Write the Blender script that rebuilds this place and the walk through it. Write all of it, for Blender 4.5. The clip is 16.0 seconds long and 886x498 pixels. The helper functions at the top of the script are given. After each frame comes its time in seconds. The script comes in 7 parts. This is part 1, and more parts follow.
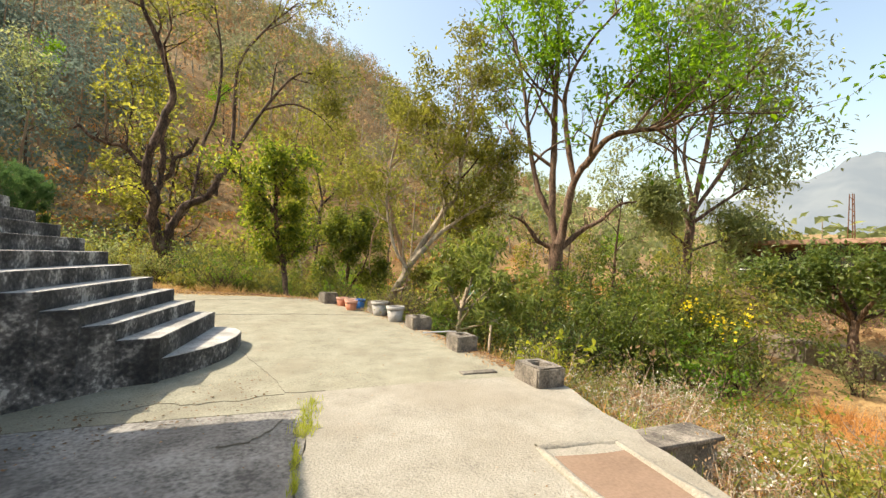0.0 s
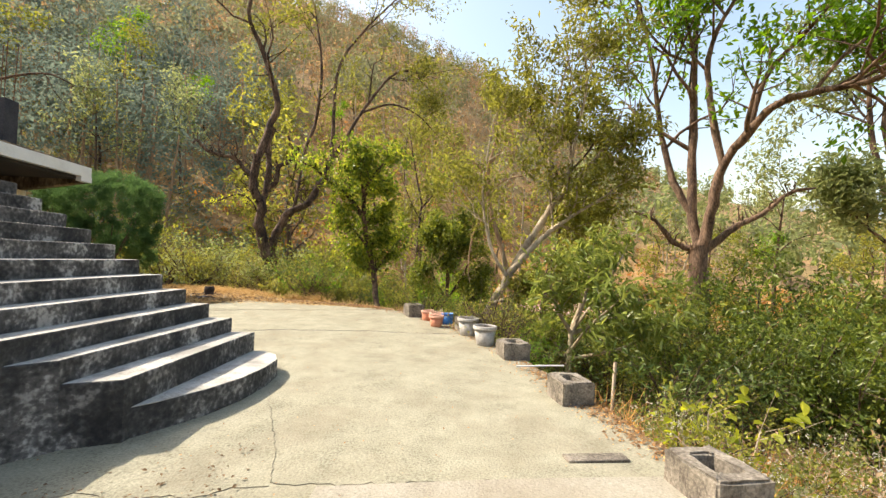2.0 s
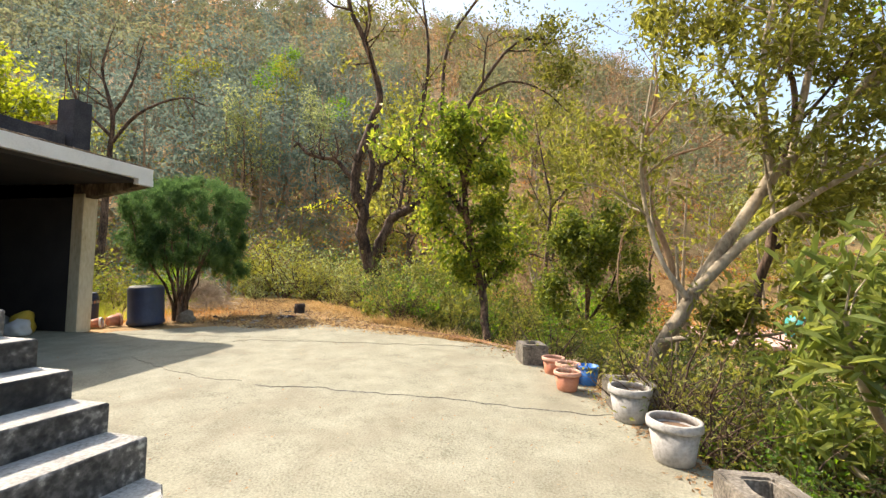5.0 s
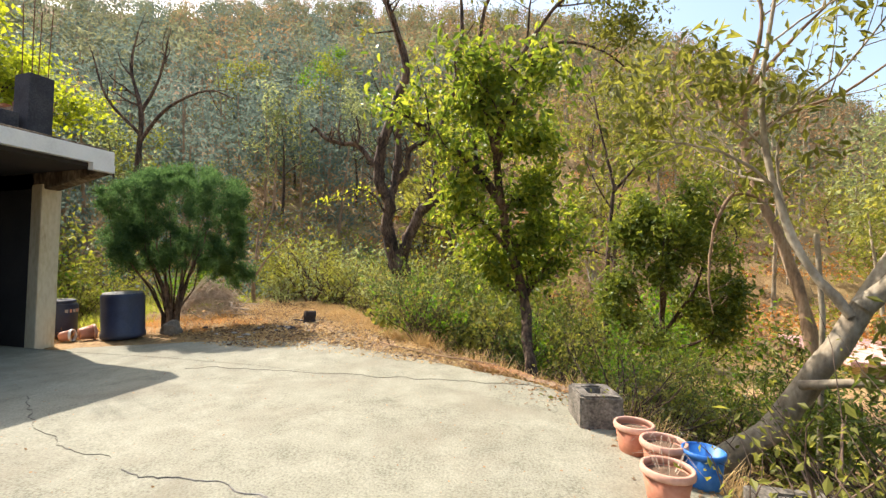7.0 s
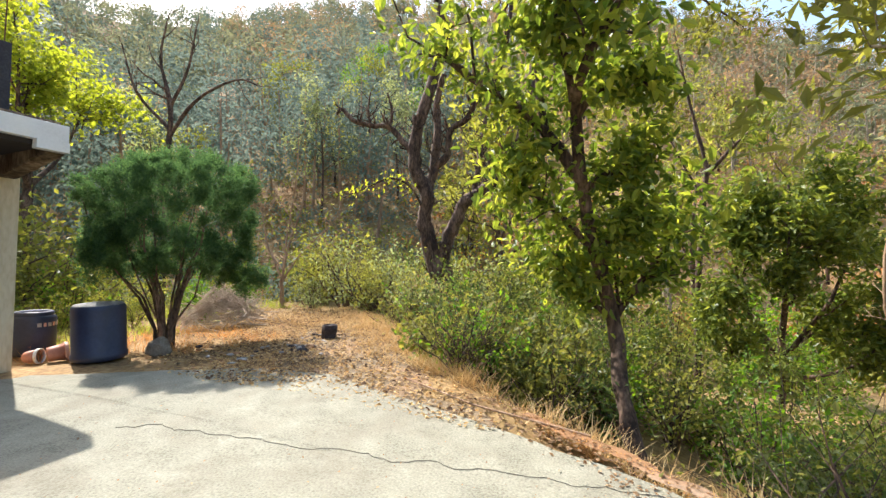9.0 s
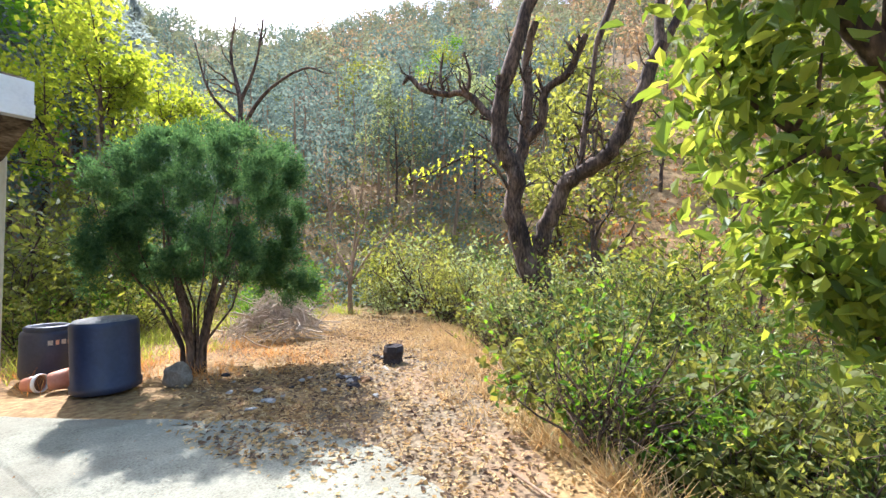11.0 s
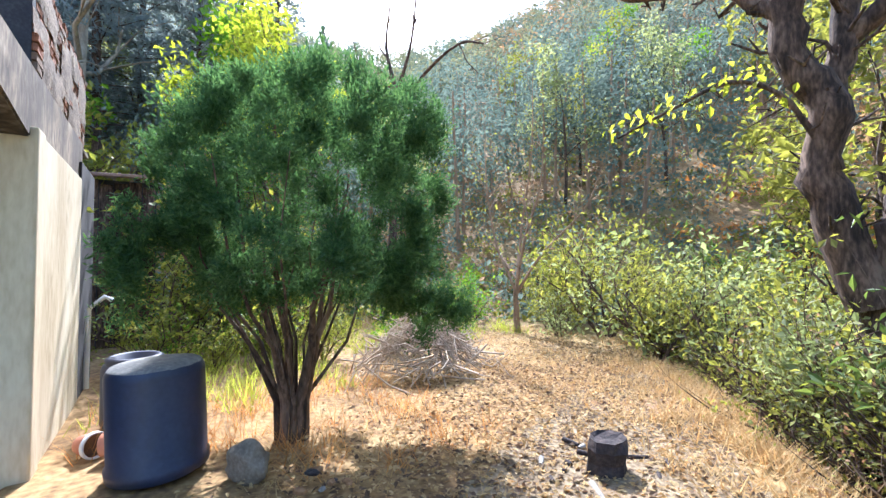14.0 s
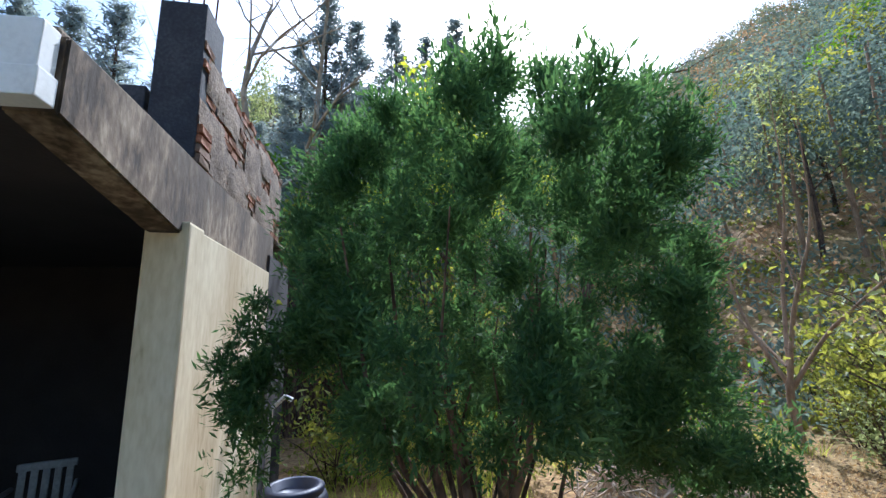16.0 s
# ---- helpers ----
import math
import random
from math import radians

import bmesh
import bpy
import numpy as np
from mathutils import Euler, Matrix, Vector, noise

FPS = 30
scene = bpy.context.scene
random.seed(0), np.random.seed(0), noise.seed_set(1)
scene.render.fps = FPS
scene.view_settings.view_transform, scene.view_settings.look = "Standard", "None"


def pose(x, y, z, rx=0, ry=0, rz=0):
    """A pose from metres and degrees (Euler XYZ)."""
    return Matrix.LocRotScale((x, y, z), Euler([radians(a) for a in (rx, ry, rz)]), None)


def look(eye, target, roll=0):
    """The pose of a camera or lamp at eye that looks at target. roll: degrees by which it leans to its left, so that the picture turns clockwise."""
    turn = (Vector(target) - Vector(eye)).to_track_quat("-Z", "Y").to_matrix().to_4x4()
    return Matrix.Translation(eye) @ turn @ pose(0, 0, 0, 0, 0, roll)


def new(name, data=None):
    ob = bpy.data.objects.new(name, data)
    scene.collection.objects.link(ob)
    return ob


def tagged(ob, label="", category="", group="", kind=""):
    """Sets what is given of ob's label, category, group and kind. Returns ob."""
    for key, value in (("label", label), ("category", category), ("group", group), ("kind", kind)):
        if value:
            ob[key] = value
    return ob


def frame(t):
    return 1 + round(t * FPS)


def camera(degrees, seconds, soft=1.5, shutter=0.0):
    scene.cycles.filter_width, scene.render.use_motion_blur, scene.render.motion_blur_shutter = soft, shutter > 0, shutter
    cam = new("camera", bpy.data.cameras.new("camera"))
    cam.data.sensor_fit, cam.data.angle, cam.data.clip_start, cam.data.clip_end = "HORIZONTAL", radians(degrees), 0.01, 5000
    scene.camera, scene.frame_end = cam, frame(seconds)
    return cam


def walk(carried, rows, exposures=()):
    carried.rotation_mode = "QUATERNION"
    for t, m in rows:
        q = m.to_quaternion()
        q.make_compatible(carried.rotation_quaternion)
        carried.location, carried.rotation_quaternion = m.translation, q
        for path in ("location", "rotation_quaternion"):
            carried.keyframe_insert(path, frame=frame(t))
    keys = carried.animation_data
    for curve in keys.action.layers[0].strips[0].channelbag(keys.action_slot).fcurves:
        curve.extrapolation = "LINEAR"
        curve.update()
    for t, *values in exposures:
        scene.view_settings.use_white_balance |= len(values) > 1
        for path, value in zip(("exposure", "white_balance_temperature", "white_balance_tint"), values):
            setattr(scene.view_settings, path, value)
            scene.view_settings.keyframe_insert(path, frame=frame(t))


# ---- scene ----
cam = camera(91.8, 16.0, soft=1.42)
METRES, EYE, TILT, LEAN, TURN = 16.0, 1.4, 0.0, 0.0, -21.4
ROWS = [
    (0.0, 0.0, 0.0, 0.0, -0.06, 1.5, -2.21),
    (0.5, 0.0053, 0.0272, 0.005, 4.91, 1.22, -2.21),
    (1.0, 0.0102, 0.0566, 0.0059, 9.07, 1.2, -2.16),
    (1.5, 0.0098, 0.0874, 0.0042, 13.65, 1.31, -2.15),
    (2.0, 0.0112, 0.1189, 0.0028, 14.94, 1.6, -1.97),
    (2.5, 0.01, 0.1538, 0.0039, 16.08, 1.93, -1.87),
    (3.0, 0.0047, 0.1876, 0.0047, 17.23, 2.22, -1.84),
    (3.5, -0.0017, 0.223, 0.004, 19.28, 2.46, -1.77),
    (4.0, -0.0135, 0.2563, 0.0044, 25.04, 2.49, -1.7),
    (6.5, -0.0769, 0.4195, 0.009, 37.99, 2.12, -1.16),
    (7.0, -0.0909, 0.4486, 0.0095, 40.01, 1.99, -1.04),
    (7.5, -0.1081, 0.4775, 0.0106, 41.22, 1.9, -1.03),
    (8.0, -0.1314, 0.5002, 0.0114, 41.71, 1.88, -1.01),
    (8.5, -0.1511, 0.5229, 0.0126, 42.36, 1.83, -0.98),
    (9.0, -0.1754, 0.5416, 0.0144, 46.0, 1.73, -0.95),
    (9.5, -0.2014, 0.558, 0.0173, 49.46, 1.69, -0.89),
    (10.0, -0.228, 0.5802, 0.017, 51.61, 1.59, -0.76),
    (12.5, -0.3723, 0.658, 0.0129, 62.68, 1.55, -0.18),
    (13.0, -0.3991, 0.6661, 0.0137, 63.82, 1.55, -0.2),
    (13.5, -0.4254, 0.673, 0.0165, 66.45, 1.5, -0.09),
    (14.0, -0.4497, 0.6806, 0.0199, 77.68, 1.55, -0.08),
    (14.5, -0.4744, 0.6834, 0.0227, 87.44, 1.7, 0.11),
    (15.0, -0.4985, 0.6809, 0.0268, 94.18, 1.93, 0.39),
    (15.5, -0.5225, 0.6789, 0.0329, 100.83, 3.83, 0.46),
    (16.0, -0.5405, 0.6742, 0.0365, 101.82, 10.79, 1.02),
]
EXPOSURE = 0.98
walk(cam, [(t, pose(0, 0, EYE, TILT, LEAN, TURN) @ pose(METRES * x, METRES * y, METRES * z, 90 + pitch, roll, yaw)) for t, x, y, z, yaw, pitch, roll in ROWS],
     exposures=[(0.0, EXPOSURE - 0.02, 7100, 11), (1.5, EXPOSURE + 0.11, 7080, 12), (7.0, EXPOSURE + 0.09, 6500, 13), (9.5, EXPOSURE + 0.3, 5900, 13), (12.5, EXPOSURE + 0.7, 5150, 14), (15.0, EXPOSURE + 0.75, 5050, 14), (15.6, EXPOSURE + 0.5, 4950, 14), (16.0, EXPOSURE - 0.1, 5000, 11)])

# ---- sun and sky ----
SUN_AZ, SUN_EL = radians(-70.5), radians(46.8)
sky = bpy.data.worlds.new("sky")
scene.world = sky
sky.use_nodes = True
sky_nodes = sky.node_tree.nodes
sky_tex = sky_nodes.new("ShaderNodeTexSky")
sky_tex.sky_type = "NISHITA"
sky_tex.sun_disc = False
sky_tex.sun_elevation, sky_tex.sun_rotation = SUN_EL, SUN_AZ
sky_tex.air_density, sky_tex.dust_density, sky_tex.ozone_density = 1.5, 3.0, 0.4
sky.node_tree.links.new(sky_tex.outputs[0], sky_nodes["Background"].inputs[0])
sky_nodes["Background"].inputs[1].default_value = 0.15
sun_dir = Vector((math.sin(SUN_AZ) * math.cos(SUN_EL), math.cos(SUN_AZ) * math.cos(SUN_EL), math.sin(SUN_EL)))
sun = new("sun", bpy.data.lights.new("sun", "SUN"))
sun.data.energy, sun.data.angle, sun.data.color = 4.2, radians(0.6), (1.0, 0.93, 0.82)
sun.matrix_world = look(sun_dir * 60, (0, 0, 0))


# ---- materials ----
def material(name, stops, scale=3.0, detail=0.5, rough=0.85, bump=0.3, fine=40.0, metal=0.0, stretch=(1, 1, 1), stain=None, stain_scale=0.6, stain_amount=0.6, low=0.32, high=0.68):
    """Stops are colours from dark to light, driven by noise at two scales; stain is a third colour in large soft blotches."""
    m = bpy.data.materials.new(name)
    m.use_nodes = True
    nt = m.node_tree
    n, l = nt.nodes, nt.links
    bsdf = n["Principled BSDF"]
    co = n.new("ShaderNodeTexCoord")
    mp = n.new("ShaderNodeMapping")
    mp.inputs["Scale"].default_value = stretch
    l.new(co.outputs["Object"], mp.inputs[0])
    a = n.new("ShaderNodeTexNoise")
    a.inputs["Scale"].default_value, a.inputs["Detail"].default_value, a.inputs["Roughness"].default_value = scale, 8, 0.62
    b = n.new("ShaderNodeTexNoise")
    b.inputs["Scale"].default_value, b.inputs["Detail"].default_value = fine, 4
    l.new(mp.outputs[0], a.inputs[0])
    l.new(mp.outputs[0], b.inputs[0])
    mix = n.new("ShaderNodeMix")
    mix.inputs[0].default_value = 1 - detail
    l.new(b.outputs[0], mix.inputs[2])
    l.new(a.outputs[0], mix.inputs[3])
    ramp = n.new("ShaderNodeValToRGB")
    els = ramp.color_ramp.elements
    while len(els) < len(stops):
        els.new(0.5)
    for i, c in enumerate(stops):
        els[i].position = low + (high - low) * i / max(1, len(stops) - 1)
        els[i].color = (*c, 1)
    l.new(mix.outputs[0], ramp.inputs[0])
    colour = ramp.outputs[0]
    if stain:
        s = n.new("ShaderNodeTexNoise")
        s.inputs["Scale"].default_value, s.inputs["Detail"].default_value, s.inputs["Distortion"].default_value = stain_scale, 7, 0.4
        l.new(mp.outputs[0], s.inputs[0])
        sr = n.new("ShaderNodeMapRange")
        sr.inputs[1].default_value, sr.inputs[2].default_value, sr.inputs[4].default_value = 0.48, 0.66, stain_amount
        l.new(s.outputs[0], sr.inputs[0])
        sm = n.new("ShaderNodeMix")
        sm.data_type = "RGBA"
        sm.inputs[7].default_value = (*stain, 1)
        l.new(sr.outputs[0], sm.inputs[0])
        l.new(colour, sm.inputs[6])
        colour = sm.outputs[2]
    l.new(colour, bsdf.inputs["Base Color"])
    bsdf.inputs["Roughness"].default_value, bsdf.inputs["Metallic"].default_value = rough, metal
    bp = n.new("ShaderNodeBump")
    bp.inputs["Strength"].default_value, bp.inputs["Distance"].default_value = bump, 0.02
    l.new(mix.outputs[0], bp.inputs["Height"])
    l.new(bp.outputs[0], bsdf.inputs["Normal"])
    return m


def sooty(name, *a, **k):
    """A material whose single pieces are smeared with grey mortar to different degrees."""
    m = material(name, *a, **k)
    n, l = m.node_tree.nodes, m.node_tree.links
    bsdf = n["Principled BSDF"]
    was = bsdf.inputs["Base Color"].links[0].from_socket
    info, span, mx = n.new("ShaderNodeObjectInfo"), n.new("ShaderNodeMapRange"), n.new("ShaderNodeMix")
    mx.data_type = "RGBA"
    span.inputs[1].default_value, span.inputs[2].default_value, span.inputs[4].default_value = 0.4, 0.9, 0.85
    l.new(info.outputs["Random"], span.inputs[0])
    l.new(span.outputs[0], mx.inputs[0])
    l.new(was, mx.inputs[6])
    mx.inputs[7].default_value = (0.17, 0.12, 0.08, 1)
    l.new(mx.outputs[2], bsdf.inputs["Base Color"])
    return m


def leaf_material(name, stops, through_light=0.4, rough=0.55):
    """Leaves: each leaf takes its own tone, and lets part of the light through."""
    m = bpy.data.materials.new(name)
    m.use_nodes = True
    n, l = m.node_tree.nodes, m.node_tree.links
    bsdf, out = n["Principled BSDF"], n["Material Output"]
    geo = n.new("ShaderNodeNewGeometry")
    ramp = n.new("ShaderNodeValToRGB")
    els = ramp.color_ramp.elements
    while len(els) < len(stops):
        els.new(0.5)
    for i, c in enumerate(stops):
        els[i].position = i / max(1, len(stops) - 1)
        els[i].color = (*c, 1)
    co = n.new("ShaderNodeTexCoord")
    big = n.new("ShaderNodeTexNoise")
    big.inputs["Scale"].default_value = 0.9
    l.new(co.outputs["Object"], big.inputs[0])
    info = n.new("ShaderNodeObjectInfo")
    add = n.new("ShaderNodeMath")
    add.operation = "MULTIPLY_ADD"
    add.inputs[1].default_value, add.inputs[2].default_value = 0.55, -0.12
    l.new(geo.outputs["Random Per Island"], add.inputs[0])
    add2 = n.new("ShaderNodeMath")
    add2.operation = "MULTIPLY_ADD"
    add2.inputs[1].default_value = 0.45
    l.new(big.outputs[0], add2.inputs[0])
    l.new(add.outputs[0], add2.inputs[2])
    add3 = n.new("ShaderNodeMath")
    add3.operation = "MULTIPLY_ADD"
    add3.inputs[1].default_value = 0.3
    l.new(info.outputs["Random"], add3.inputs[0])
    l.new(add2.outputs[0], add3.inputs[2])
    l.new(add3.outputs[0], ramp.inputs[0])
    l.new(ramp.outputs[0], bsdf.inputs["Base Color"])
    bsdf.inputs["Roughness"].default_value = rough
    bsdf.inputs["Specular IOR Level"].default_value = 0.35
    tl = n.new("ShaderNodeBsdfTranslucent")
    hs = n.new("ShaderNodeHueSaturation")
    hs.inputs["Saturation"].default_value, hs.inputs["Value"].default_value, hs.inputs["Hue"].default_value = 1.1, 1.75, 0.485
    l.new(ramp.outputs[0], hs.inputs["Color"])
    l.new(hs.outputs[0], tl.inputs[0])
    mx = n.new("ShaderNodeMixShader")
    mx.inputs[0].default_value = through_light
    l.new(bsdf.outputs[0], mx.inputs[1])
    l.new(tl.outputs[0], mx.inputs[2])
    l.new(mx.outputs[0], out.inputs[0])
    return m


M_CONCRETE = material("yard_concrete", [(0.15, 0.142, 0.098), (0.232, 0.221, 0.157), (0.282, 0.269, 0.196), (0.345, 0.326, 0.24)], 3.4, 0.55, 0.92, 0.9, 60, stain=(0.19, 0.165, 0.112), stain_scale=1.5, stain_amount=0.5, low=0.36, high=0.64)
M_SLAB = material("slab_concrete", [(0.165, 0.148, 0.118), (0.26, 0.24, 0.188), (0.315, 0.29, 0.233), (0.385, 0.355, 0.287)], 3.2, 0.55, 0.9, 0.9, 60, stain=(0.22, 0.185, 0.13), stain_scale=0.8, stain_amount=0.45, low=0.33, high=0.67)
M_OLD_PAD = material("old_pad_concrete", [(0.09, 0.083, 0.07), (0.185, 0.172, 0.148), (0.27, 0.253, 0.22), (0.34, 0.32, 0.28)], 3.0, 0.5, 0.9, 0.8, 30, stain=(0.10, 0.09, 0.075), stain_scale=1.1, stain_amount=0.7, low=0.38, high=0.62)
# black-stained cement, darkened further for the unlit upright faces
M_STAIR_SHADED = material("stair_cement_shaded", [(0.014, 0.014, 0.015), (0.045, 0.044, 0.042), (0.12, 0.115, 0.11), (0.42, 0.41, 0.385)], 3.2, 0.34, 0.92, 0.8, 26, stain=(0.02, 0.02, 0.02), stain_scale=1.2, stain_amount=0.6, low=0.38, high=0.62)
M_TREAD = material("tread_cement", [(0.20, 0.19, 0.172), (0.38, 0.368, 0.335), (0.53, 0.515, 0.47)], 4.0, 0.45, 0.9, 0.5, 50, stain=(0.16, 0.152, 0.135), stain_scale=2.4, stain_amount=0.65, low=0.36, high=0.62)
M_BLOCK = material("block_cement", [(0.07, 0.058, 0.045), (0.18, 0.157, 0.124), (0.34, 0.30, 0.24)], 4.0, 0.4, 0.92, 0.7, 50, stain=(0.045, 0.038, 0.032), stain_scale=2.5, stain_amount=0.7, low=0.38, high=0.62)
M_SOIL = material("dry_ground", [(0.13, 0.068, 0.025), (0.28, 0.166, 0.060), (0.41, 0.275, 0.118)], 0.9, 0.5, 0.95, 0.9, 14, stain=(0.20, 0.17, 0.06), stain_scale=0.12, stain_amount=0.7, low=0.38, high=0.62)
M_GRAVEL = material("gravelly_dirt", [(0.075, 0.050, 0.026), (0.18, 0.128, 0.068), (0.31, 0.24, 0.145)], 3.0, 0.55, 0.95, 1.0, 24, stain=(0.30, 0.18, 0.09), stain_scale=0.9, stain_amount=0.7)
M_DIRT = material("red_dirt", [(0.14, 0.066, 0.026), (0.27, 0.138, 0.056), (0.36, 0.21, 0.10)], 2.0, 0.5, 0.95, 0.9, 30, stain=(0.34, 0.27, 0.19), stain_scale=0.7, stain_amount=0.7)
M_CRACK = material("crack_dirt", [(0.155, 0.138, 0.102), (0.235, 0.212, 0.162)], 9.0)
M_PLASTER = material("old_plaster", [(0.32, 0.24, 0.13), (0.55, 0.455, 0.29), (0.66, 0.57, 0.39), (0.73, 0.66, 0.49)], 1.9, 0.35, 0.9, 0.1, 24, stretch=(1, 1, 0.3), stain=(0.40, 0.29, 0.15), stain_scale=1.4, stain_amount=0.5, low=0.30, high=0.66)
M_HUT = material("hut_plaster", [(0.07, 0.045, 0.028), (0.13, 0.085, 0.052), (0.20, 0.14, 0.092)], 1.2, 0.4, 0.92, 0.3, 20)
M_FASCIA = material("fascia_paint", [(0.60, 0.59, 0.56), (0.74, 0.73, 0.70), (0.80, 0.79, 0.76)], 2.0, 0.3, 0.8, 0.15, 40)
M_BEAM = material("weathered_beam", [(0.05, 0.033, 0.019), (0.125, 0.086, 0.052), (0.215, 0.157, 0.10), (0.345, 0.275, 0.19)], 4.0, 0.35, 0.92, 0.8, 20, stretch=(1, 1, 0.4), stain=(0.06, 0.042, 0.028), stain_scale=2.2, stain_amount=0.8, low=0.42, high=0.62)
# near-black colour stands for the shade inside the garage and window openings
M_INSIDE_SHADE = material("inside_shade_dark", [(0.02, 0.017, 0.017), (0.032, 0.027, 0.027), (0.045, 0.037, 0.036)], 1.5, 0.3, 0.92, 0.3)
M_BRICK = sooty("brick_red", [(0.20, 0.07, 0.035), (0.33, 0.13, 0.06), (0.42, 0.20, 0.10)], 6.0, 0.4, 0.92, 0.6, 50, stain=(0.10, 0.07, 0.05), stain_scale=3.0)
M_MORTAR = material("mortar", [(0.085, 0.056, 0.034), (0.18, 0.125, 0.08), (0.285, 0.212, 0.145)], 5.0, 0.4, 0.95, 0.8, low=0.4, high=0.6)
M_RC = material("raw_column", [(0.02, 0.02, 0.025), (0.04, 0.04, 0.047), (0.08, 0.078, 0.08)], 3.0, 0.4, 0.92, 0.5)
M_RUST = material("rusty_steel", [(0.06, 0.03, 0.02), (0.16, 0.07, 0.035), (0.24, 0.12, 0.06)], 8.0, 0.4, 0.85, 0.4, metal=0.3)
M_HATCH = material("rusty_hatch", [(0.15, 0.095, 0.06), (0.22, 0.145, 0.095), (0.28, 0.19, 0.13)], 2.0, 0.4, 0.85, 0.2)
M_TANK = material("tank_plastic", [(0.014, 0.018, 0.042), (0.023, 0.030, 0.066), (0.038, 0.046, 0.085)], 2.0, 0.3, 0.5, 0.1, 30, stain=(0.05, 0.048, 0.045), stain_scale=1.8, stain_amount=0.5)
M_TANK_TOP = material("tank_dusty_top", [(0.08, 0.08, 0.08), (0.16, 0.155, 0.145), (0.30, 0.28, 0.25)], 4.0, 0.4, 0.75, 0.3)
M_TERRA = material("terracotta_plastic", [(0.42, 0.15, 0.08), (0.52, 0.21, 0.12), (0.58, 0.27, 0.17)], 4.0, 0.3, 0.6, 0.15)
M_TERRA_RIM = material("terracotta_rim", [(0.50, 0.24, 0.15), (0.62, 0.34, 0.24), (0.68, 0.42, 0.32)], 4.0, 0.3, 0.6, 0.15)
M_POT = material("cement_pot", [(0.25, 0.24, 0.22), (0.40, 0.38, 0.35), (0.50, 0.48, 0.45)], 5.0, 0.4, 0.9, 0.4, stain=(0.2, 0.18, 0.15), stain_scale=2.0)
M_BLUE = material("blue_plastic", [(0.015, 0.10, 0.36), (0.02, 0.15, 0.46), (0.04, 0.2, 0.5)], 3.0, 0.3, 0.45, 0.08)
M_EARTH = material("pot_soil", [(0.09, 0.055, 0.03), (0.2, 0.12, 0.07)], 12.0, 0.4, 0.95, 0.8)
M_STONE = material("grey_stone", [(0.11, 0.085, 0.058), (0.19, 0.152, 0.108), (0.28, 0.232, 0.172)], 5.0, 0.4, 0.9, 0.6)
M_BARK = material("dark_bark", [(0.024, 0.015, 0.010), (0.085, 0.052, 0.033), (0.19, 0.125, 0.082)], 5.0, 0.4, 0.95, 1.0, 30, stretch=(1, 1, 0.3), low=0.40, high=0.60)
M_BARK_RED = material("brown_bark", [(0.045, 0.027, 0.018), (0.125, 0.078, 0.050), (0.23, 0.15, 0.10)], 5.0, 0.4, 0.95, 1.0, 30, stretch=(1, 1, 0.3), low=0.40, high=0.60)
M_BARK_PALE = material("pale_bark", [(0.13, 0.095, 0.06), (0.34, 0.275, 0.185), (0.54, 0.465, 0.345)], 5.0, 0.35, 0.92, 0.7, 25, stretch=(1, 1, 0.5), stain=(0.16, 0.13, 0.09), stain_scale=3.0, stain_amount=0.55)
M_BARK_TAN = material("tan_bark", [(0.13, 0.08, 0.045), (0.30, 0.19, 0.11), (0.42, 0.30, 0.19)], 5.0, 0.4, 0.95, 0.8, 30, stretch=(1, 1, 0.3))
M_TWIG = material("dry_twig", [(0.25, 0.18, 0.12), (0.43, 0.34, 0.245), (0.58, 0.48, 0.37)], 6.0, 0.4, 0.95, 0.5)
M_CHAR = material("charred_wood", [(0.015, 0.012, 0.01), (0.04, 0.03, 0.028), (0.1, 0.07, 0.06)], 8.0, 0.4, 0.95, 0.9)
M_ASH = material("ash", [(0.17, 0.155, 0.13), (0.30, 0.275, 0.235), (0.42, 0.39, 0.34)], 8.0, 0.5, 0.95, 0.6)
M_WHITE_PLASTIC = material("white_plastic", [(0.55, 0.55, 0.55), (0.68, 0.68, 0.67)], 4.0, 0.3, 0.45, 0.05)
# white chair plastic coloured grey for the shade in the garage
M_SHADED_PLASTIC = material("shaded_white_plastic", [(0.13, 0.13, 0.135), (0.21, 0.21, 0.21), (0.28, 0.28, 0.27)], 5.0, 0.3, 0.55, 0.05)
M_YELLOW_SACK = material("yellow_sack", [(0.5, 0.33, 0.03), (0.62, 0.45, 0.06)], 6.0, 0.3, 0.7, 0.4)
M_ROOF_TIN = material("rusty_roof_sheet", [(0.16, 0.09, 0.06), (0.3, 0.18, 0.12), (0.42, 0.28, 0.2)], 3.0, 0.4, 0.8, 0.4)
M_PINK_ROOF = material("faded_pink_roof", [(0.45, 0.24, 0.2), (0.58, 0.36, 0.31), (0.66, 0.5, 0.45)], 2.0, 0.4, 0.8, 0.3)

L_OLIVE = leaf_material("leaf_olive", [(0.075, 0.082, 0.020), (0.18, 0.190, 0.040), (0.335, 0.335, 0.068)], 0.54)
L_BROWN = leaf_material("leaf_litter_brown", [(0.06, 0.035, 0.02), (0.13, 0.082, 0.045), (0.23, 0.16, 0.09)], 0.2, 0.85)
L_GLOW = leaf_material("leaf_young_lime", [(0.12, 0.16, 0.022), (0.28, 0.33, 0.042), (0.45, 0.46, 0.075)], 0.65)
L_OLEANDER = leaf_material("leaf_narrow_glossy", [(0.050, 0.078, 0.022), (0.130, 0.175, 0.042), (0.31, 0.345, 0.09)], 0.45, 0.35)
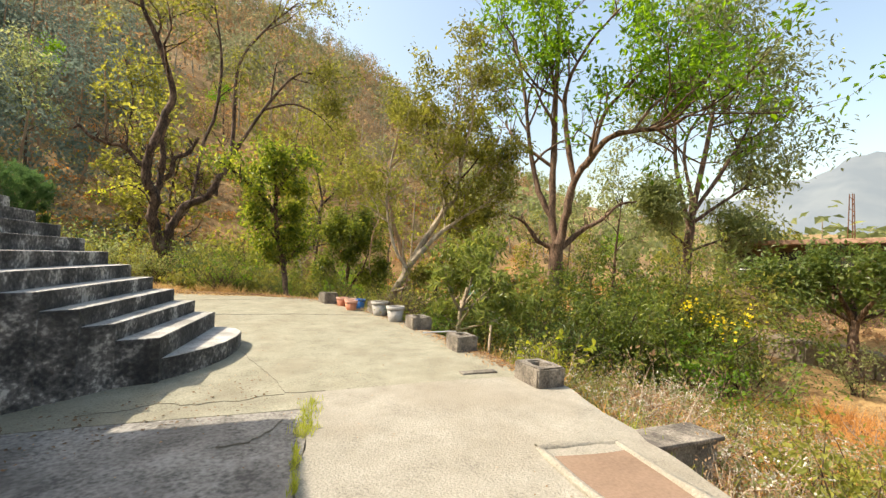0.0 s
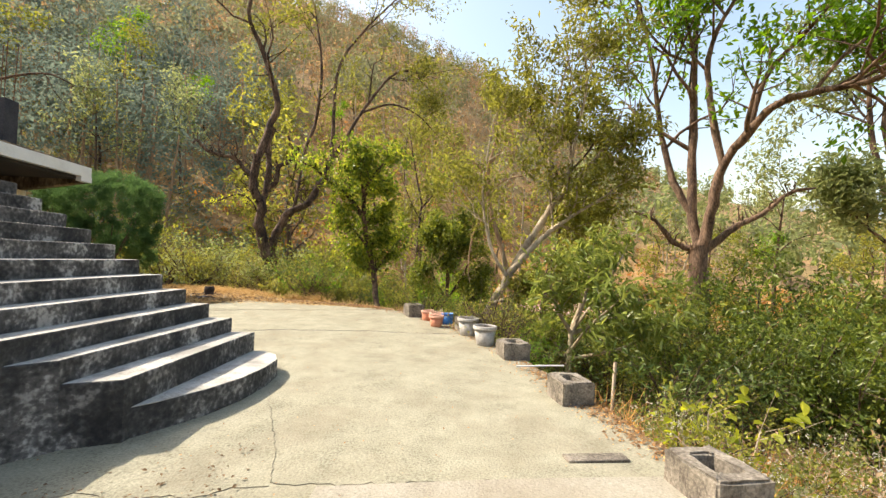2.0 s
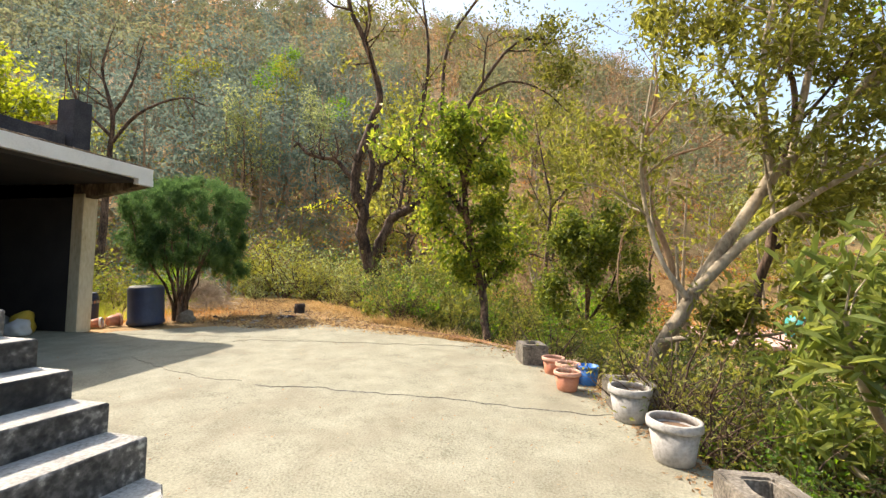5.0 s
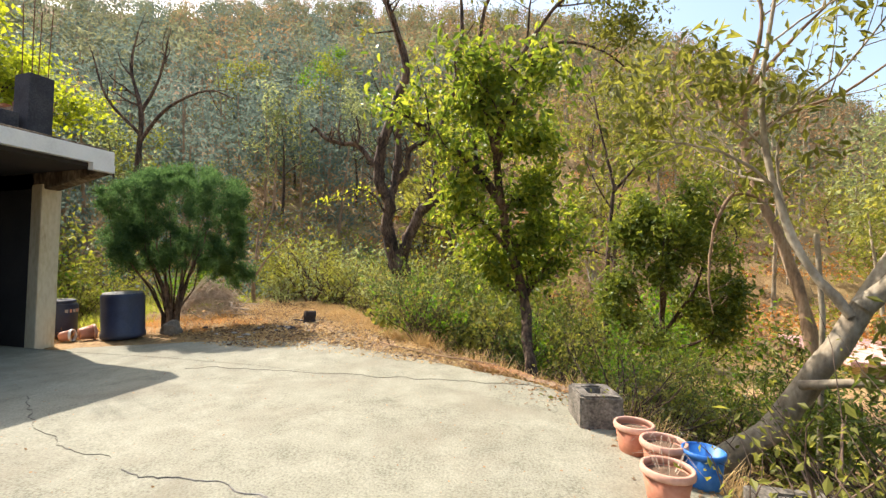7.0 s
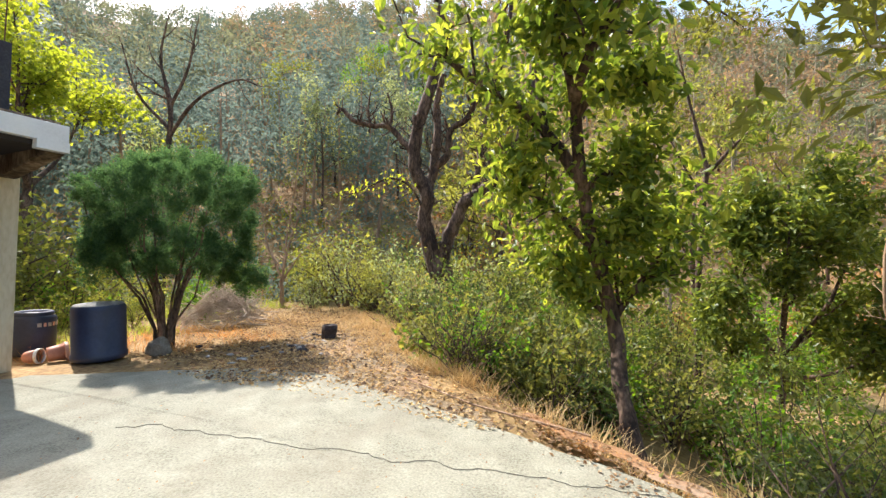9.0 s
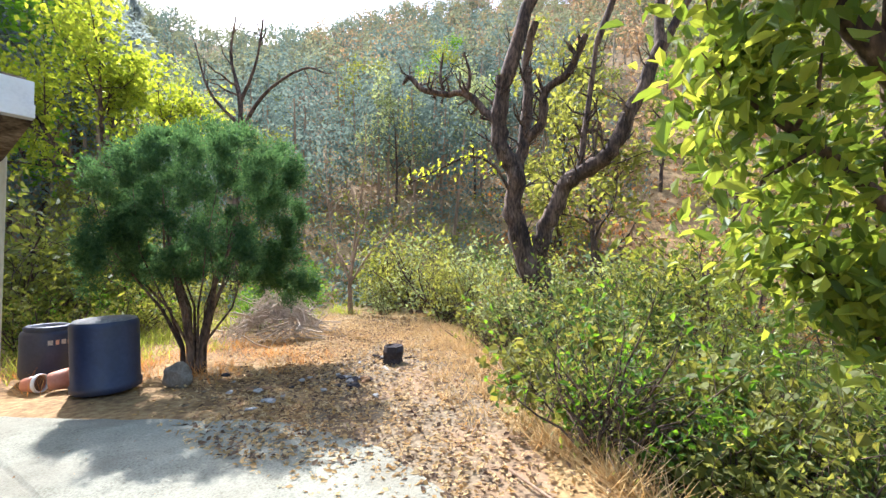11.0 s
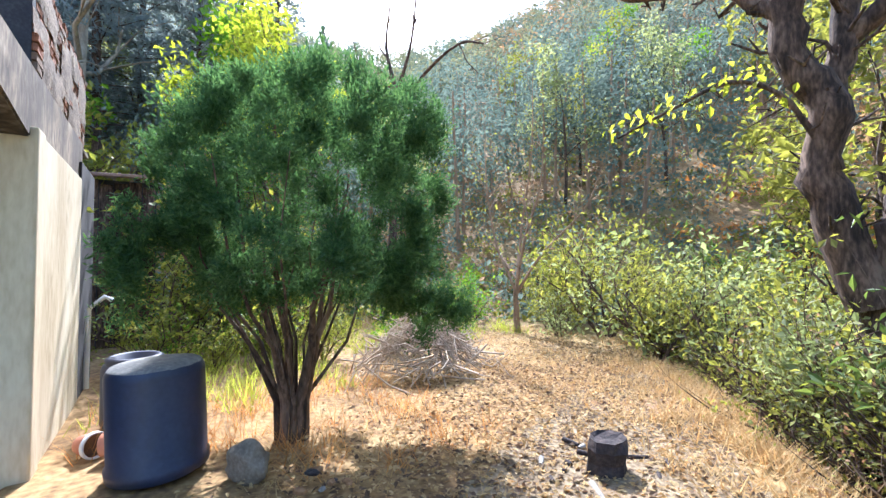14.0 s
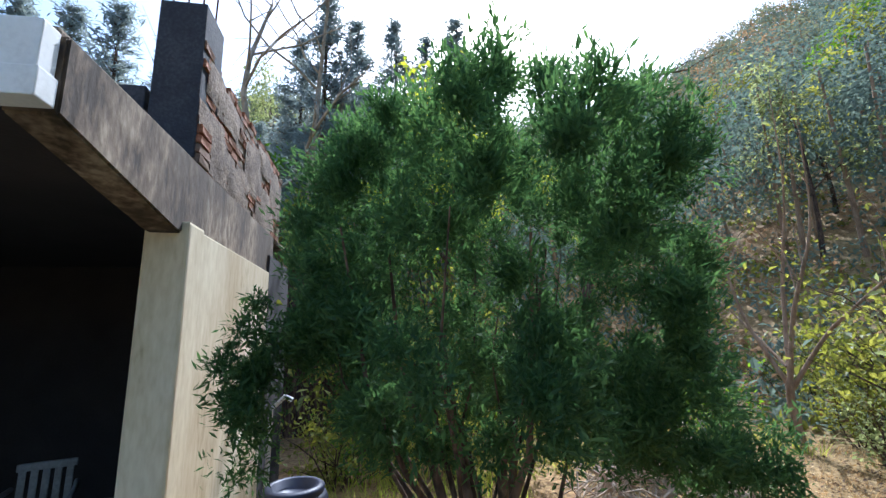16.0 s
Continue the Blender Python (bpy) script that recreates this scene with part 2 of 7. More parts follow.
L_HOLLOW = leaf_material("leaf_deep_green", [(0.034, 0.058, 0.014), (0.098, 0.140, 0.027), (0.27, 0.305, 0.052)], 0.45, 0.4)
L_LITTER = leaf_material("leaf_litter_gold", [(0.19, 0.115, 0.045), (0.40, 0.285, 0.125), (0.60, 0.49, 0.28)], 0.3, 0.85)
L_FRESH = leaf_material("leaf_fresh", [(0.045, 0.10, 0.015), (0.11, 0.22, 0.025), (0.22, 0.36, 0.04)], 0.58)
L_LIME = leaf_material("leaf_lime", [(0.075, 0.095, 0.02), (0.18, 0.20, 0.036), (0.35, 0.345, 0.062)], 0.45)
L_ORANGE = leaf_material("orange_grass_blade", [(0.28, 0.115, 0.034), (0.50, 0.26, 0.075), (0.64, 0.44, 0.17)], 0.35, 0.8)
L_DARK = leaf_material("leaf_dark", [(0.035, 0.058, 0.017), (0.08, 0.125, 0.03), (0.16, 0.20, 0.045)], 0.42, 0.42)
L_GREY = leaf_material("leaf_grey_green", [(0.10, 0.125, 0.05), (0.19, 0.225, 0.09), (0.295, 0.315, 0.14)], 0.58)
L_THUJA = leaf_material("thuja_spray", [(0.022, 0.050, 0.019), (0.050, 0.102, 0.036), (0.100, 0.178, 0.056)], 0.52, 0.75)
L_DRY = leaf_material("leaf_dry", [(0.14, 0.08, 0.04), (0.27, 0.175, 0.09), (0.44, 0.33, 0.20)], 0.35, 0.8)
L_STRAW = leaf_material("dry_grass_blade", [(0.22, 0.128, 0.046), (0.40, 0.268, 0.105), (0.57, 0.46, 0.23)], 0.35, 0.8)
L_GRASS = leaf_material("green_grass_blade", [(0.13, 0.17, 0.03), (0.27, 0.32, 0.05), (0.42, 0.43, 0.09)], 0.5, 0.7)
L_WHITE = leaf_material("white_flower", [(0.34, 0.32, 0.25), (0.50, 0.48, 0.39), (0.64, 0.62, 0.54)], 0.3, 0.8)
L_YELLOW = leaf_material("yellow_flower", [(0.55, 0.42, 0.02), (0.7, 0.58, 0.03), (0.8, 0.7, 0.05)], 0.4, 0.7)
L_BIG = leaf_material("leaf_big", [(0.060, 0.075, 0.020), (0.155, 0.170, 0.036), (0.34, 0.31, 0.065)], 0.4, 0.65)
L_VINE = leaf_material("leaf_vine", [(0.034, 0.062, 0.012), (0.13, 0.19, 0.030), (0.44, 0.46, 0.075)], 0.52, 0.42)
# pale blue-green needles: the haze over the slope is put into the colour
L_PINE_HAZE = leaf_material("pine_needle_hazed", [(0.088, 0.116, 0.096), (0.128, 0.162, 0.130), (0.175, 0.212, 0.160)], 0.4, 0.95)
# conifer needles lightened towards blue to stand for haze
L_CONIFER_HAZE = leaf_material("conifer_needle_hazed", [(0.14, 0.165, 0.155), (0.19, 0.215, 0.20), (0.24, 0.265, 0.235)], 0.55, 0.9)
# muted, close olive tones paint some haze into the far woods
L_WOOD_HAZE = leaf_material("leaf_far_wood_hazed", [(0.125, 0.135, 0.08), (0.17, 0.18, 0.10), (0.225, 0.235, 0.125)], 0.38, 0.95)
L_RUSSET = leaf_material("leaf_russet", [(0.16, 0.105, 0.055), (0.26, 0.18, 0.09), (0.35, 0.27, 0.13)], 0.5, 0.8)


# ---- mesh helpers ----
def quad_mesh(name, verts, quads, mat, smooth=False):
    """One mesh from an N x 3 array of corners and an M x 4 array of faces."""
    verts, quads = np.asarray(verts, dtype=np.float32), np.asarray(quads, dtype=np.int32)
    me = bpy.data.meshes.new(name)
    me.vertices.add(len(verts))
    me.vertices.foreach_set("co", verts.ravel())
    me.loops.add(quads.size)
    me.loops.foreach_set("vertex_index", quads.ravel())
    me.polygons.add(len(quads))
    me.polygons.foreach_set("loop_start", np.arange(0, quads.size, 4, dtype=np.int32))
    me.polygons.foreach_set("use_smooth", np.full(len(quads), smooth, dtype=bool))
    me.update(calc_edges=True)
    me.validate()
    me.materials.append(mat)
    return me


def under(ob, parent):
    if parent is not None:
        ob.parent = parent
    return ob


def part(name, bm, mat, parent=None, label="", smooth=False):
    """Links a bmesh as one mesh object under a thing or a part."""
    me = bpy.data.meshes.new(name)
    bmesh.ops.recalc_face_normals(bm, faces=bm.faces)
    if smooth:
        for f in bm.faces:
            f.smooth = True
    bm.to_mesh(me)
    bm.free()
    me.materials.append(mat)
    ob = under(new(name, me), parent)
    return tagged(ob, label=label)


def empty(name, x=0, y=0, z=0, rz=0, label="", category="", group="", kind=""):
    ob = new(name)
    ob.empty_display_size = 0.1
    ob.matrix_world = pose(x, y, z, 0, 0, rz)
    return tagged(ob, label, category, group, kind)


def box(x0, x1, y0, y1, z0, z1, bevel=0.0, bm=None):
    bm = bm or bmesh.new()
    r = bmesh.ops.create_cube(bm, size=1, matrix=Matrix.Translation(((x0 + x1) / 2, (y0 + y1) / 2, (z0 + z1) / 2)) @ Matrix.Diagonal((x1 - x0, y1 - y0, z1 - z0, 1)))
    if bevel:
        edges = {e for v in r["verts"] for e in v.link_edges}
        bmesh.ops.bevel(bm, geom=list(edges), offset=bevel, segments=2, affect="EDGES", profile=0.6)
    return bm


def prism(outline, z0, z1, bevel=0.0, bm=None):
    """A solid on a closed outline of (x, y), with its upper edges rounded."""
    bm = bm or bmesh.new()
    low = [bm.verts.new((x, y, z0)) for x, y in outline]
    high = [bm.verts.new((x, y, z1)) for x, y in outline]
    n = len(outline)
    bm.faces.new(low[::-1])
    top = bm.faces.new(high)
    for i in range(n):
        bm.faces.new((low[i], low[(i + 1) % n], high[(i + 1) % n], high[i]))
    if bevel:
        bmesh.ops.bevel(bm, geom=list(top.edges), offset=bevel, segments=3, affect="EDGES", profile=0.6)
    return bm


def turned(profile, sides=28, bm=None, wobble=0.0, rng=None):
    """A body of revolution from (radius, height) pairs; a radius of 0 closes it."""
    bm = bm or bmesh.new()
    rings = []
    for r, z in profile:
        if r <= 0:
            rings.append([bm.verts.new((0, 0, z))])
        else:
            rings.append([bm.verts.new((r * math.cos(2 * math.pi * i / sides) * (1 + (rng.uniform(-wobble, wobble) if rng else 0)),
                                        r * math.sin(2 * math.pi * i / sides) * (1 + (rng.uniform(-wobble, wobble) if rng else 0)), z)) for i in range(sides)])
    for a, b in zip(rings, rings[1:]):
        for i in range(sides):
            j = (i + 1) % sides
            if len(a) == 1 and len(b) > 1:
                bm.faces.new((a[0], b[i], b[j]))
            elif len(b) == 1 and len(a) > 1:
                bm.faces.new((a[i], b[0], a[j]))
            elif len(a) > 1:
                bm.faces.new((a[i], b[i], b[j], a[j]))
    return bm


class Wood:
    """Collects tapered branches as tubes."""

    def __init__(self, sides=6):
        self.v, self.q, self.n, self.sides = [], [], 0, sides

    def tube(self, pts, radii, sides=None):
        k = sides or self.sides
        pts, radii = np.asarray(pts, float), np.asarray(radii, float)
        tan = np.gradient(pts, axis=0)
        tan /= np.linalg.norm(tan, axis=1)[:, None] + 1e-9
        ref = np.where(np.abs(tan[:, 2:3]) > 0.9, np.array([[1.0, 0, 0]]), np.array([[0, 0, 1.0]]))
        a = np.cross(tan, ref)
        a /= np.linalg.norm(a, axis=1)[:, None] + 1e-9
        for i in range(1, len(pts)):
            w = a[i - 1] - tan[i] * float(a[i - 1] @ tan[i])
            a[i] = w / (np.linalg.norm(w) + 1e-9)
        b = np.cross(tan, a)
        ang = np.linspace(0, 2 * np.pi, k, endpoint=False)
        ring = pts[:, None, :] + radii[:, None, None] * (np.cos(ang)[None, :, None] * a[:, None, :] + np.sin(ang)[None, :, None] * b[:, None, :])
        self.v.append(ring.reshape(-1, 3))
        i = np.arange(len(pts) - 1)[:, None] * k
        j = np.arange(k)[None, :]
        jn = (j + 1) % k
        q = np.stack([i + j, i + jn, i + k + jn, i + k + j], -1).reshape(-1, 4) + self.n
        self.q.append(q)
        self.n += len(pts) * k

    def mesh(self, name, mat):
        return quad_mesh(name, np.concatenate(self.v), np.concatenate(self.q), mat, True)


def unit(v):
    v = np.asarray(v, float)
    return v / (np.linalg.norm(v, axis=-1, keepdims=True) + 1e-9)


def leaf_arrays(rng, centres, length, width, direction=None, droop=0.3, spread=1.0, fold=0.12, full=False, face=None):
    """Folded leaves at the given centres: one quad each, or two halves about the midrib."""
    n = len(centres)
    d = rng.normal(size=(n, 3)) * spread
    if direction is not None:
        d = d + direction
    d[:, 2] -= droop
    d = unit(d)
    up = unit(rng.normal(size=(n, 3)) * 0.7 + np.array([0, 0, 1.0])) if face is None else unit(face + rng.normal(size=(n, 3)) * 0.32)
    if face is not None:
        d = unit(d - up * np.sum(d * up, axis=1, keepdims=True))
    s = unit(np.cross(d, up))
    nn = np.cross(s, d)
    L = (length * rng.uniform(0.6, 1.3, n))[:, None]
    W = L * (width / length) * 0.5
    if full:
        v = np.empty((n, 6, 3))
        v[:, 0], v[:, 3] = centres - d * L * 0.5, centres + d * L * 0.5 - nn * L * 0.12
        v[:, 1], v[:, 2] = centres - d * L * 0.2 + s * W + nn * L * fold, centres + d * L * 0.2 + s * W * 0.72 + nn * L * fold * 0.6
        v[:, 5], v[:, 4] = centres - d * L * 0.2 - s * W + nn * L * fold, centres + d * L * 0.2 - s * W * 0.72 + nn * L * fold * 0.6
        i = np.arange(n)[:, None] * 6
        return v.reshape(-1, 3), np.concatenate([i + np.array([[0, 1, 2, 3]]), i + np.array([[0, 3, 4, 5]])], 1).reshape(-1, 4)
    v = np.empty((n, 4, 3))
    v[:, 0] = centres - d * L * 0.5
    v[:, 1] = centres + s * W + nn * L * fold
    v[:, 2] = centres + d * L * 0.5
    v[:, 3] = centres - s * W + nn * L * fold
    return v.reshape(-1, 3), np.arange(n * 4).reshape(n, 4)


def branch(wood, rng, start, d, length, r0, level, tips, up=0.15, wiggle=0.25, kids=(3, 5), ratio=0.62, steps=5, bare=0.3):
    """A crooked tapered branch with smaller ones growing from it; the ends are collected in tips."""
    pts, p, d = [np.array(start, float)], np.array(start, float), unit(d)
    for _ in range(steps):
        d = unit(d + rng.normal(size=3) * wiggle + np.array([0, 0, up]))
        p = p + d * length / steps
        pts.append(p)
    r1 = r0 * (0.45 if level else 0.25)
    wood.tube(pts, np.linspace(r0, r1, len(pts)), 6 if level > 1 else (5 if level else 3))
    pts = np.array(pts)
    if level == 0:
        tips.append(pts)
        return
    grow_on(wood, rng, pts, r0, r1, level, length, tips, up, wiggle, kids, ratio, bare)


def grow_on(wood, rng, pts, r0, r1, level, length, tips, up=0.15, wiggle=0.25, kids=(3, 5), ratio=0.62, bare=0.3):
    n = len(pts) - 1
    for k in range(rng.integers(kids[0], kids[1] + 1)):
        f = bare + (1 - bare) * rng.uniform() if k else 1.0
        i = min(int(f * n), n - 1)
        q = pts[i] + (pts[i + 1] - pts[i]) * (f * n - i)
        along = unit(pts[i + 1] - pts[i])
        side = unit(np.cross(along, rng.normal(size=3)))
        dd = along * rng.uniform(0.35, 0.8) + side * rng.uniform(0.5, 1.0) if k else along + side * 0.25
        branch(wood, rng, q, dd, length * ratio * rng.uniform(0.7, 1.25), (r0 + (r1 - r0) * f) * 0.62, level - 1, tips, up, wiggle, kids, ratio, 4 if level > 1 else 2, 0.2)


def crown_on(rng, tips, per_tip, length, width, scatter, droop=0.3, keep=1.0, along=0.3, full=False):
    v, q, n = [], [], 0
    cs, ds = [], []
    for t in tips:
        if rng.uniform() > keep:
            continue
        m = max(1, int(per_tip * rng.uniform(0.5, 1.5)))
        f = rng.uniform(along, 1.02, m) * (len(t) - 1)
        i = np.clip(f.astype(int), 0, len(t) - 2)
        c = t[i] + (t[i + 1] - t[i]) * (f - i)[:, None] + rng.normal(size=(m, 3)) * scatter
        cs.append(c)
        ds.append(np.repeat(unit(t[-1] - t[0])[None], m, 0) * 0.6)
    return leaf_arrays(rng, np.concatenate(cs), length, width, np.concatenate(ds), droop, full=full)


def curve_pts(knots, steps=4):
    """A smooth polyline through knots (x, y, z, radius)."""
    k = np.asarray(knots, float)
    if len(k) < 3:
        t = np.linspace(0, 1, steps + 1)[:, None]
        o = k[0] + (k[1] - k[0]) * t
        return o[:, :3], o[:, 3]
    ext = np.vstack([2 * k[0] - k[1], k, 2 * k[-1] - k[-2]])
    out = []
    for i in range(1, len(ext) - 2):
        for t in np.linspace(0, 1, steps, endpoint=False):
            a, b, c, d = ext[i - 1:i + 3]
            out.append(0.5 * ((2 * b) + (c - a) * t + (2 * a - 5 * b + 4 * c - d) * t ** 2 + (3 * b - a - 3 * c + d) * t ** 3))
    out.append(k[-1])
    o = np.array(out)
    return o[:, :3], np.maximum(o[:, 3], 0.004)


def tree(name, limbs, seed, bark, leaf, label, category="tree", level=2, per_tip=22, leaf_size=(0.13, 0.06), scatter=0.12, reach=0.35, kids=(3, 5), up=0.15,
         droop=0.3, keep=1.0, bare=0.35, wiggle=0.25, vines=0, full=False, quiet=(), along=0.3):
    """A tree on given limbs (each a list of (x, y, z, radius)); the first is the trunk. Twigs and leaves grow by themselves, on the quiet limbs only knotty spurs."""
    rng = np.random.default_rng(seed)
    wood, tips = Wood(8), []
    base = Vector(limbs[0][0][:3])
    off = np.array(base)
    for j, limb in enumerate(limbs):
        pts, radii = curve_pts([(x - off[0], y - off[1], z - off[2], r) for x, y, z, r in limb])
        jig = rng.normal(size=pts.shape) * radii[:, None] * 0.12
        jig[0] = 0
        wood.tube(pts + jig, radii * (1 + rng.normal(size=len(radii)) * 0.07), 9)
        ln = float(np.sum(np.linalg.norm(np.diff(pts, axis=0), axis=1)))
        if j in quiet:
            for _ in range(int(4 + ln * 9)):
                i = rng.integers(1, len(pts) - 1)
                d = unit(np.cross(pts[i + 1] - pts[i], rng.normal(size=3))) + np.array([0, 0, 0.45])
                k = rng.uniform(0.10, 0.30) + 0.35 * rng.uniform() ** 4
                bend = rng.normal(size=3) * 0.06
                mid, end = pts[i] + d * k * 0.55 + bend, pts[i] + d * k + bend * 0.3 + np.array([0, 0, 0.08])
                r = rng.uniform(0.5, 1.0) * min(1.0, radii[i] / 0.06)
                wood.tube([pts[i], mid, end], np.array([0.032, 0.024, 0.014]) * r, 5)
                wood.tube([mid, mid + (end - mid) * 0.6 + rng.normal(size=3) * 0.07], np.array([0.018, 0.010]) * r, 4)
            continue
        for _ in range(vines):
            tips.append(pts[len(pts) // 2:] if j == 0 else pts)
        if j or len(limbs) == 1:
            grow_on(wood, rng, pts, radii[0], radii[-1], level, ln * reach / 0.62, tips, up, wiggle, kids, 0.62, bare)
    thing = empty(name, *base, label=label, category=category)
    under(new("trunk", wood.mesh("trunk", bark)), thing)
    if per_tip:
        v, q = crown_on(rng, tips, per_tip, leaf_size[0], leaf_size[1], scatter, droop, keep, along, full)
        under(new("crown", quad_mesh("crown", v, q, leaf)), thing)
    return thing, tips


# ---- the lie of the land ----
EDGE = [(-9.0, 2.6), (1.85, 2.69), (2.72, 2.86), (3.92, 3.06), (5.0, 3.0), (6.0, 2.92), (7.6, 2.72), (8.4, 2.62), (9.3, 2.42), (10.2, 2.12), (11.1, 1.66), (12.2, 1.0), (12.7, 0.15), (13.1, -0.35), (13.6, -1.3), (14.57, -2.7)]
E_Y, E_X = np.array([e[0] for e in EDGE]), np.array([e[1] for e in EDGE])


def yard_z(y, x=0.0):
    """Height of the yard: it rises away from the slab and falls a little towards the garage."""
    s = np.clip((np.asarray(y, float) - 2.0) / 10.5, 0, 1)
    return 0.25 * s - 0.035 * np.clip(-3.0 - np.asarray(x, float), 0, 6) * np.clip((np.asarray(y, float) - 6) / 3, 0, 1) - 0.045 * np.clip((np.asarray(x, float) - 0.6) / 1.5, 0, 1) * np.clip((np.asarray(y, float) - 4.5) / 2, 0, 1)


RIDGE_AZ = np.radians([-180, -130, -104, -90, -75, -62, -52, -40, -28, -12, 0, 10, 17, 28, 42, 58, 70, 90, 130, 180])
RIDGE_EL = np.radians([12, 20, 27, 28, 26, 24.2, 26.2, 29.5, 30.5, 30.5, 28.5, 25.3, 21.3, 13.5, 8.0, 4.5, 4.0, 4.5, 6, 12])
RIDGE_R = np.array([160, 150, 130, 130, 150, 170, 160, 150, 150, 150, 150, 160, 170, 190, 200, 420, 650, 600, 400, 160])
FOOT_R = np.array([40, 40, 32, 26, 24, 24, 22, 20, 20, 22, 24, 27, 30, 36, 46, 110, 170, 150, 80, 40])


def land(x, y):
    """Height of the ground."""
    x, y = np.asarray(x, float), np.asarray(y, float)
    az, r = np.arctan2(x, y - 8), np.hypot(x, y - 8)
    el, R, r0 = np.interp(az, RIDGE_AZ, RIDGE_EL), np.interp(az, RIDGE_AZ, RIDGE_R), np.interp(az, RIDGE_AZ, FOOT_R)
    s = np.clip((r - r0) / (R - r0), 0, 1)
    wave = 0.06 * np.sin(x * 0.11 + 1.3) * np.cos(y * 0.13) + 0.05 * np.sin(x * 0.045 - y * 0.06)
    hill = np.tan(el) * R * (s ** 1.12) * (1 + wave * (1 - s))
    hill = np.where(r > R, hill * (1 - 0.35 * np.clip((r - R) / R, 0, 1)), hill)
    # the bank that drops off beside the yard
    out_e = np.maximum(0, x - np.interp(y, E_Y, E_X, right=-2.7))
    out_e = np.where(y > 13.6, np.maximum(0, (x + 2.49) * 0.725 + (y - 15.1) * 0.69), out_e)
    drop = (0.75 * np.clip(out_e / 0.9, 0, 1) + 1.0 * np.clip((out_e - 0.9) / 5, 0, 1)) * np.clip(0.45 + (x + 1) * 0.2, 0.45, 1)
    drop = drop * np.clip((26 - r) / 6, 0, 1) + np.clip((r - 20) / 6, 0, 1) * 1.2 * np.clip((az + 0.25) / 0.5, 0, 1) * (s < 0.02)
    base = yard_z(y, x) - 0.03
    ripple = 0.03 * np.sin(x * 1.7 + 0.5 * y) * np.sin(y * 1.3) + 0.02 * np.sin(x * 4.1 + y * 2.3)
    on_yard = (x < np.interp(y, E_Y, E_X, right=-9) + 0.02) & (x > np.where(y > 11.7, -6.4 + (y - 11.7) * 1.75, -12)) & (y < 13.0)
    return np.where(on_yard, base - 0.12, base - drop + ripple * np.where(x < -2, 0.4, 1.0)) + hill


def build_ground():
    n = 210
    u = np.linspace(-1, 1, n)
    w = 26 * u + 900 * np.sign(u) * np.abs(u) ** 5
    X, Y = np.meshgrid(w - 1, w + 10, indexing="ij")
    Z = land(X, Y)
    v = np.stack([X, Y, Z], -1).reshape(-1, 3)
    i, j = np.meshgrid(np.arange(n - 1), np.arange(n - 1), indexing="ij")
    a = (i * n + j).ravel()
    q = np.stack([a, a + n, a + n + 1, a + 1], -1)
    ob = new("ground", quad_mesh("ground", v, q, M_SOIL, True))
    tagged(ob, "dry reddish-brown hillside ground with straw and weeds", "ground", kind="structure")


build_ground()


def sheet(name, rows, thick, mat, label, category="floor"):
    """A slab with a slightly uneven top: rows of (y, x0, x1), rising with the yard."""
    rng = np.random.default_rng(5)
    cols = 46
    v, q = [], []
    for y, x0, x1, up in rows:
        xs = np.linspace(x0, x1, cols)
        z = yard_z(np.full(cols, y), xs) + up + 0.006 * np.sin(xs * 2.1 + y) + 0.005 * np.sin(xs * 0.9 - y * 1.7)
        v.append(np.stack([xs, np.full(cols, y), z], -1))
    v = np.array(v)
    m = len(rows)
    low = v.copy()
    low[..., 2] -= thick
    verts = np.concatenate([v.reshape(-1, 3), low.reshape(-1, 3)])
    i, j = np.meshgrid(np.arange(m - 1), np.arange(cols - 1), indexing="ij")
    a = (i * cols + j).ravel()
    q = [np.stack([a, a + 1, a + cols + 1, a + cols], -1)]
    o = m * cols
    for line in (np.arange(m) * cols, np.arange(m)[::-1] * cols + cols - 1, np.arange(cols)[::-1], np.arange(cols) + (m - 1) * cols):
        q.append(np.stack([line[1:], line[:-1], line[:-1] + o, line[1:] + o], -1))
    ob = new(name, quad_mesh(name, verts, np.concatenate(q), mat, False))
    return tagged(ob, label, category, kind="structure")


def edge_x(y, rng):
    return float(np.interp(y, E_Y, E_X)) + rng.uniform(-0.035, 0.035)


_r = np.random.default_rng(3)
sheet("yard_floor", [(y, -10.75, edge_x(y, _r), 0.0) for y in np.arange(4.0, 11.62, 0.2)], 0.3, M_CONCRETE, "sunlit cracked sandy concrete yard in front of the steps")
# the far apron narrows to a ragged tongue between litter and dirt
APRON_Y, APRON_L, APRON_R = [11.6, 11.9, 12.3, 12.7, 13.1, 13.35], [-6.66, -6.5, -5.6, -4.9, -4.3, -3.7], [1.4, 1.15, 0.35, -0.9, -2.2, -3.0]
apron = [(y, float(np.interp(y, APRON_Y, APRON_L)) + _r.uniform(-0.07, 0.07), float(np.interp(y, APRON_Y, APRON_R)) + _r.uniform(-0.09, 0.09), -0.002) for y in np.arange(11.6, 13.36, 0.08)]
apron[0] = (11.6, -10.75, edge_x(11.6, _r), 0.0)
sheet("yard_floor_back", apron, 0.3, M_CONCRETE, "older dusty concrete apron running out into dirt")
gravel = []
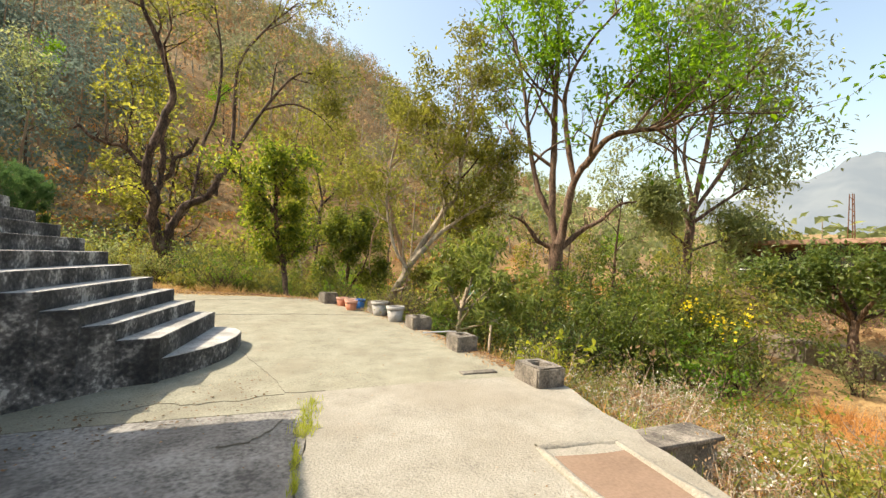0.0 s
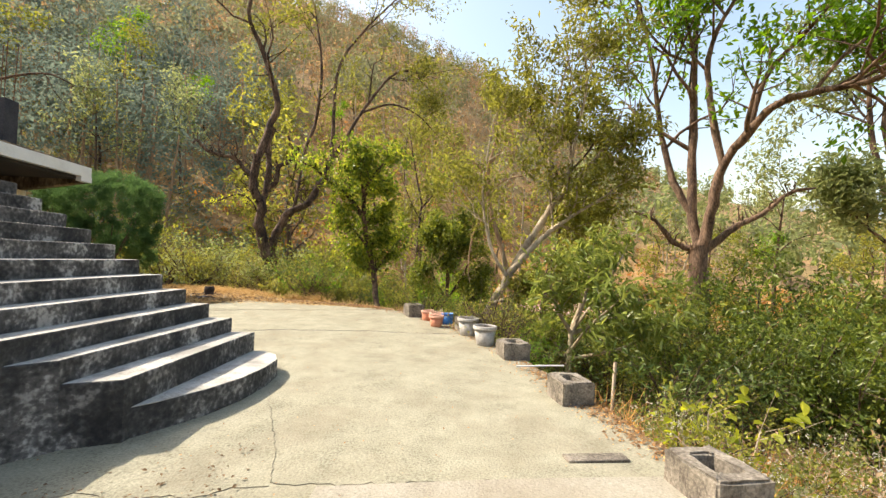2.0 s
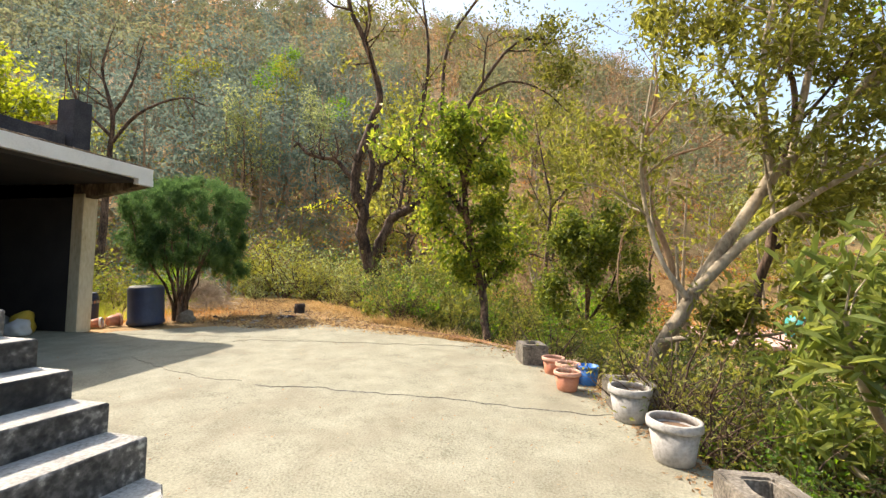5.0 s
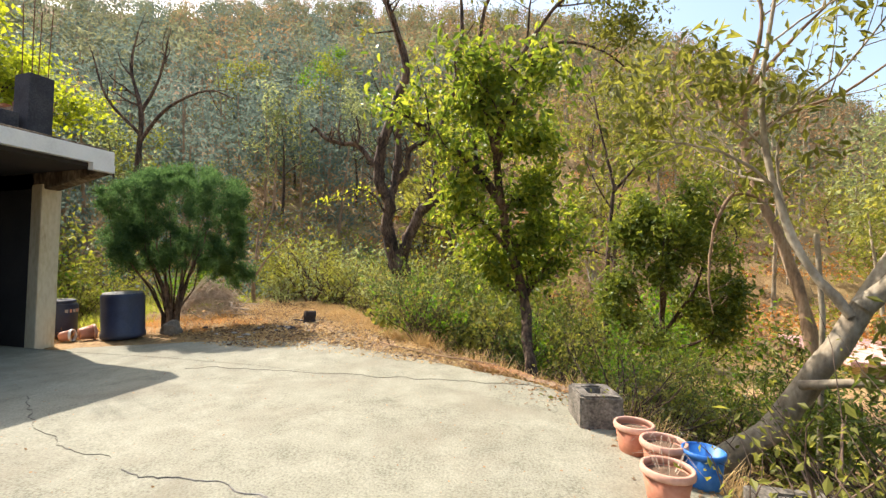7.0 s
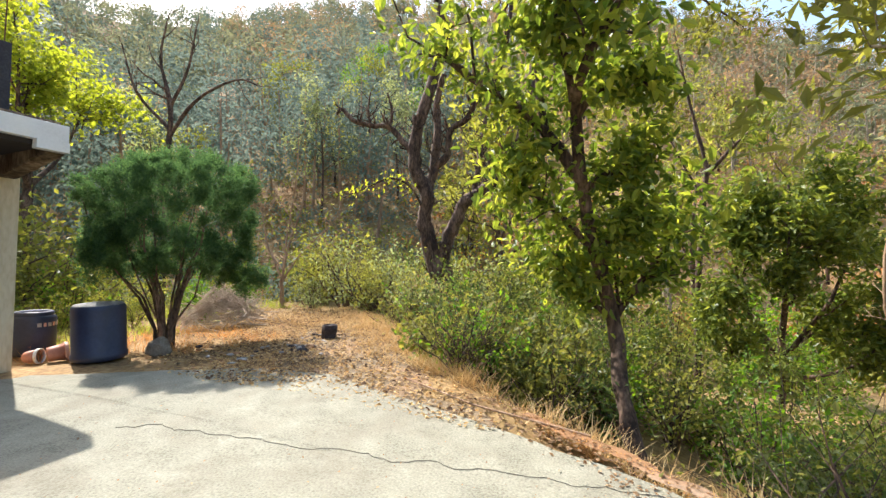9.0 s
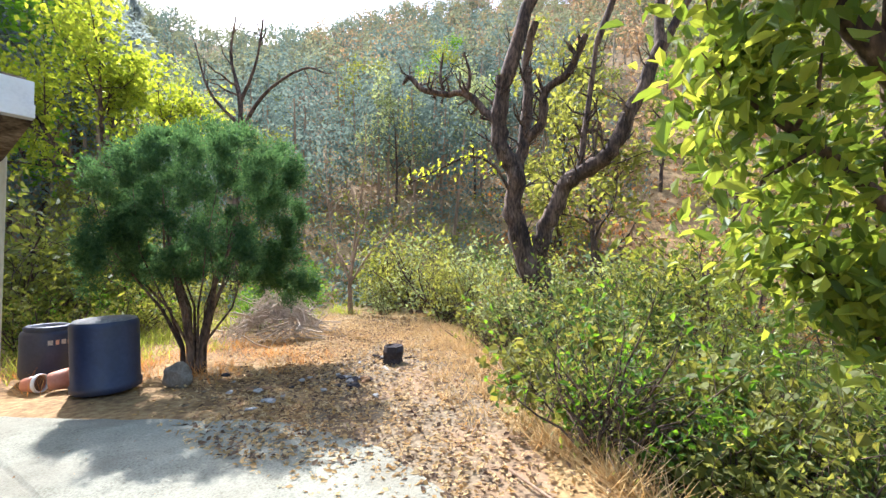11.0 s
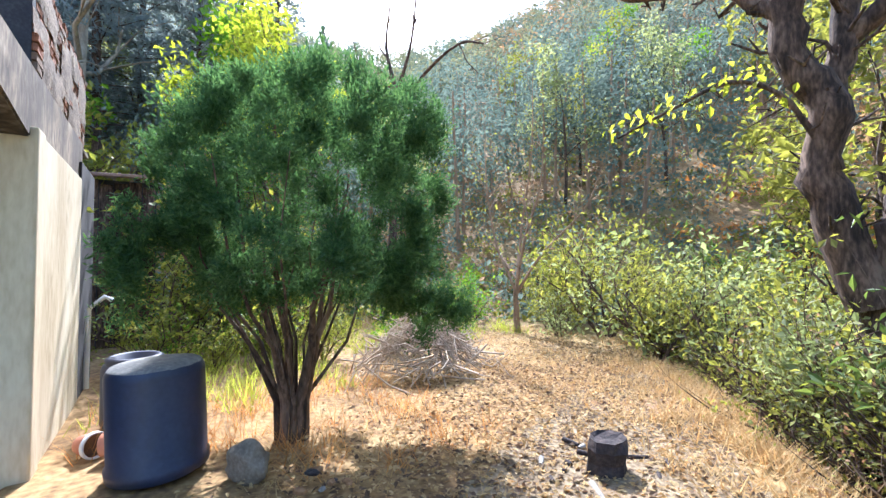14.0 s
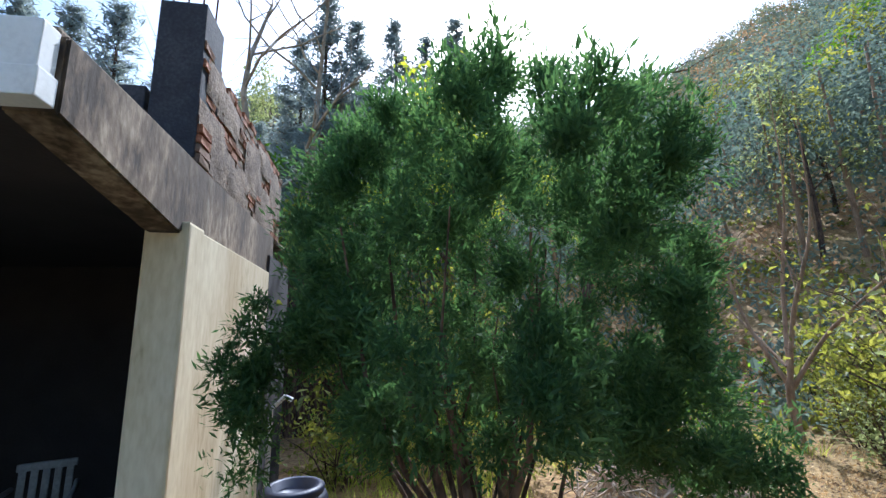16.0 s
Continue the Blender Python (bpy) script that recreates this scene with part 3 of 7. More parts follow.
for y in np.arange(11.9, 19.0, 0.12):
    mid = float(np.interp(y, [11.9, 14, 16, 19], [-1.9, -3.4, -4.8, -6.6]))
    wide = float(np.interp(y, [11.9, 12.6, 14.0, 16, 18.9], [2.9, 2.4, 1.6, 1.1, 0.35]))
    gravel.append((y, mid - wide * 0.9 + _r.uniform(-0.12, 0.12), mid + wide * 0.85 + _r.uniform(-0.1, 0.1), -0.024 if y < 13.4 else -0.016))
sheet("gravel_path", gravel, 0.12, M_GRAVEL, "grey gravelly dirt path scattered with dry leaves", "path")
sheet("slab", [(y, 0.17 + max(0, y - 2.6) * 0.155 + _r.uniform(-0.012, 0.012), edge_x(y, _r), 0.012) for y in np.arange(-7.0, 4.42, 0.2)], 0.35, M_SLAB, "newer pale concrete slab with a straight edge")
sheet("old_pad", [(y, -9.0, 0.16 + max(0, y - 2.6) * 0.155, -0.004) for y in np.arange(-7.0, 4.05, 0.2)], 0.3, M_OLD_PAD, "grey worn concrete pad beside the slab")


# ---- steps ----
def build_steps():
    stairs = empty("staircase", label="broad weathered grey cement steps with blackened risers, also coloured for shade", category="stairs", kind="structure")
    tops = [0.30] + [0.52 + 0.164 * k for k in range(13)]
    far = [-0.55] + [-0.77 - 0.264 * k for k in range(14)]
    near = [(-0.9, 5.25), (-1.02, 5.03), (-1.36, 4.9), (-1.57, 4.68), (-1.79, 4.5), (-2.0, 4.32), (-2.22, 4.14)]
    while len(near) < 15:
        near.append((near[-1][0] - 0.24, near[-1][1] - 0.15))
    for k in range(14):
        z = tops[k]
        if k == 0:
            arc = [(-0.80, 7.1), (-0.62, 7.06), (-0.46, 6.9), (-0.38, 6.65), (-0.40, 6.3), (-0.50, 5.9), (-0.66, 5.55), (-0.9, 5.22), (-1.1, 5.0)]
            out = arc + [(-1.5, 5.0), (-1.5, 7.1)]
        else:
            (xa, ya), (xb, yb) = near[k], near[k + 1]
            fa, fb = far[k], far[k + 1] - 0.03
            out = [(fa, 7.1 - 0.004 * k), (xa, ya), (xb - 0.03, yb), (fb, 7.1 - 0.004 * k)]
            if k == 13:
                out = [(fa, 7.1), (xa, ya), (-6.6, ya - 1.4), (-6.6, 7.1)]
        bm = prism(out[::-1], -0.2, z, 0.018)
        # upward faces get pale tread cement, upright ones the cement with painted shade
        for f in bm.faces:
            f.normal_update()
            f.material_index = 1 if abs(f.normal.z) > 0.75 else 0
        ob = part("step", bm, M_STAIR_SHADED, stairs)
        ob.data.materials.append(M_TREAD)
    return stairs


build_steps()


# ---- house: open garage below, unfinished storey above ----
def wall(name, b, mat, label="", bevel=0.01):
    ob = part(name, box(*b, bevel=bevel), mat)
    return tagged(ob, label, "wall", kind="structure")


wall("wall_side", (-9.6, -7.42, 11.80, 11.985, -0.1, 2.72), M_PLASTER, "stained cream plaster side wall of the garage")
wall("pillar", (-7.44, -7.17, 11.72, 12.0, -0.1, 2.74), M_PLASTER, "cream plaster pillar at the garage corner", 0.02)
# added dark sheet over the plaster, in place of the shade inside
wall("shade_lining", (-9.62, -7.45, 11.745, 11.796, -0.1, 2.93), M_INSIDE_SHADE, "dark lining set for shade on the garage side wall's inner face")
wall("wall_back", (-10.9, -10.7, 2.0, 11.98, -0.1, 2.94), M_INSIDE_SHADE, "bare back wall of the garage, coloured dark as in shade")
wall("wall_inner_north", (-10.7, -9.62, 11.80, 11.98, -0.1, 2.94), M_INSIDE_SHADE, "inner wall at the garage end, coloured dark as in shade")
wall("wall_south", (-10.7, -7.2, 5.6, 5.8, -0.1, 2.94), M_INSIDE_SHADE, "inner wall of the garage, coloured dark as in shade")
wall("wall_front", (-7.4, -7.17, 2.0, 5.8, -0.1, 2.9), M_PLASTER, "plaster front wall behind the steps")
tagged(part("ceiling", box(-10.9, -5.93, 2.0, 11.74, 2.93, 3.20), M_INSIDE_SHADE), "concrete roof slab over the garage, coloured dark as in shade", "ceiling", kind="structure")
tagged(part("fascia", box(-5.93, -5.83, 2.0, 11.93, 2.99, 3.215, 0.006), M_FASCIA), "white painted roof edge", "trim", kind="structure")
tagged(part("fascia_drop", box(-5.94, -5.826, 11.62, 11.94, 2.885, 3.01, 0.006), M_FASCIA), "white painted corner drop of the roof edge", "trim", kind="structure")
tagged(part("roof_lip", box(-10.9, -5.95, 2.0, 11.9, 3.205, 3.275, 0.02), M_BEAM), "blackened roof edge", "trim", kind="structure")


def side_beam():
    """The beam over the side wall, deeper towards the wall than at its free end."""
    bm = bmesh.new()
    prof = [(-5.945, 2.87), (-5.945, 3.225), (-9.9, 3.225), (-9.9, 2.62), (-7.1, 2.66), (-6.6, 2.75)]
    a = [bm.verts.new((x, 11.95, z)) for x, z in prof]
    b = [bm.verts.new((x, 11.745, z)) for x, z in prof]
    bm.faces.new(a)
    bm.faces.new(b[::-1])
    for i in range(len(prof)):
        j = (i + 1) % len(prof)
        bm.faces.new((a[i], b[i], b[j], a[j]))
    bmesh.ops.recalc_face_normals(bm, faces=bm.faces)
    bmesh.ops.bevel(bm, geom=list(bm.edges), offset=0.012, segments=2, affect="EDGES")
    tagged(part("beam_side", bm, M_BEAM), "streaked weathered roof beam over the side wall", "beam", kind="structure")


side_beam()
tagged(part("parapet_front", box(-7.62, -7.42, 5.8, 11.5, 3.26, 3.86, 0.015), M_RC), "low blackened parapet on the garage roof", "wall", kind="structure")


def column(x, y):
    c = empty("roof_column", x, y, 3.27, label="raw dark concrete column stub with bare steel bars", category="column", kind="structure")
    part("shaft", box(-0.2, 0.2, -0.17, 0.17, 0, 1.28, 0.01), M_RC, c)
    for i in (-1, 1):
        for j in (-1, 1):
            w = Wood(5)
            w.tube([(i * 0.13, j * 0.11, 1.2), (i * 0.135, j * 0.12, 1.9), (i * 0.15, j * 0.13, 2.5)], [0.008] * 3)
            under(new("steel_bar", w.mesh("steel_bar", M_RUST)), c)


column(-7.54, 11.74)
# unseen house beside the walk's start; its roof corner is placed to shade the pad
wall("wall_house", (-9.0, -3.6, -7.0, 2.0, -0.1, 3.1), M_PLASTER, "plain plaster house wall, unseen, added under the porch roof")
tagged(part("porch_roof", box(-9.0, -2.65, -7.0, 4.8, 3.1, 3.3, 0.01), M_BEAM), "plain concrete porch roof slab, unseen, placed to shade the pad", "roof", kind="structure")


# ---- brick parapet on the garage roof ----
def build_parapet():
    p = empty("parapet", label="ragged unplastered red brick parapet with rough mortar", category="wall", kind="structure")
    PARAPET.append(p)
    for k, (x, z, w, h) in enumerate([(-7.7, 3.5, 0.7, 0.5), (-8.3, 3.42, 0.9, 0.36), (-8.0, 3.95, 0.6, 0.3), (-8.9, 3.75, 0.7, 0.6), (-9.5, 3.45, 0.9, 0.5), (-9.4, 4.0, 0.8, 0.3), (-10.0, 3.8, 0.7, 0.6), (-7.65, 4.0, 0.4, 0.3)]):
        smear(x, z, w, h, k + 1)
    part("core", box(-10.4, -7.36, 11.76, 11.905, 3.23, 4.14), M_MORTAR, p)
    me = None
    rng = random.Random(4)
    data = []
    for i in range(4):
        bm = box(-0.105, 0.105, -0.05, 0.05, -0.033, 0.033, 0.006)
        for v in bm.verts:
            v.co += Vector((rng.uniform(-0.006, 0.006), rng.uniform(-0.01, 0.006), rng.uniform(-0.004, 0.004)))
        ob = part("brick", bm, M_BRICK, p)
        data.append(ob.data)
        ob.matrix_world = pose(-7.46, 11.895, 3.27 + 0.078 * i)
    for row in range(13):
        for c in range(13):
            if row < 4 and c == 0:
                continue
            x = -7.46 - 0.225 * c - (0.11 if row % 2 else 0)
            if x < -10.3 or (row == 12 and rng.random() < 0.45):
                continue
            b = under(new("brick", data[rng.randrange(4)]), p)
            b.matrix_world = pose(x, 11.858 + rng.uniform(-0.012, 0.016), 3.27 + 0.078 * row, rng.uniform(-2, 2), 0, rng.uniform(-3, 3))


def smear(x, z, w, h, seed):
    """A rough crust of mortar left on the parapet's face."""
    bm = bmesh.new()
    bmesh.ops.create_grid(bm, x_segments=12, y_segments=9, size=1)
    for v in list(bm.verts):
        k = noise.noise(Vector((v.co.x * 1.4 + seed * 3.7, v.co.y * 1.4, seed)))
        r = math.hypot(v.co.x, v.co.y)
        d = 0.009 * min(1.0, max(-1.0, (0.95 + 0.55 * k - r) * 3)) + 0.005 * noise.noise(v.co * 7)
        v.co = Vector((x + v.co.x * w / 2, 11.921 + d, z + v.co.y * h / 2))
    m = part("smear", bm, M_MORTAR, PARAPET[0], "grey crust of mortar", smooth=True)


PARAPET = []


# ---- hollow cement blocks along the yard's edge ----
def planter_block(x, y, rz, w=0.40, d=0.42, h=0.30):
    """A hollow square cement post base, open at the top."""
    z = float(yard_z(y, x)) - 0.01
    t = 0.105
    rng = random.Random(int(x * 100))
    bm = bmesh.new()
    o = [(-w / 2, -d / 2), (w / 2, -d / 2), (w / 2, d / 2), (-w / 2, d / 2)]
    i = [(-w / 2 + t, -d / 2 + t), (w / 2 - t, -d / 2 + t), (w / 2 - t, d / 2 - t), (-w / 2 + t, d / 2 - t)]
    ob, ot = [bm.verts.new((*p, 0)) for p in o], [bm.verts.new((*p, h)) for p in o]
    it, ib = [bm.verts.new((*p, h)) for p in i], [bm.verts.new((*p, 0.08)) for p in i]
    for k in range(4):
        m = (k + 1) % 4
        bm.faces.new((ob[k], ob[m], ot[m], ot[k]))
        bm.faces.new((ot[k], ot[m], it[m], it[k]))
        bm.faces.new((it[k], it[m], ib[m], ib[k]))
    bm.faces.new(ib)
    bm.faces.new(ob[::-1])
    bmesh.ops.bevel(bm, geom=[e for e in bm.edges if not (e.verts[0].co.z < 0.1 and e.verts[1].co.z < 0.1)], offset=0.014, segments=2, affect="EDGES")
    bmesh.ops.subdivide_edges(bm, edges=[e for e in bm.edges if e.calc_length() > 0.2], cuts=3)
    for v in bm.verts:
        v.co += Vector((rng.gauss(0, 0.004), rng.gauss(0, 0.004), rng.gauss(0, 0.003) if v.co.z > 0.1 else 0))
    b = part("planter_block", bm, M_BLOCK)
    b.matrix_world = pose(x, y, z, 0, 0, rz)
    tagged(b, "blackened hollow square cement block on the yard's edge", "block", "cement blocks along the yard edge")


planter_block(2.86, 4.16, 2, 0.37, 0.46, 0.23)
planter_block(2.72, 6.02, 3, 0.34, 0.42, 0.23)
planter_block(2.61, 7.80, 3, 0.38, 0.44, 0.24)
planter_block(2.30, 9.78, 6, 0.42, 0.46, 0.27)
planter_block(1.33, 11.27, 16, 0.36, 0.42, 0.28)


# ---- pots ----
def flower_pot(x, y, r, h, body, rim_mat, label, group, tilt=0.0, rz=0.0):
    z = float(yard_z(y, x)) + 0.003
    p = empty("flower_pot", x, y, z, label=label, category="flower pot", group=group)
    part("body", turned([(0, 0), (r * 0.66, 0), (r * 0.70, 0.01), (r * 0.90, h * 0.82), (r * 0.86, h * 0.82), (r * 0.64, 0.03), (0, 0.03)], 30), body, p, smooth=True)
    part("rim", turned([(r * 0.88, h * 0.80), (r * 0.99, h * 0.81), (r * 1.0, h * 0.86), (r * 0.98, h * 0.985), (r * 0.95, h), (r * 0.86, h), (r * 0.84, h * 0.97), (r * 0.85, h * 0.80), (r * 0.88, h * 0.80)], 30), rim_mat, p, "thick rolled pot rim", smooth=True)
    part("soil", turned([(0, h * 0.80), (r * 0.4, h * 0.79), (r * 0.86, h * 0.76)], 20), M_EARTH, p, "dry brown soil")
    p.matrix_world = pose(x, y, z, 0, tilt, rz)
    return p


flower_pot(2.36, 8.56, 0.195, 0.31, M_POT, M_POT, "weathered grey cement flower pot on the concrete edge", "cement pots")
flower_pot(2.22, 9.36, 0.195, 0.31, M_POT, M_POT, "weathered grey cement flower pot on the concrete edge", "cement pots")
flower_pot(1.72, 10.10, 0.152, 0.215, M_TERRA, M_TERRA_RIM, "terracotta-coloured plastic flower pot with dry stalks", "terracotta pots")
flower_pot(1.76, 10.50, 0.152, 0.215, M_TERRA, M_TERRA_RIM, "empty terracotta-coloured plastic flower pot", "terracotta pots", rz=40)
flower_pot(1.60, 10.75, 0.145, 0.215, M_TERRA, M_TERRA_RIM, "terracotta-coloured plastic flower pot beside a cement block", "terracotta pots", rz=80)


def bucket(x, y, r=0.122, h=0.22):
    z = float(yard_z(y, x)) + 0.003
    b = empty("bucket", x, y, z, label="bright blue plastic bucket without a lid", category="bucket")
    part("body", turned([(0, 0), (r * 0.8, 0), (r * 0.82, 0.01), (r * 0.98, h), (r * 0.95, h), (r * 0.79, 0.02), (0, 0.02)], 30), M_BLUE, b, smooth=True)
    part("rim", turned([(r * 0.96, h - 0.03), (r * 1.04, h - 0.03), (r * 1.05, h + 0.004), (r * 0.95, h + 0.006), (r * 0.94, h - 0.02)], 30), M_BLUE, b, smooth=True)


bucket(1.98, 10.42)


# ---- tanks, stone, stump, brush ----
def water_drum():
    z = 0.12
    t = empty("water_tank", -6.72, 12.81, z, label="upturned dark blue-black plastic water tank with dusty top", category="water tank")
    rng = random.Random(2)
    part("body", turned([(0.29, 0.0), (0.315, 0.015), (0.32, 0.08), (0.305, 0.10), (0.305, 0.70), (0.30, 0.735), (0.285, 0.76)], 40, wobble=0.006, rng=rng), M_TANK, t, smooth=True)
    part("top", turned([(0.287, 0.757), (0.27, 0.775), (0.15, 0.79), (0, 0.795)], 40, wobble=0.01, rng=rng), M_TANK_TOP, t, "dusty grey tank top", smooth=True)
    t.matrix_world = pose(-6.72, 12.81, z, 2.0, -1.5, 20) @ Matrix.Diagonal((1.08, 1.08, 1.05, 1))


def open_drum():
    t = empty("plastic_drum", -8.15, 12.60, 0.08, label="black plastic drum with a ringed open neck", category="drum")
    part("body", turned([(0, 0), (0.26, 0), (0.28, 0.03), (0.28, 0.56), (0.26, 0.60), (0.20, 0.615)], 36), M_TANK, t, smooth=True)
    part("neck", turned([(0.24, 0.60), (0.25, 0.65), (0.22, 0.67), (0.18, 0.665), (0.17, 0.60), (0.0, 0.585)], 36), M_TANK, t, "black ring neck", smooth=True)
    for k in range(6):
        w = 0.035 if k % 2 else 0.05
        a = math.radians(-8 + k * 14)
        bm = box(-0.004, 0.004, -w / 2, w / 2, -0.03, 0.03)
        m = part("mark", bm, M_TERRA_RIM if k % 2 else M_POT, t, "faded painted mark")
        m.matrix_local = pose(0.281 * math.cos(a), 0.281 * math.sin(a), 0.47, 0, 0, math.degrees(a))


def rock(name, x, y, z, size, mat, label, seed, squash=(1, 1, 1), rz=0, category="stone"):
    bm = bmesh.new()
    bmesh.ops.create_icosphere(bm, subdivisions=3, radius=1)
    for v in bm.verts:
        k = noise.noise(v.co * 1.3 + Vector((seed * 7.1, 0, 0))) * 0.45 + noise.noise(v.co * 3.3 + Vector((seed, 3, 1))) * 0.14
        v.co = v.co * (1 + k)
        v.co = Vector((v.co.x * squash[0], v.co.y * squash[1], v.co.z * squash[2])) * size
    ob = part(name, bm, mat, smooth=False)
    ob.matrix_world = pose(x, y, z, 0, 0, rz)
    return tagged(ob, label, category)


water_drum()
open_drum()
rock("boulder", -6.22, 13.36, 0.22, 0.16, M_STONE, "grey rounded stone leaning at the shrub's foot", 1, (1.15, 0.8, 0.95), 30).data.shade_smooth()


def lying_pot(x, y, r, h, rz, label, rim):
    """A flower pot on its side."""
    p = flower_pot(x, y, r, h, M_TERRA, rim, label, "pots lying by the tank")
    p.matrix_world = pose(x, y, float(land(x, y)) + r * 0.92, 0, 84, rz)


lying_pot(-7.28, 12.42, 0.14, 0.24, 70, "orange-red plastic flower pot lying by the tank", M_TERRA_RIM)
lying_pot(-7.50, 12.26, 0.11, 0.20, 35, "orange-red plastic pot with a white rim lying on the dirt", M_FASCIA)



def stump():
    s = empty("burnt_stump", -4.72, 15.55, float(land(-4.72, 15.55)), label="short charred hollow stump standing in ash", category="stump")
    rng = random.Random(8)
    part("wood", turned([(0.16, -0.02), (0.14, 0.10), (0.15, 0.20), (0.14, 0.27), (0.10, 0.245), (0.05, 0.235), (0, 0.24)], 9, wobble=0.17, rng=rng), M_CHAR, s)
    for k in range(14):
        a, d = rng.uniform(0, 6.3), rng.uniform(0.2, 0.6)
        w = Wood(5)
        w.tube([(d * math.cos(a) - 0.1, d * math.sin(a), 0.02), (d * math.cos(a) + rng.uniform(-0.15, 0.15), d * math.sin(a) + rng.uniform(-0.15, 0.15), 0.03)], [0.025, 0.015])
        under(new("charcoal", w.mesh("charcoal", M_CHAR if k % 3 else M_ASH)), s)


stump()


def brush_pile(x, y):
    rng = np.random.default_rng(12)
    pile = empty("brush_pile", x, y, float(land(x, y)), label="heap of pale dry cut branches on the dirt", category="brush pile")
    rest = Wood(4)
    for k in range(430):
        w = Wood(4) if k < 240 else rest
        a = rng.uniform(0, 2 * np.pi)
        c = np.array([rng.normal() * 0.42, rng.normal() * 0.55, abs(rng.normal()) * 0.16 + 0.05])
        L = rng.uniform(0.4, 1.1)
        d = unit([math.cos(a), math.sin(a), rng.normal() * 0.5])
        mid = c + rng.normal(size=3) * 0.05
        pts = np.array([c - d * L / 2, mid, c + d * L / 2])
        pts[:, 2] = np.maximum(pts[:, 2], 0.01) + 0.5 * np.exp(-((pts[:, 0] / 0.7) ** 2 + (pts[:, 1] / 0.85) ** 2))
        r = rng.uniform(0.006, 0.015)
        w.tube(pts, [r, r * 0.9, r * 0.5])
        if k < 240:
            under(new("branch", w.mesh("branch", M_TWIG)), pile)
    tagged(under(new("twig_rest", rest.mesh("twig_rest", M_TWIG)), pile), kind="stuff")
    return pile


brush_pile(-8.25, 16.15).scale = (0.82, 0.82, 1.05)


# ---- trimmed thuja ----
def thuja(x, y):
    z = 0.1
    rng = np.random.default_rng(21)
    t = empty("thuja_shrub", x, y, z, label="large rounded dark green thuja with bare reddish stems", category="shrub")
    for k in range(18):
        wood = Wood(7)
        a = 2 * np.pi * k / 18 * 5 + rng.uniform(-0.25, 0.25)
        thick = k < 5
        s = rng.uniform(0.45, 0.85) if thick else rng.uniform(0.3, 1.15)
        d = np.array([math.cos(a), math.sin(a), 0])
        base = d * (0.09 if thick else rng.uniform(0.05, 0.15))
        pts = [base + np.array([0, 0, -0.05]), base * 1.15 + np.array([0, 0, 0.32]), d * 0.40 * s + np.array([0, 0, 0.85]) + rng.normal(size=3) * 0.03,
               d * 0.68 * s + np.array([0, 0, 1.25]) + rng.normal(size=3) * 0.05, d * 0.95 * s + np.array([0, 0, 1.75]) + rng.normal(size=3) * 0.06, d * 1.15 * s + np.array([0, 0, 2.35])]
        wood.tube(pts, np.array([0.085, 0.064, 0.044, 0.032, 0.022, 0.010]) * (rng.uniform(0.65, 0.9) if thick else rng.uniform(0.25, 0.5)), 7)
        under(new("stem", wood.mesh("stem", M_BARK_RED if thick else M_BARK)), t)
    cs, ds = [], []

    def clump(c, q, r, leaves):
        """A dense tuft of upright sprays: scale leaves packed towards its rim."""
        sprays = max(4, leaves // 18)
        d = unit(q * 0.55 + np.array([0, 0, 0.55]) + rng.normal(size=(sprays, 3)) * 0.75)
        tip = c + d * r * rng.uniform(0.35, 1.0, (sprays, 1))
        f = rng.uniform(0, 1, (sprays, 18, 1)) ** 0.7
        root = c - q * r * 0.25 + rng.normal(size=(sprays, 3)) * r * 0.18
        p = root[:, None] + (tip - root)[:, None] * f + rng.normal(size=(sprays, 18, 3)) * 0.032 * (1.2 - 0.6 * f)
        cs.append(p.reshape(-1, 3))
        ds.append(np.repeat(d * 0.9, 18, 0))

    # the round head, flat on top, of separate tufts with dark gaps between
    n = 240
    for k in range(n):
        zq = 1 - 2 * (k + 0.5) / n
        a = 2.39996 * k + rng.normal() * 0.22
        side = math.sqrt(1 - abs(zq) ** (3.4 if zq > 0 else 2.2))
        q = np.array([side * math.cos(a), side * math.sin(a), zq])
        bulge = 1.0 + 0.11 * math.sin(4.1 * q[0] + 6 * q[2] + 1) + 0.09 * math.sin(7 * q[1] + 5 * q[2]) + rng.normal() * 0.06
        c = np.array([q[0] * 1.20, q[1] * 1.12 + 0.12, 2.15 + np.sign(zq) * abs(zq) ** 0.8 * 1.08 + 0.07 * math.sin(4.3 * q[1] + 1.0) * max(zq, 0)]) * np.array([bulge, bulge, 1])
        rim = math.hypot(c[0], c[1] - 0.12)
        low = 1.42 - 0.55 * min(1.0, rim / 1.1) ** 2
        if c[2] < low:
            if rng.uniform() < (0.75 if rim < 0.65 else 0.3):
                continue
            c[2] = low + 0.3 * rng.uniform()
        clump(c, q, rng.uniform(0.17, 0.30), 560)
    for k in range(90):
        q = unit(rng.normal(size=3))
        clump(np.array([q[0] * 0.85, q[1] * 0.8 + 0.12, 2.35 + q[2] * 0.75]), q, 0.30, 300)
    # low boughs: one towards the wall, one drooping over the dirt
    for k in range(34):
        f = rng.uniform()
        clump(np.array([0.15 + 0.15 * f, -0.85 - 0.55 * f, 2.15 - 0.75 * f]) + rng.normal(size=3) * 0.10, np.array([0.1, -0.75, -0.2]), rng.uniform(0.12, 0.22), 300)
    for k in range(46):
        f = rng.uniform()
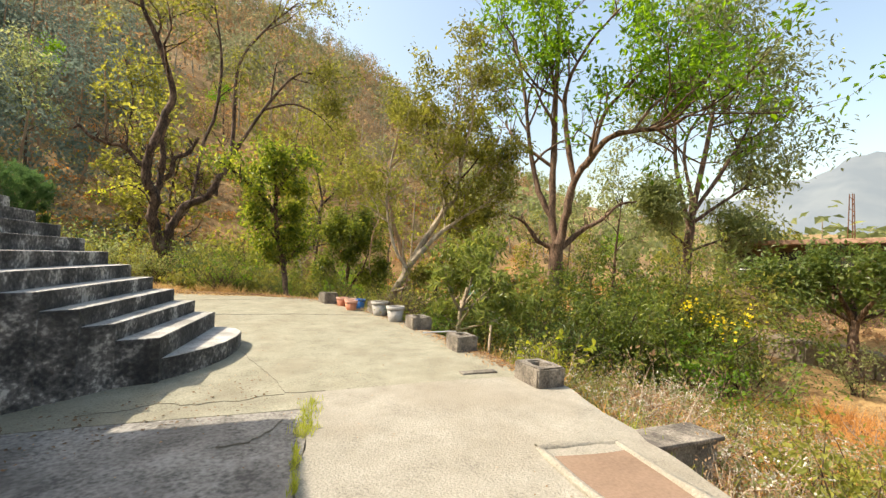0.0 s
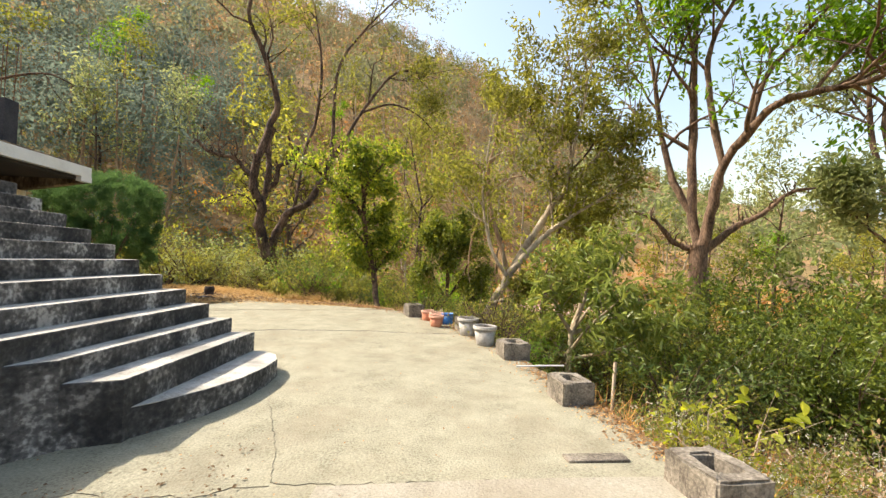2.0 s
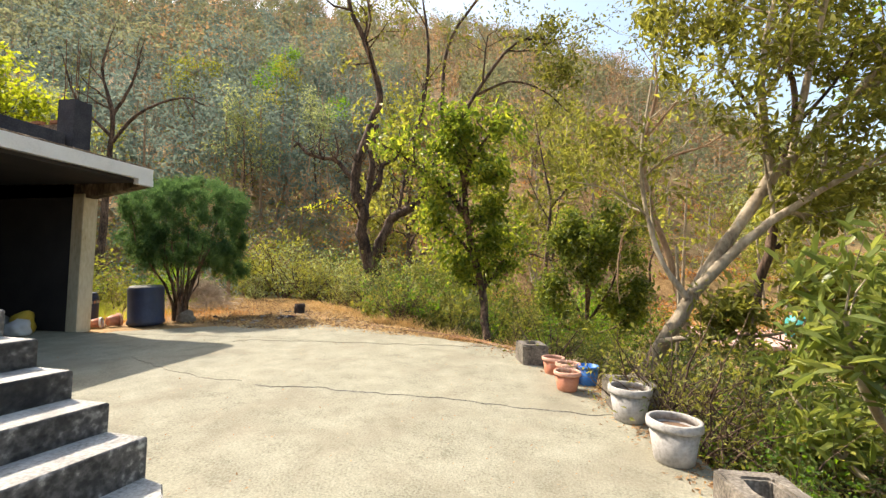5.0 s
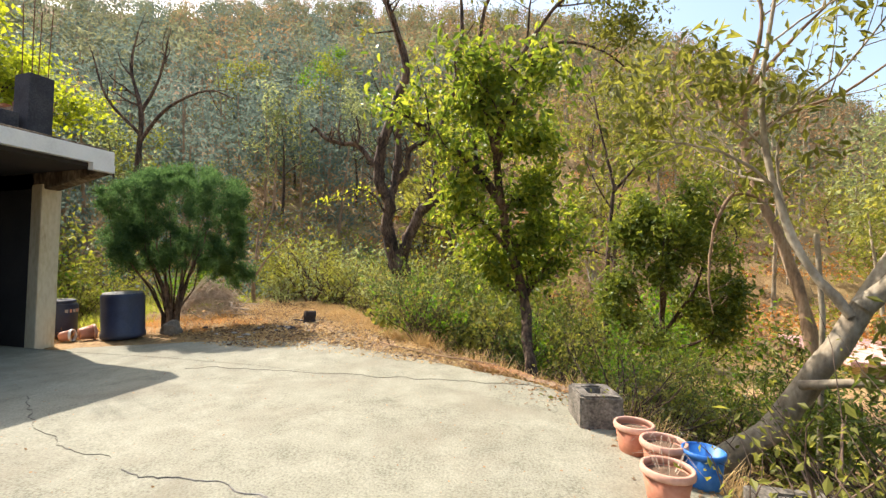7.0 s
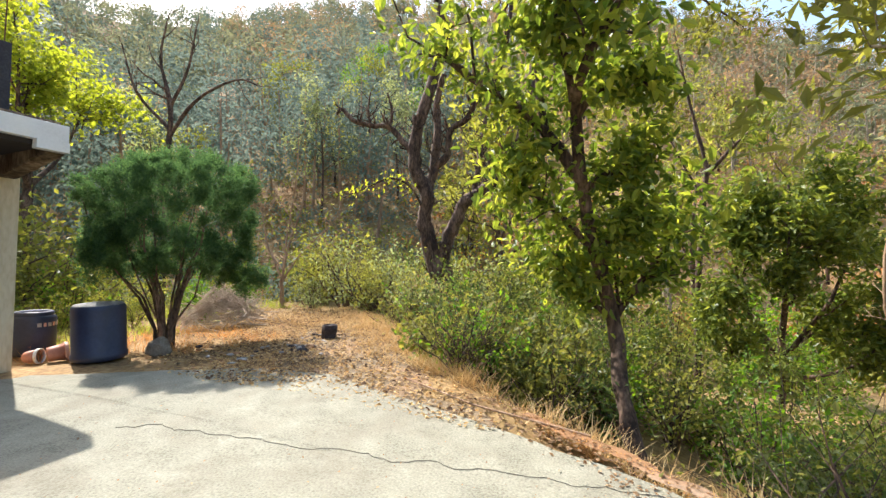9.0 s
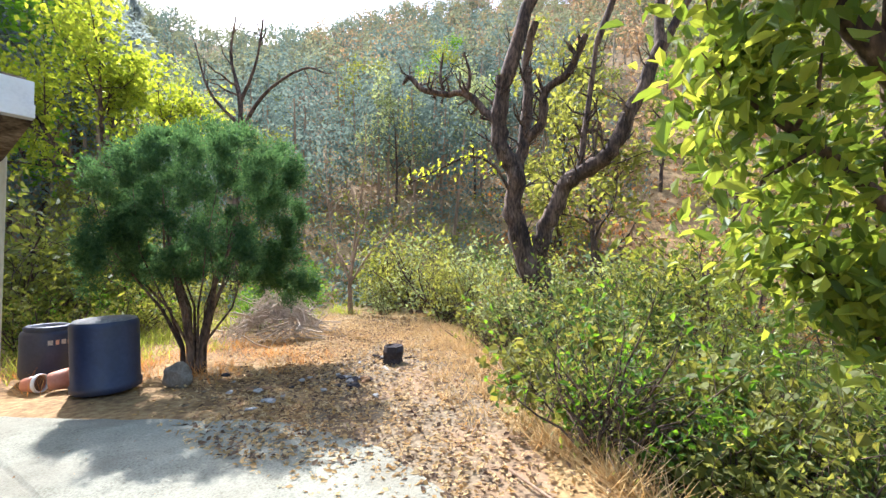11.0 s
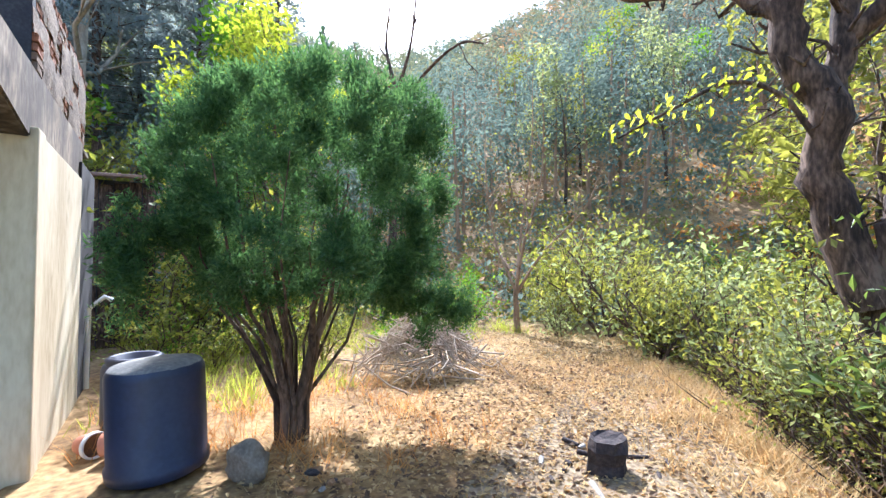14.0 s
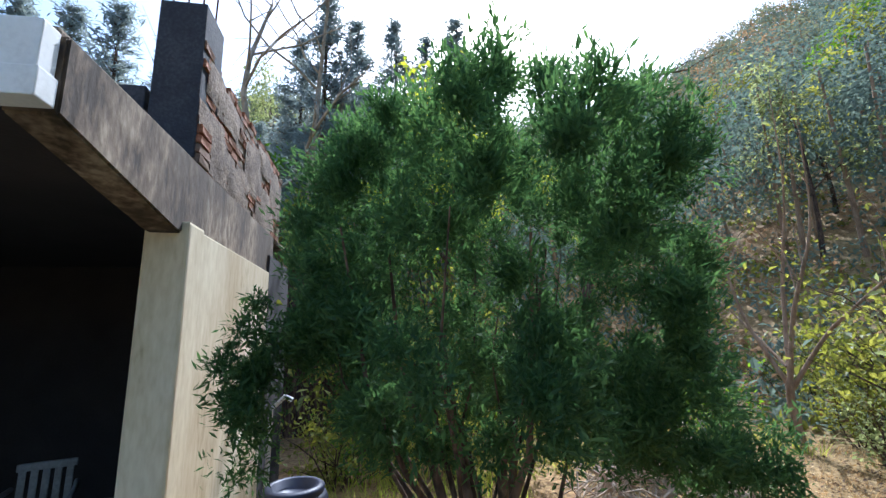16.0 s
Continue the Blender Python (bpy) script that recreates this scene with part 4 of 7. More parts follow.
        clump(np.array([0.2 + 0.35 * f, 0.7 + 0.65 * f, 1.65 - 0.62 * f]) + rng.normal(size=3) * np.array([0.2, 0.15, 0.10]), np.array([0.1, 0.7, -0.1]), rng.uniform(0.13, 0.24), 320)
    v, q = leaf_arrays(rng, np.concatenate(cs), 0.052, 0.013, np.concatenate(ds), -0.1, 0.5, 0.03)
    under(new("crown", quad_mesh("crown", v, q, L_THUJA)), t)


thuja(-6.85, 13.86)

# ---- the trees that stand around the yard ----
_bare, _ = tree("bare_tree", [
    [(-3.5, 18.6, -0.9, 0.31), (-3.66, 18.6, -0.16, 0.27), (-3.68, 18.59, 0.58, 0.255), (-3.81, 18.56, 1.45, 0.24)],
    [(-3.86, 18.53, 1.3, 0.20), (-4.12, 18.41, 2.15, 0.195), (-4.2, 18.33, 2.66, 0.185), (-4.11, 18.31, 3.27, 0.175), (-4.37, 18.2, 3.76, 0.16), (-4.41, 18.15, 4.39, 0.15), (-4.29, 18.15, 5.1, 0.14)],
    [(-4.13, 18.35, 3.2, 0.13), (-4.05, 18.48, 3.93, 0.113), (-4.01, 18.6, 4.85, 0.097), (-4.1, 18.68, 5.58, 0.085), (-3.9, 18.7, 6.3, 0.075)],
    [(-4.02, 18.49, 3.93, 0.10), (-3.7, 18.52, 4.24, 0.095), (-3.61, 18.47, 4.8, 0.083), (-3.19, 18.49, 5.05, 0.07), (-2.9, 18.6, 5.7, 0.06)],
    [(-4.40, 18.12, 4.2, 0.085), (-4.78, 18.09, 4.65, 0.077), (-5.08, 18.06, 4.93, 0.07), (-5.53, 17.92, 4.99, 0.062), (-5.95, 17.76, 5.12, 0.055), (-6.22, 17.68, 5.41, 0.048), (-6.39, 17.68, 5.29, 0.03)],
    [(-3.77, 18.57, 1.3, 0.17), (-3.69, 18.53, 2.02, 0.163), (-3.48, 18.52, 2.53, 0.156), (-3.19, 18.52, 3.07, 0.149), (-2.83, 18.52, 3.28, 0.141), (-2.5, 18.49, 3.47, 0.134), (-2.3, 18.5, 3.79, 0.127), (-2.01, 18.6, 4.45, 0.12), (-1.72, 18.8, 5.3, 0.10)],
    [(-3.0, 18.52, 3.2, 0.06), (-2.92, 18.6, 3.96, 0.055), (-2.86, 18.68, 4.61, 0.05), (-2.74, 18.77, 5.69, 0.045)],
    [(-5.08, 18.06, 4.9, 0.04), (-5.0, 18.05, 5.3, 0.032), (-5.1, 18.0, 5.75, 0.018)],
    [(-5.53, 17.92, 4.98, 0.04), (-5.6, 17.9, 5.4, 0.03), (-5.5, 17.85, 5.8, 0.016)],
    [(-4.17, 18.23, 2.88, 0.03), (-4.41, 17.98, 3.41, 0.025), (-4.75, 17.66, 3.56, 0.021), (-5.14, 17.28, 3.32, 0.017), (-5.49, 16.86, 3.03, 0.012)],
    [(-4.29, 18.15, 5.0, 0.14), (-3.95, 18.4, 6.4, 0.125), (-3.81, 18.51, 7.29, 0.115), (-4.36, 18.35, 9.12, 0.09), (-4.87, 18.18, 10.49, 0.065), (-4.39, 18.34, 12.37, 0.04)],
    [(-1.72, 18.8, 5.2, 0.09), (-1.78, 19.2, 7.01, 0.075), (-1.68, 19.47, 9.21, 0.06), (-0.86, 19.82, 10.88, 0.045), (0.49, 20.15, 12.67, 0.03)],
    [(-1.72, 18.85, 5.2, 0.08), (-0.7, 19.42, 7.39, 0.063), (0.61, 19.82, 9.32, 0.047), (2.08, 20.11, 9.5, 0.03)],
    [(-2.74, 18.77, 5.6, 0.07), (-2.41, 19.01, 6.9, 0.06), (-2.31, 19.2, 9.03, 0.05), (-2.64, 19.31, 11.14, 0.03)],
    [(-0.7, 19.42, 7.39, 0.05), (0.5, 19.6, 7.9, 0.04), (1.6, 19.8, 7.6, 0.03), (2.4, 19.9, 6.9, 0.015)]],
    31, M_BARK, L_OLIVE, "tall gnarled brown tree with twisted limbs and thin olive leaves", level=2, per_tip=36, leaf_size=(0.16, 0.075), scatter=0.22, reach=0.28, kids=(5, 7), wiggle=0.34, quiet=(1, 2, 3, 4, 5, 6, 7, 8, 9), along=0.4)
_s = np.random.default_rng(47)
_spray = curve_pts([(-0.91, -0.62, 4.31, 0.02), (-1.25, -0.94, 4.46, 0.02), (-1.64, -1.32, 4.22, 0.02), (-1.99, -1.74, 3.93, 0.02)])[0]
tagged(under(new("leaf_spray", quad_mesh("leaf_spray", *crown_on(_s, [_spray, _spray], 46, 0.10, 0.055, 0.10, 0.6, along=0.0, full=True), L_GLOW)), _bare), "sparse lime-green leaves on a thin bough", kind="stuff")
tree("broad_tree", [
    [(11.44, 15.81, -1.9, 0.38), (11.5, 15.77, 0.55, 0.33), (11.52, 15.76, 2.3, 0.30)],
    [(11.52, 15.76, 2.1, 0.20), (11.4, 16.0, 3.92, 0.17), (11.48, 16.08, 6.29, 0.14), (11.54, 16.18, 8.7, 0.11), (11.66, 16.25, 11.33, 0.08), (11.74, 16.34, 13.4, 0.05)],
    [(11.58, 15.7, 2.1, 0.20), (11.65, 15.31, 3.69, 0.18), (11.75, 14.94, 5.0, 0.16), (12.0, 14.25, 5.87, 0.14), (12.21, 13.56, 6.52, 0.12), (12.64, 12.71, 6.68, 0.10), (13.2, 11.64, 6.6, 0.08), (13.35, 10.95, 6.83, 0.06)],
    [(11.6, 15.68, 2.06, 0.14), (12.5, 15.31, 2.96, 0.11), (13.24, 15.0, 3.41, 0.085), (13.94, 14.69, 4.11, 0.062), (14.62, 14.37, 4.28, 0.04)],
    [(11.45, 15.8, 2.13, 0.14), (10.79, 16.07, 2.38, 0.10), (10.2, 16.26, 3.16, 0.07), (9.52, 16.47, 3.5, 0.04)],
    [(11.4, 15.95, 3.4, 0.14), (10.93, 16.37, 4.66, 0.12), (10.69, 16.72, 6.37, 0.10), (10.49, 17.03, 8.89, 0.08), (10.21, 17.39, 11.31, 0.06), (9.75, 17.83, 12.8, 0.04)],
    [(11.75, 14.94, 4.9, 0.12), (11.42, 15.2, 7.32, 0.10), (11.28, 15.0, 9.07, 0.08), (11.71, 14.17, 10.6, 0.06), (12.27, 13.18, 11.6, 0.04)],
    [(12.05, 14.2, 5.9, 0.10), (12.22, 13.81, 7.56, 0.077), (12.64, 12.76, 8.6, 0.053), (12.93, 11.77, 9.6, 0.03)],
    [(12.64, 12.71, 6.6, 0.07), (13.2, 12.3, 7.6, 0.055), (14.1, 11.9, 8.3, 0.04), (15.0, 11.4, 8.6, 0.02)],
    [(11.5, 16.1, 7.2, 0.08), (11.0, 15.5, 9.0, 0.06), (10.3, 15.2, 10.6, 0.04), (9.9, 15.0, 11.9, 0.02)]],
    32, M_BARK_RED, L_FRESH, "tall spreading tree with reddish-brown limbs and fresh green leaves", level=2, per_tip=26, leaf_size=(0.25, 0.115), scatter=0.24, reach=0.36, kids=(6, 8), wiggle=0.28, droop=0.45, along=0.45, bare=0.35, quiet=(3, 4))
tree("leaning_tree", [
    [(2.35, 13.05, -1.05, 0.20), (2.82, 13.0, -0.57, 0.15), (3.24, 12.84, -0.05, 0.125), (3.64, 12.66, 0.77, 0.11), (4.32, 12.65, 1.95, 0.10), (5.06, 12.7, 3.12, 0.09)],
    [(5.06, 12.7, 3.08, 0.09), (5.75, 12.7, 3.9, 0.08), (6.45, 12.7, 4.7, 0.06), (6.9, 12.8, 5.6, 0.03)],
    [(5.02, 12.7, 3.02, 0.07), (4.85, 12.6, 4.2, 0.055), (4.9, 12.6, 5.3, 0.04), (5.3, 12.6, 7.0, 0.02)],
    [(5.3, 12.7, 3.4, 0.055), (5.6, 12.8, 4.8, 0.045), (5.9, 12.8, 6.4, 0.03), (5.7, 12.8, 7.8, 0.02)],
    [(3.75, 12.57, 1.1, 0.05), (3.35, 12.8, 1.9, 0.04), (3.15, 13.0, 3.4, 0.03), (3.4, 13.1, 5.3, 0.015)],
    [(3.3, 12.5, 0.4, 0.045), (3.8, 12.0, 0.6, 0.035), (4.4, 11.6, 0.7, 0.025), (5.0, 11.4, 0.95, 0.015)],
    [(3.85, 12.6, 1.2, 0.09), (4.5, 12.4, 2.0, 0.07), (5.2, 12.3, 2.6, 0.05), (6.1, 12.2, 3.2, 0.03)]],
    33, M_BARK_PALE, L_OLIVE, "leaning pale-barked tree with yellow-green leaves", level=2, per_tip=42, leaf_size=(0.16, 0.06), scatter=0.14, reach=0.31, kids=(6, 8), droop=0.7, along=0.35)
tree("vine_clad_tree", [
    [(0.62, 13.7, -0.7, 0.13), (0.50, 13.85, -0.15, 0.10), (0.36, 14.1, 0.35, 0.085), (0.29, 14.35, 1.0, 0.08), (0.09, 14.05, 1.83, 0.075), (-0.01, 13.85, 2.42, 0.07), (-0.04, 13.35, 3.3, 0.055)],
    [(-0.04, 13.4, 3.2, 0.05), (0.12, 13.0, 3.42, 0.042), (0.36, 12.8, 3.72, 0.032), (0.6, 12.7, 4.02, 0.02), (0.75, 12.6, 4.1, 0.012)],
    [(-0.04, 13.35, 3.2, 0.04), (-0.08, 12.95, 3.6, 0.03), (-0.15, 12.75, 3.9, 0.02), (-0.2, 12.65, 4.15, 0.012)],
    [(-0.01, 13.75, 2.5, 0.065), (-0.36, 13.55, 3.01, 0.055), (-0.73, 13.4, 3.34, 0.048), (-0.98, 13.2, 3.5, 0.04), (-1.3, 13.1, 3.75, 0.03), (-1.55, 13.1, 3.85, 0.02)],
    [(0.28, 14.36, 1.0, 0.05), (0.42, 14.42, 1.24, 0.04), (0.65, 14.39, 1.57, 0.03), (0.87, 14.33, 1.94, 0.02), (0.95, 14.28, 2.24, 0.012)],
    [(0.28, 14.36, 1.0, 0.035), (0.0, 14.33, 1.23, 0.027), (-0.2, 14.17, 1.49, 0.02), (-0.3, 14.02, 1.74, 0.012)],
    [(-0.01, 13.83, 2.4, 0.045), (0.22, 13.81, 2.56, 0.034), (0.43, 13.81, 2.66, 0.023), (0.59, 13.79, 2.87, 0.012)],
    [(0.08, 14.0, 1.8, 0.04), (-0.24, 13.79, 2.16, 0.031), (-0.56, 13.59, 2.45, 0.021), (-0.7, 13.42, 2.61, 0.012)],
    [(-0.05, 13.45, 3.05, 0.04), (0.18, 13.48, 3.33, 0.031), (0.44, 13.49, 3.41, 0.021), (0.63, 13.49, 3.32, 0.012)],
    [(0.1, 14.05, 1.75, 0.035), (0.35, 13.95, 2.0, 0.025), (0.55, 13.9, 2.15, 0.012)]],
    34, M_BARK, L_VINE, "crooked dark tree smothered in bright green climbing leaves", level=1, per_tip=64, leaf_size=(0.12, 0.06), scatter=0.13, reach=0.42, kids=(8, 10), droop=0.75, vines=4, wiggle=0.35, full=True, along=0.2, bare=0.12)
tree("slim_tree", [
    [(5.3, 14.25, -1.6, 0.11), (5.39, 14.21, 0.69, 0.09), (5.63, 14.12, 1.87, 0.08), (5.86, 14.03, 3.2, 0.07)],
    [(5.86, 14.03, 3.1, 0.06), (6.02, 13.97, 4.83, 0.05), (5.85, 14.04, 5.86, 0.035), (5.95, 14.0, 7.2, 0.02)],
    [(5.9, 14.0, 3.6, 0.045), (5.4, 14.1, 4.6, 0.035), (4.9, 14.2, 5.6, 0.025), (4.7, 14.2, 6.6, 0.012)],
    [(5.95, 14.0, 4.2, 0.04), (6.6, 13.9, 5.0, 0.03), (7.1, 13.9, 6.0, 0.015)],
    [(5.65, 14.1, 1.9, 0.04), (6.2, 14.0, 2.5, 0.03), (6.8, 13.9, 2.9, 0.015)]],
    46, M_BARK, L_OLIVE, "slim dark-stemmed tree with dense yellow-green leaves", level=2, per_tip=34, leaf_size=(0.16, 0.065), scatter=0.15, reach=0.32, kids=(5, 7), droop=0.6)
tree("evergreen_bush", [
    [(3.1, 19.7, -1.6, 0.09), (3.1, 19.7, -0.6, 0.08), (3.12, 19.7, 0.4, 0.07)],
    [(3.1, 19.7, 0.0, 0.06), (3.2, 19.6, 1.6, 0.045), (3.25, 19.6, 2.7, 0.03), (3.2, 19.6, 3.4, 0.015)],
    [(3.1, 19.7, -0.2, 0.05), (3.7, 19.5, 0.8, 0.04), (4.0, 19.4, 1.7, 0.02), (4.05, 19.4, 2.3, 0.012)],
    [(3.1, 19.7, -0.2, 0.05), (2.5, 19.5, 0.8, 0.04), (2.3, 19.4, 1.7, 0.02), (2.35, 19.4, 2.4, 0.012)],
    [(3.1, 19.7, 0.2, 0.05), (3.0, 19.0, 1.0, 0.04), (3.0, 18.8, 1.9, 0.02), (3.05, 18.8, 2.7, 0.012)],
    [(3.1, 19.7, -0.6, 0.04), (3.9, 19.2, -0.2, 0.03), (4.5, 19.0, 0.5, 0.012)],
    [(3.1, 19.7, -0.6, 0.04), (2.3, 19.1, -0.2, 0.03), (1.9, 18.9, 0.6, 0.012)]],
    43, M_BARK, L_HOLLOW, "dense rounded dark green evergreen with sunlit yellow-green top", category="bush", level=2, per_tip=62, leaf_size=(0.15, 0.07), scatter=0.15, reach=0.27, kids=(5, 7), droop=0.4, bare=0.1)
tree("slim_tree", [
    [(4.95, 16.0, -1.2, 0.12), (4.85, 16.05, 0.2, 0.105), (4.65, 16.35, 1.7, 0.09), (4.3, 16.6, 2.9, 0.08), (4.1, 16.8, 4.0, 0.07), (4.15, 16.8, 5.2, 0.05)],
    [(4.3, 16.6, 2.9, 0.04), (3.85, 16.6, 2.95, 0.035), (3.55, 16.6, 2.3, 0.028), (3.45, 16.6, 1.3, 0.02), (3.5, 16.5, 0.7, 0.01)],
    [(4.12, 16.78, 4.0, 0.045), (4.7, 16.5, 4.4, 0.035), (5.4, 16.2, 4.6, 0.025), (6.2, 16.0, 5.2, 0.012)],
    [(4.12, 16.8, 4.4, 0.045), (3.7, 16.7, 4.9, 0.03), (3.2, 16.6, 5.1, 0.015)],
    [(4.15, 16.8, 5.1, 0.05), (4.4, 16.8, 6.2, 0.035), (4.3, 16.8, 7.4, 0.015)],
    [(4.15, 16.8, 5.0, 0.04), (4.9, 16.6, 5.9, 0.03), (5.6, 16.4, 6.6, 0.012)]],
    44, M_BARK_TAN, L_OLIVE, "slim bent brown tree with sparse yellowing leaves", level=1, per_tip=16, leaf_size=(0.12, 0.055), scatter=0.14, reach=0.4, kids=(5, 7), droop=0.5, quiet=(1,))
tree("slim_tree", [
    [(1.8, 20.9, -1.3, 0.09), (1.8, 20.85, 0.6, 0.075), (1.85, 20.8, 2.2, 0.065), (2.0, 20.8, 4.0, 0.055)],
    [(2.0, 20.8, 3.9, 0.05), (1.75, 20.8, 5.0, 0.04), (1.5, 20.8, 6.2, 0.025), (1.3, 20.8, 7.4, 0.012)],
    [(2.0, 20.8, 3.8, 0.045), (2.6, 20.7, 4.5, 0.035), (3.2, 20.6, 5.0, 0.015)],
    [(1.95, 20.8, 3.2, 0.03), (1.5, 20.7, 4.0, 0.02), (1.1, 20.6, 4.9, 0.01)]],
    45, M_BARK, L_OLIVE, "slim bent brown tree with sparse yellowing leaves", level=1, per_tip=14, leaf_size=(0.13, 0.06), scatter=0.16, reach=0.4, kids=(4, 6), droop=0.4)
tree("tall_grey_green_tree", [
    [(21.5, 17.5, -2.0, 0.30), (21.6, 17.5, 2.0, 0.24), (22.0, 17.5, 5.0, 0.20)],
    [(22.0, 17.5, 4.8, 0.17), (23.0, 17.5, 8.5, 0.13), (23.8, 17.5, 12.5, 0.08), (24.4, 17.5, 16.8, 0.03)],
    [(21.8, 17.5, 3.6, 0.14), (20.8, 17.6, 7.0, 0.11), (20.6, 17.6, 10.5, 0.07), (21.3, 17.6, 14.0, 0.03)],
    [(22.0, 17.5, 4.6, 0.13), (24.4, 17.3, 7.6, 0.10), (26.4, 17.2, 10.5, 0.06), (27.5, 17.2, 13.5, 0.03)],
    [(21.7, 17.5, 2.6, 0.08), (19.8, 17.2, 3.6, 0.06), (18.6, 17.0, 4.6, 0.03)],
    [(21.7, 17.5, 2.4, 0.09), (23.8, 17.0, 3.2, 0.06), (25.8, 16.8, 3.6, 0.03)],
    [(21.9, 17.5, 4.0, 0.11), (24.2, 17.0, 5.6, 0.08), (26.6, 16.8, 7.0, 0.05), (28.2, 16.8, 8.4, 0.03)],
    [(22.0, 17.5, 5.0, 0.12), (22.4, 18.4, 9.0, 0.08), (25.4, 18.6, 12.6, 0.05), (26.0, 18.6, 15.4, 0.03)]],
    35, M_BARK, L_GREY, "very tall airy tree with fine grey-green foliage", level=2, per_tip=36, leaf_size=(0.36, 0.12), scatter=0.42, reach=0.30, kids=(7, 9), droop=0.7)
tree("lime_tree", [
    [(-20.2, 17.1, -0.2, 0.21), (-20.2, 17.1, 2.7, 0.17), (-20.1, 17.1, 4.6, 0.15)],
    [(-20.1, 17.1, 4.4, 0.12), (-20.0, 16.9, 6.7, 0.08), (-20.1, 16.7, 9.4, 0.04)],
    [(-20.1, 17.1, 4.1, 0.11), (-18.9, 16.3, 5.9, 0.07), (-18.3, 16.0, 8.0, 0.04)],
    [(-20.2, 17.1, 4.1, 0.11), (-21.0, 18.4, 5.7, 0.07), (-21.3, 19.2, 7.7, 0.04)],
    [(-20.2, 17.1, 3.5, 0.10), (-20.2, 15.5, 5.4, 0.07), (-20.5, 14.4, 7.2, 0.04)]],
    36, M_BARK, L_GLOW, "round young tree with glowing lime-green leaves", level=2, per_tip=34, leaf_size=(0.22, 0.13), scatter=0.30, reach=0.4, kids=(6, 8))
tree("dead_tree", [
    [(-16.2, 19.6, -0.2, 0.17), (-16.1, 19.6, 3.0, 0.14), (-16.0, 19.6, 5.8, 0.12)],
    [(-16.0, 19.6, 5.6, 0.11), (-16.0, 19.6, 7.6, 0.09), (-16.5, 19.5, 9.4, 0.05), (-16.2, 19.5, 10.8, 0.03)],
    [(-16.0, 19.6, 6.2, 0.08), (-15.0, 19.9, 7.6, 0.06), (-13.4, 20.4, 8.4, 0.04), (-12.4, 20.7, 8.1, 0.02)],
    [(-16.0, 19.6, 7.4, 0.07), (-15.3, 19.8, 8.9, 0.05), (-14.9, 19.8, 10.4, 0.03)],
    [(-16.0, 19.6, 6.6, 0.07), (-17.1, 19.0, 8.0, 0.05), (-17.6, 18.7, 9.8, 0.02)]],
    37, M_BARK, L_DRY, "tall leafless grey tree with forked crown", level=2, per_tip=0, reach=0.22, kids=(3, 5))
tree("sapling", [
    [(-10.36, 20.0, 0.0, 0.085), (-10.4, 20.0, 0.7, 0.065), (-10.38, 20.0, 1.1, 0.06)],
    [(-10.38, 20.0, 1.05, 0.045), (-10.2, 20.1, 2.2, 0.034), (-9.85, 20.3, 3.6, 0.02), (-9.75, 20.3, 5.2, 0.008)],
    [(-10.4, 20.0, 1.0, 0.04), (-10.9, 19.8, 2.2, 0.028), (-11.15, 19.7, 3.8, 0.016), (-11.2, 19.7, 5.4, 0.007)],
    [(-10.36, 20.0, 0.95, 0.04), (-9.9, 20.4, 1.9, 0.03), (-9.0, 20.8, 2.9, 0.018), (-8.6, 20.9, 3.8, 0.007)],
    [(-10.38, 20.0, 1.05, 0.04), (-10.6, 20.4, 2.6, 0.03), (-10.45, 20.6, 4.4, 0.018), (-10.4, 20.6, 6.4, 0.006)],
    [(-10.4, 20.0, 1.3, 0.03), (-11.4, 20.2, 2.1, 0.02), (-12.1, 20.3, 2.6, 0.008)]],
    38, M_BARK_TAN, L_OLIVE, "slim tan sapling with upright nearly bare twigs", category="sapling", level=1, per_tip=7, leaf_size=(0.09, 0.045), scatter=0.1, reach=0.34, kids=(7, 9))
tree("oleander", [
    [(3.75, 8.6, -0.9, 0.05), (3.8, 8.6, -0.2, 0.045), (3.85, 8.65, 0.35, 0.04)],
    [(3.85, 8.65, 0.3, 0.035), (3.5, 8.5, 0.8, 0.03), (3.35, 8.4, 1.25, 0.015)],
    [(3.85, 8.65, 0.3, 0.03), (4.05, 8.6, 0.9, 0.025), (4.2, 8.7, 1.6, 0.015)],
    [(3.85, 8.65, 0.3, 0.035), (4.5, 8.5, 0.6, 0.025), (5.0, 8.4, 1.0, 0.015)],
    [(3.85, 8.65, 0.35, 0.03), (4.2, 9.0, 0.9, 0.025), (4.6, 9.3, 1.5, 0.015)],
    [(3.8, 8.6, 0.0, 0.03), (3.9, 8.1, 0.5, 0.02), (4.1, 7.7, 0.9, 0.012)],
    [(3.85, 8.65, 0.3, 0.03), (4.4, 8.75, 1.0, 0.022), (4.85, 8.85, 1.65, 0.012)],
    [(3.8, 8.6, -0.1, 0.03), (4.3, 8.2, 0.1, 0.02), (4.8, 7.9, 0.4, 0.012)],
    [(3.8, 8.6, -0.1, 0.03), (3.6, 9.0, 0.2, 0.02), (3.5, 9.3, 0.5, 0.012)]],
    39, M_BARK_PALE, L_OLEANDER, "pale-stemmed shrub with long narrow glossy leaves", category="shrub", level=1, per_tip=44, leaf_size=(0.17, 0.036), scatter=0.10, reach=0.40, kids=(8, 10), droop=0.45, full=True)
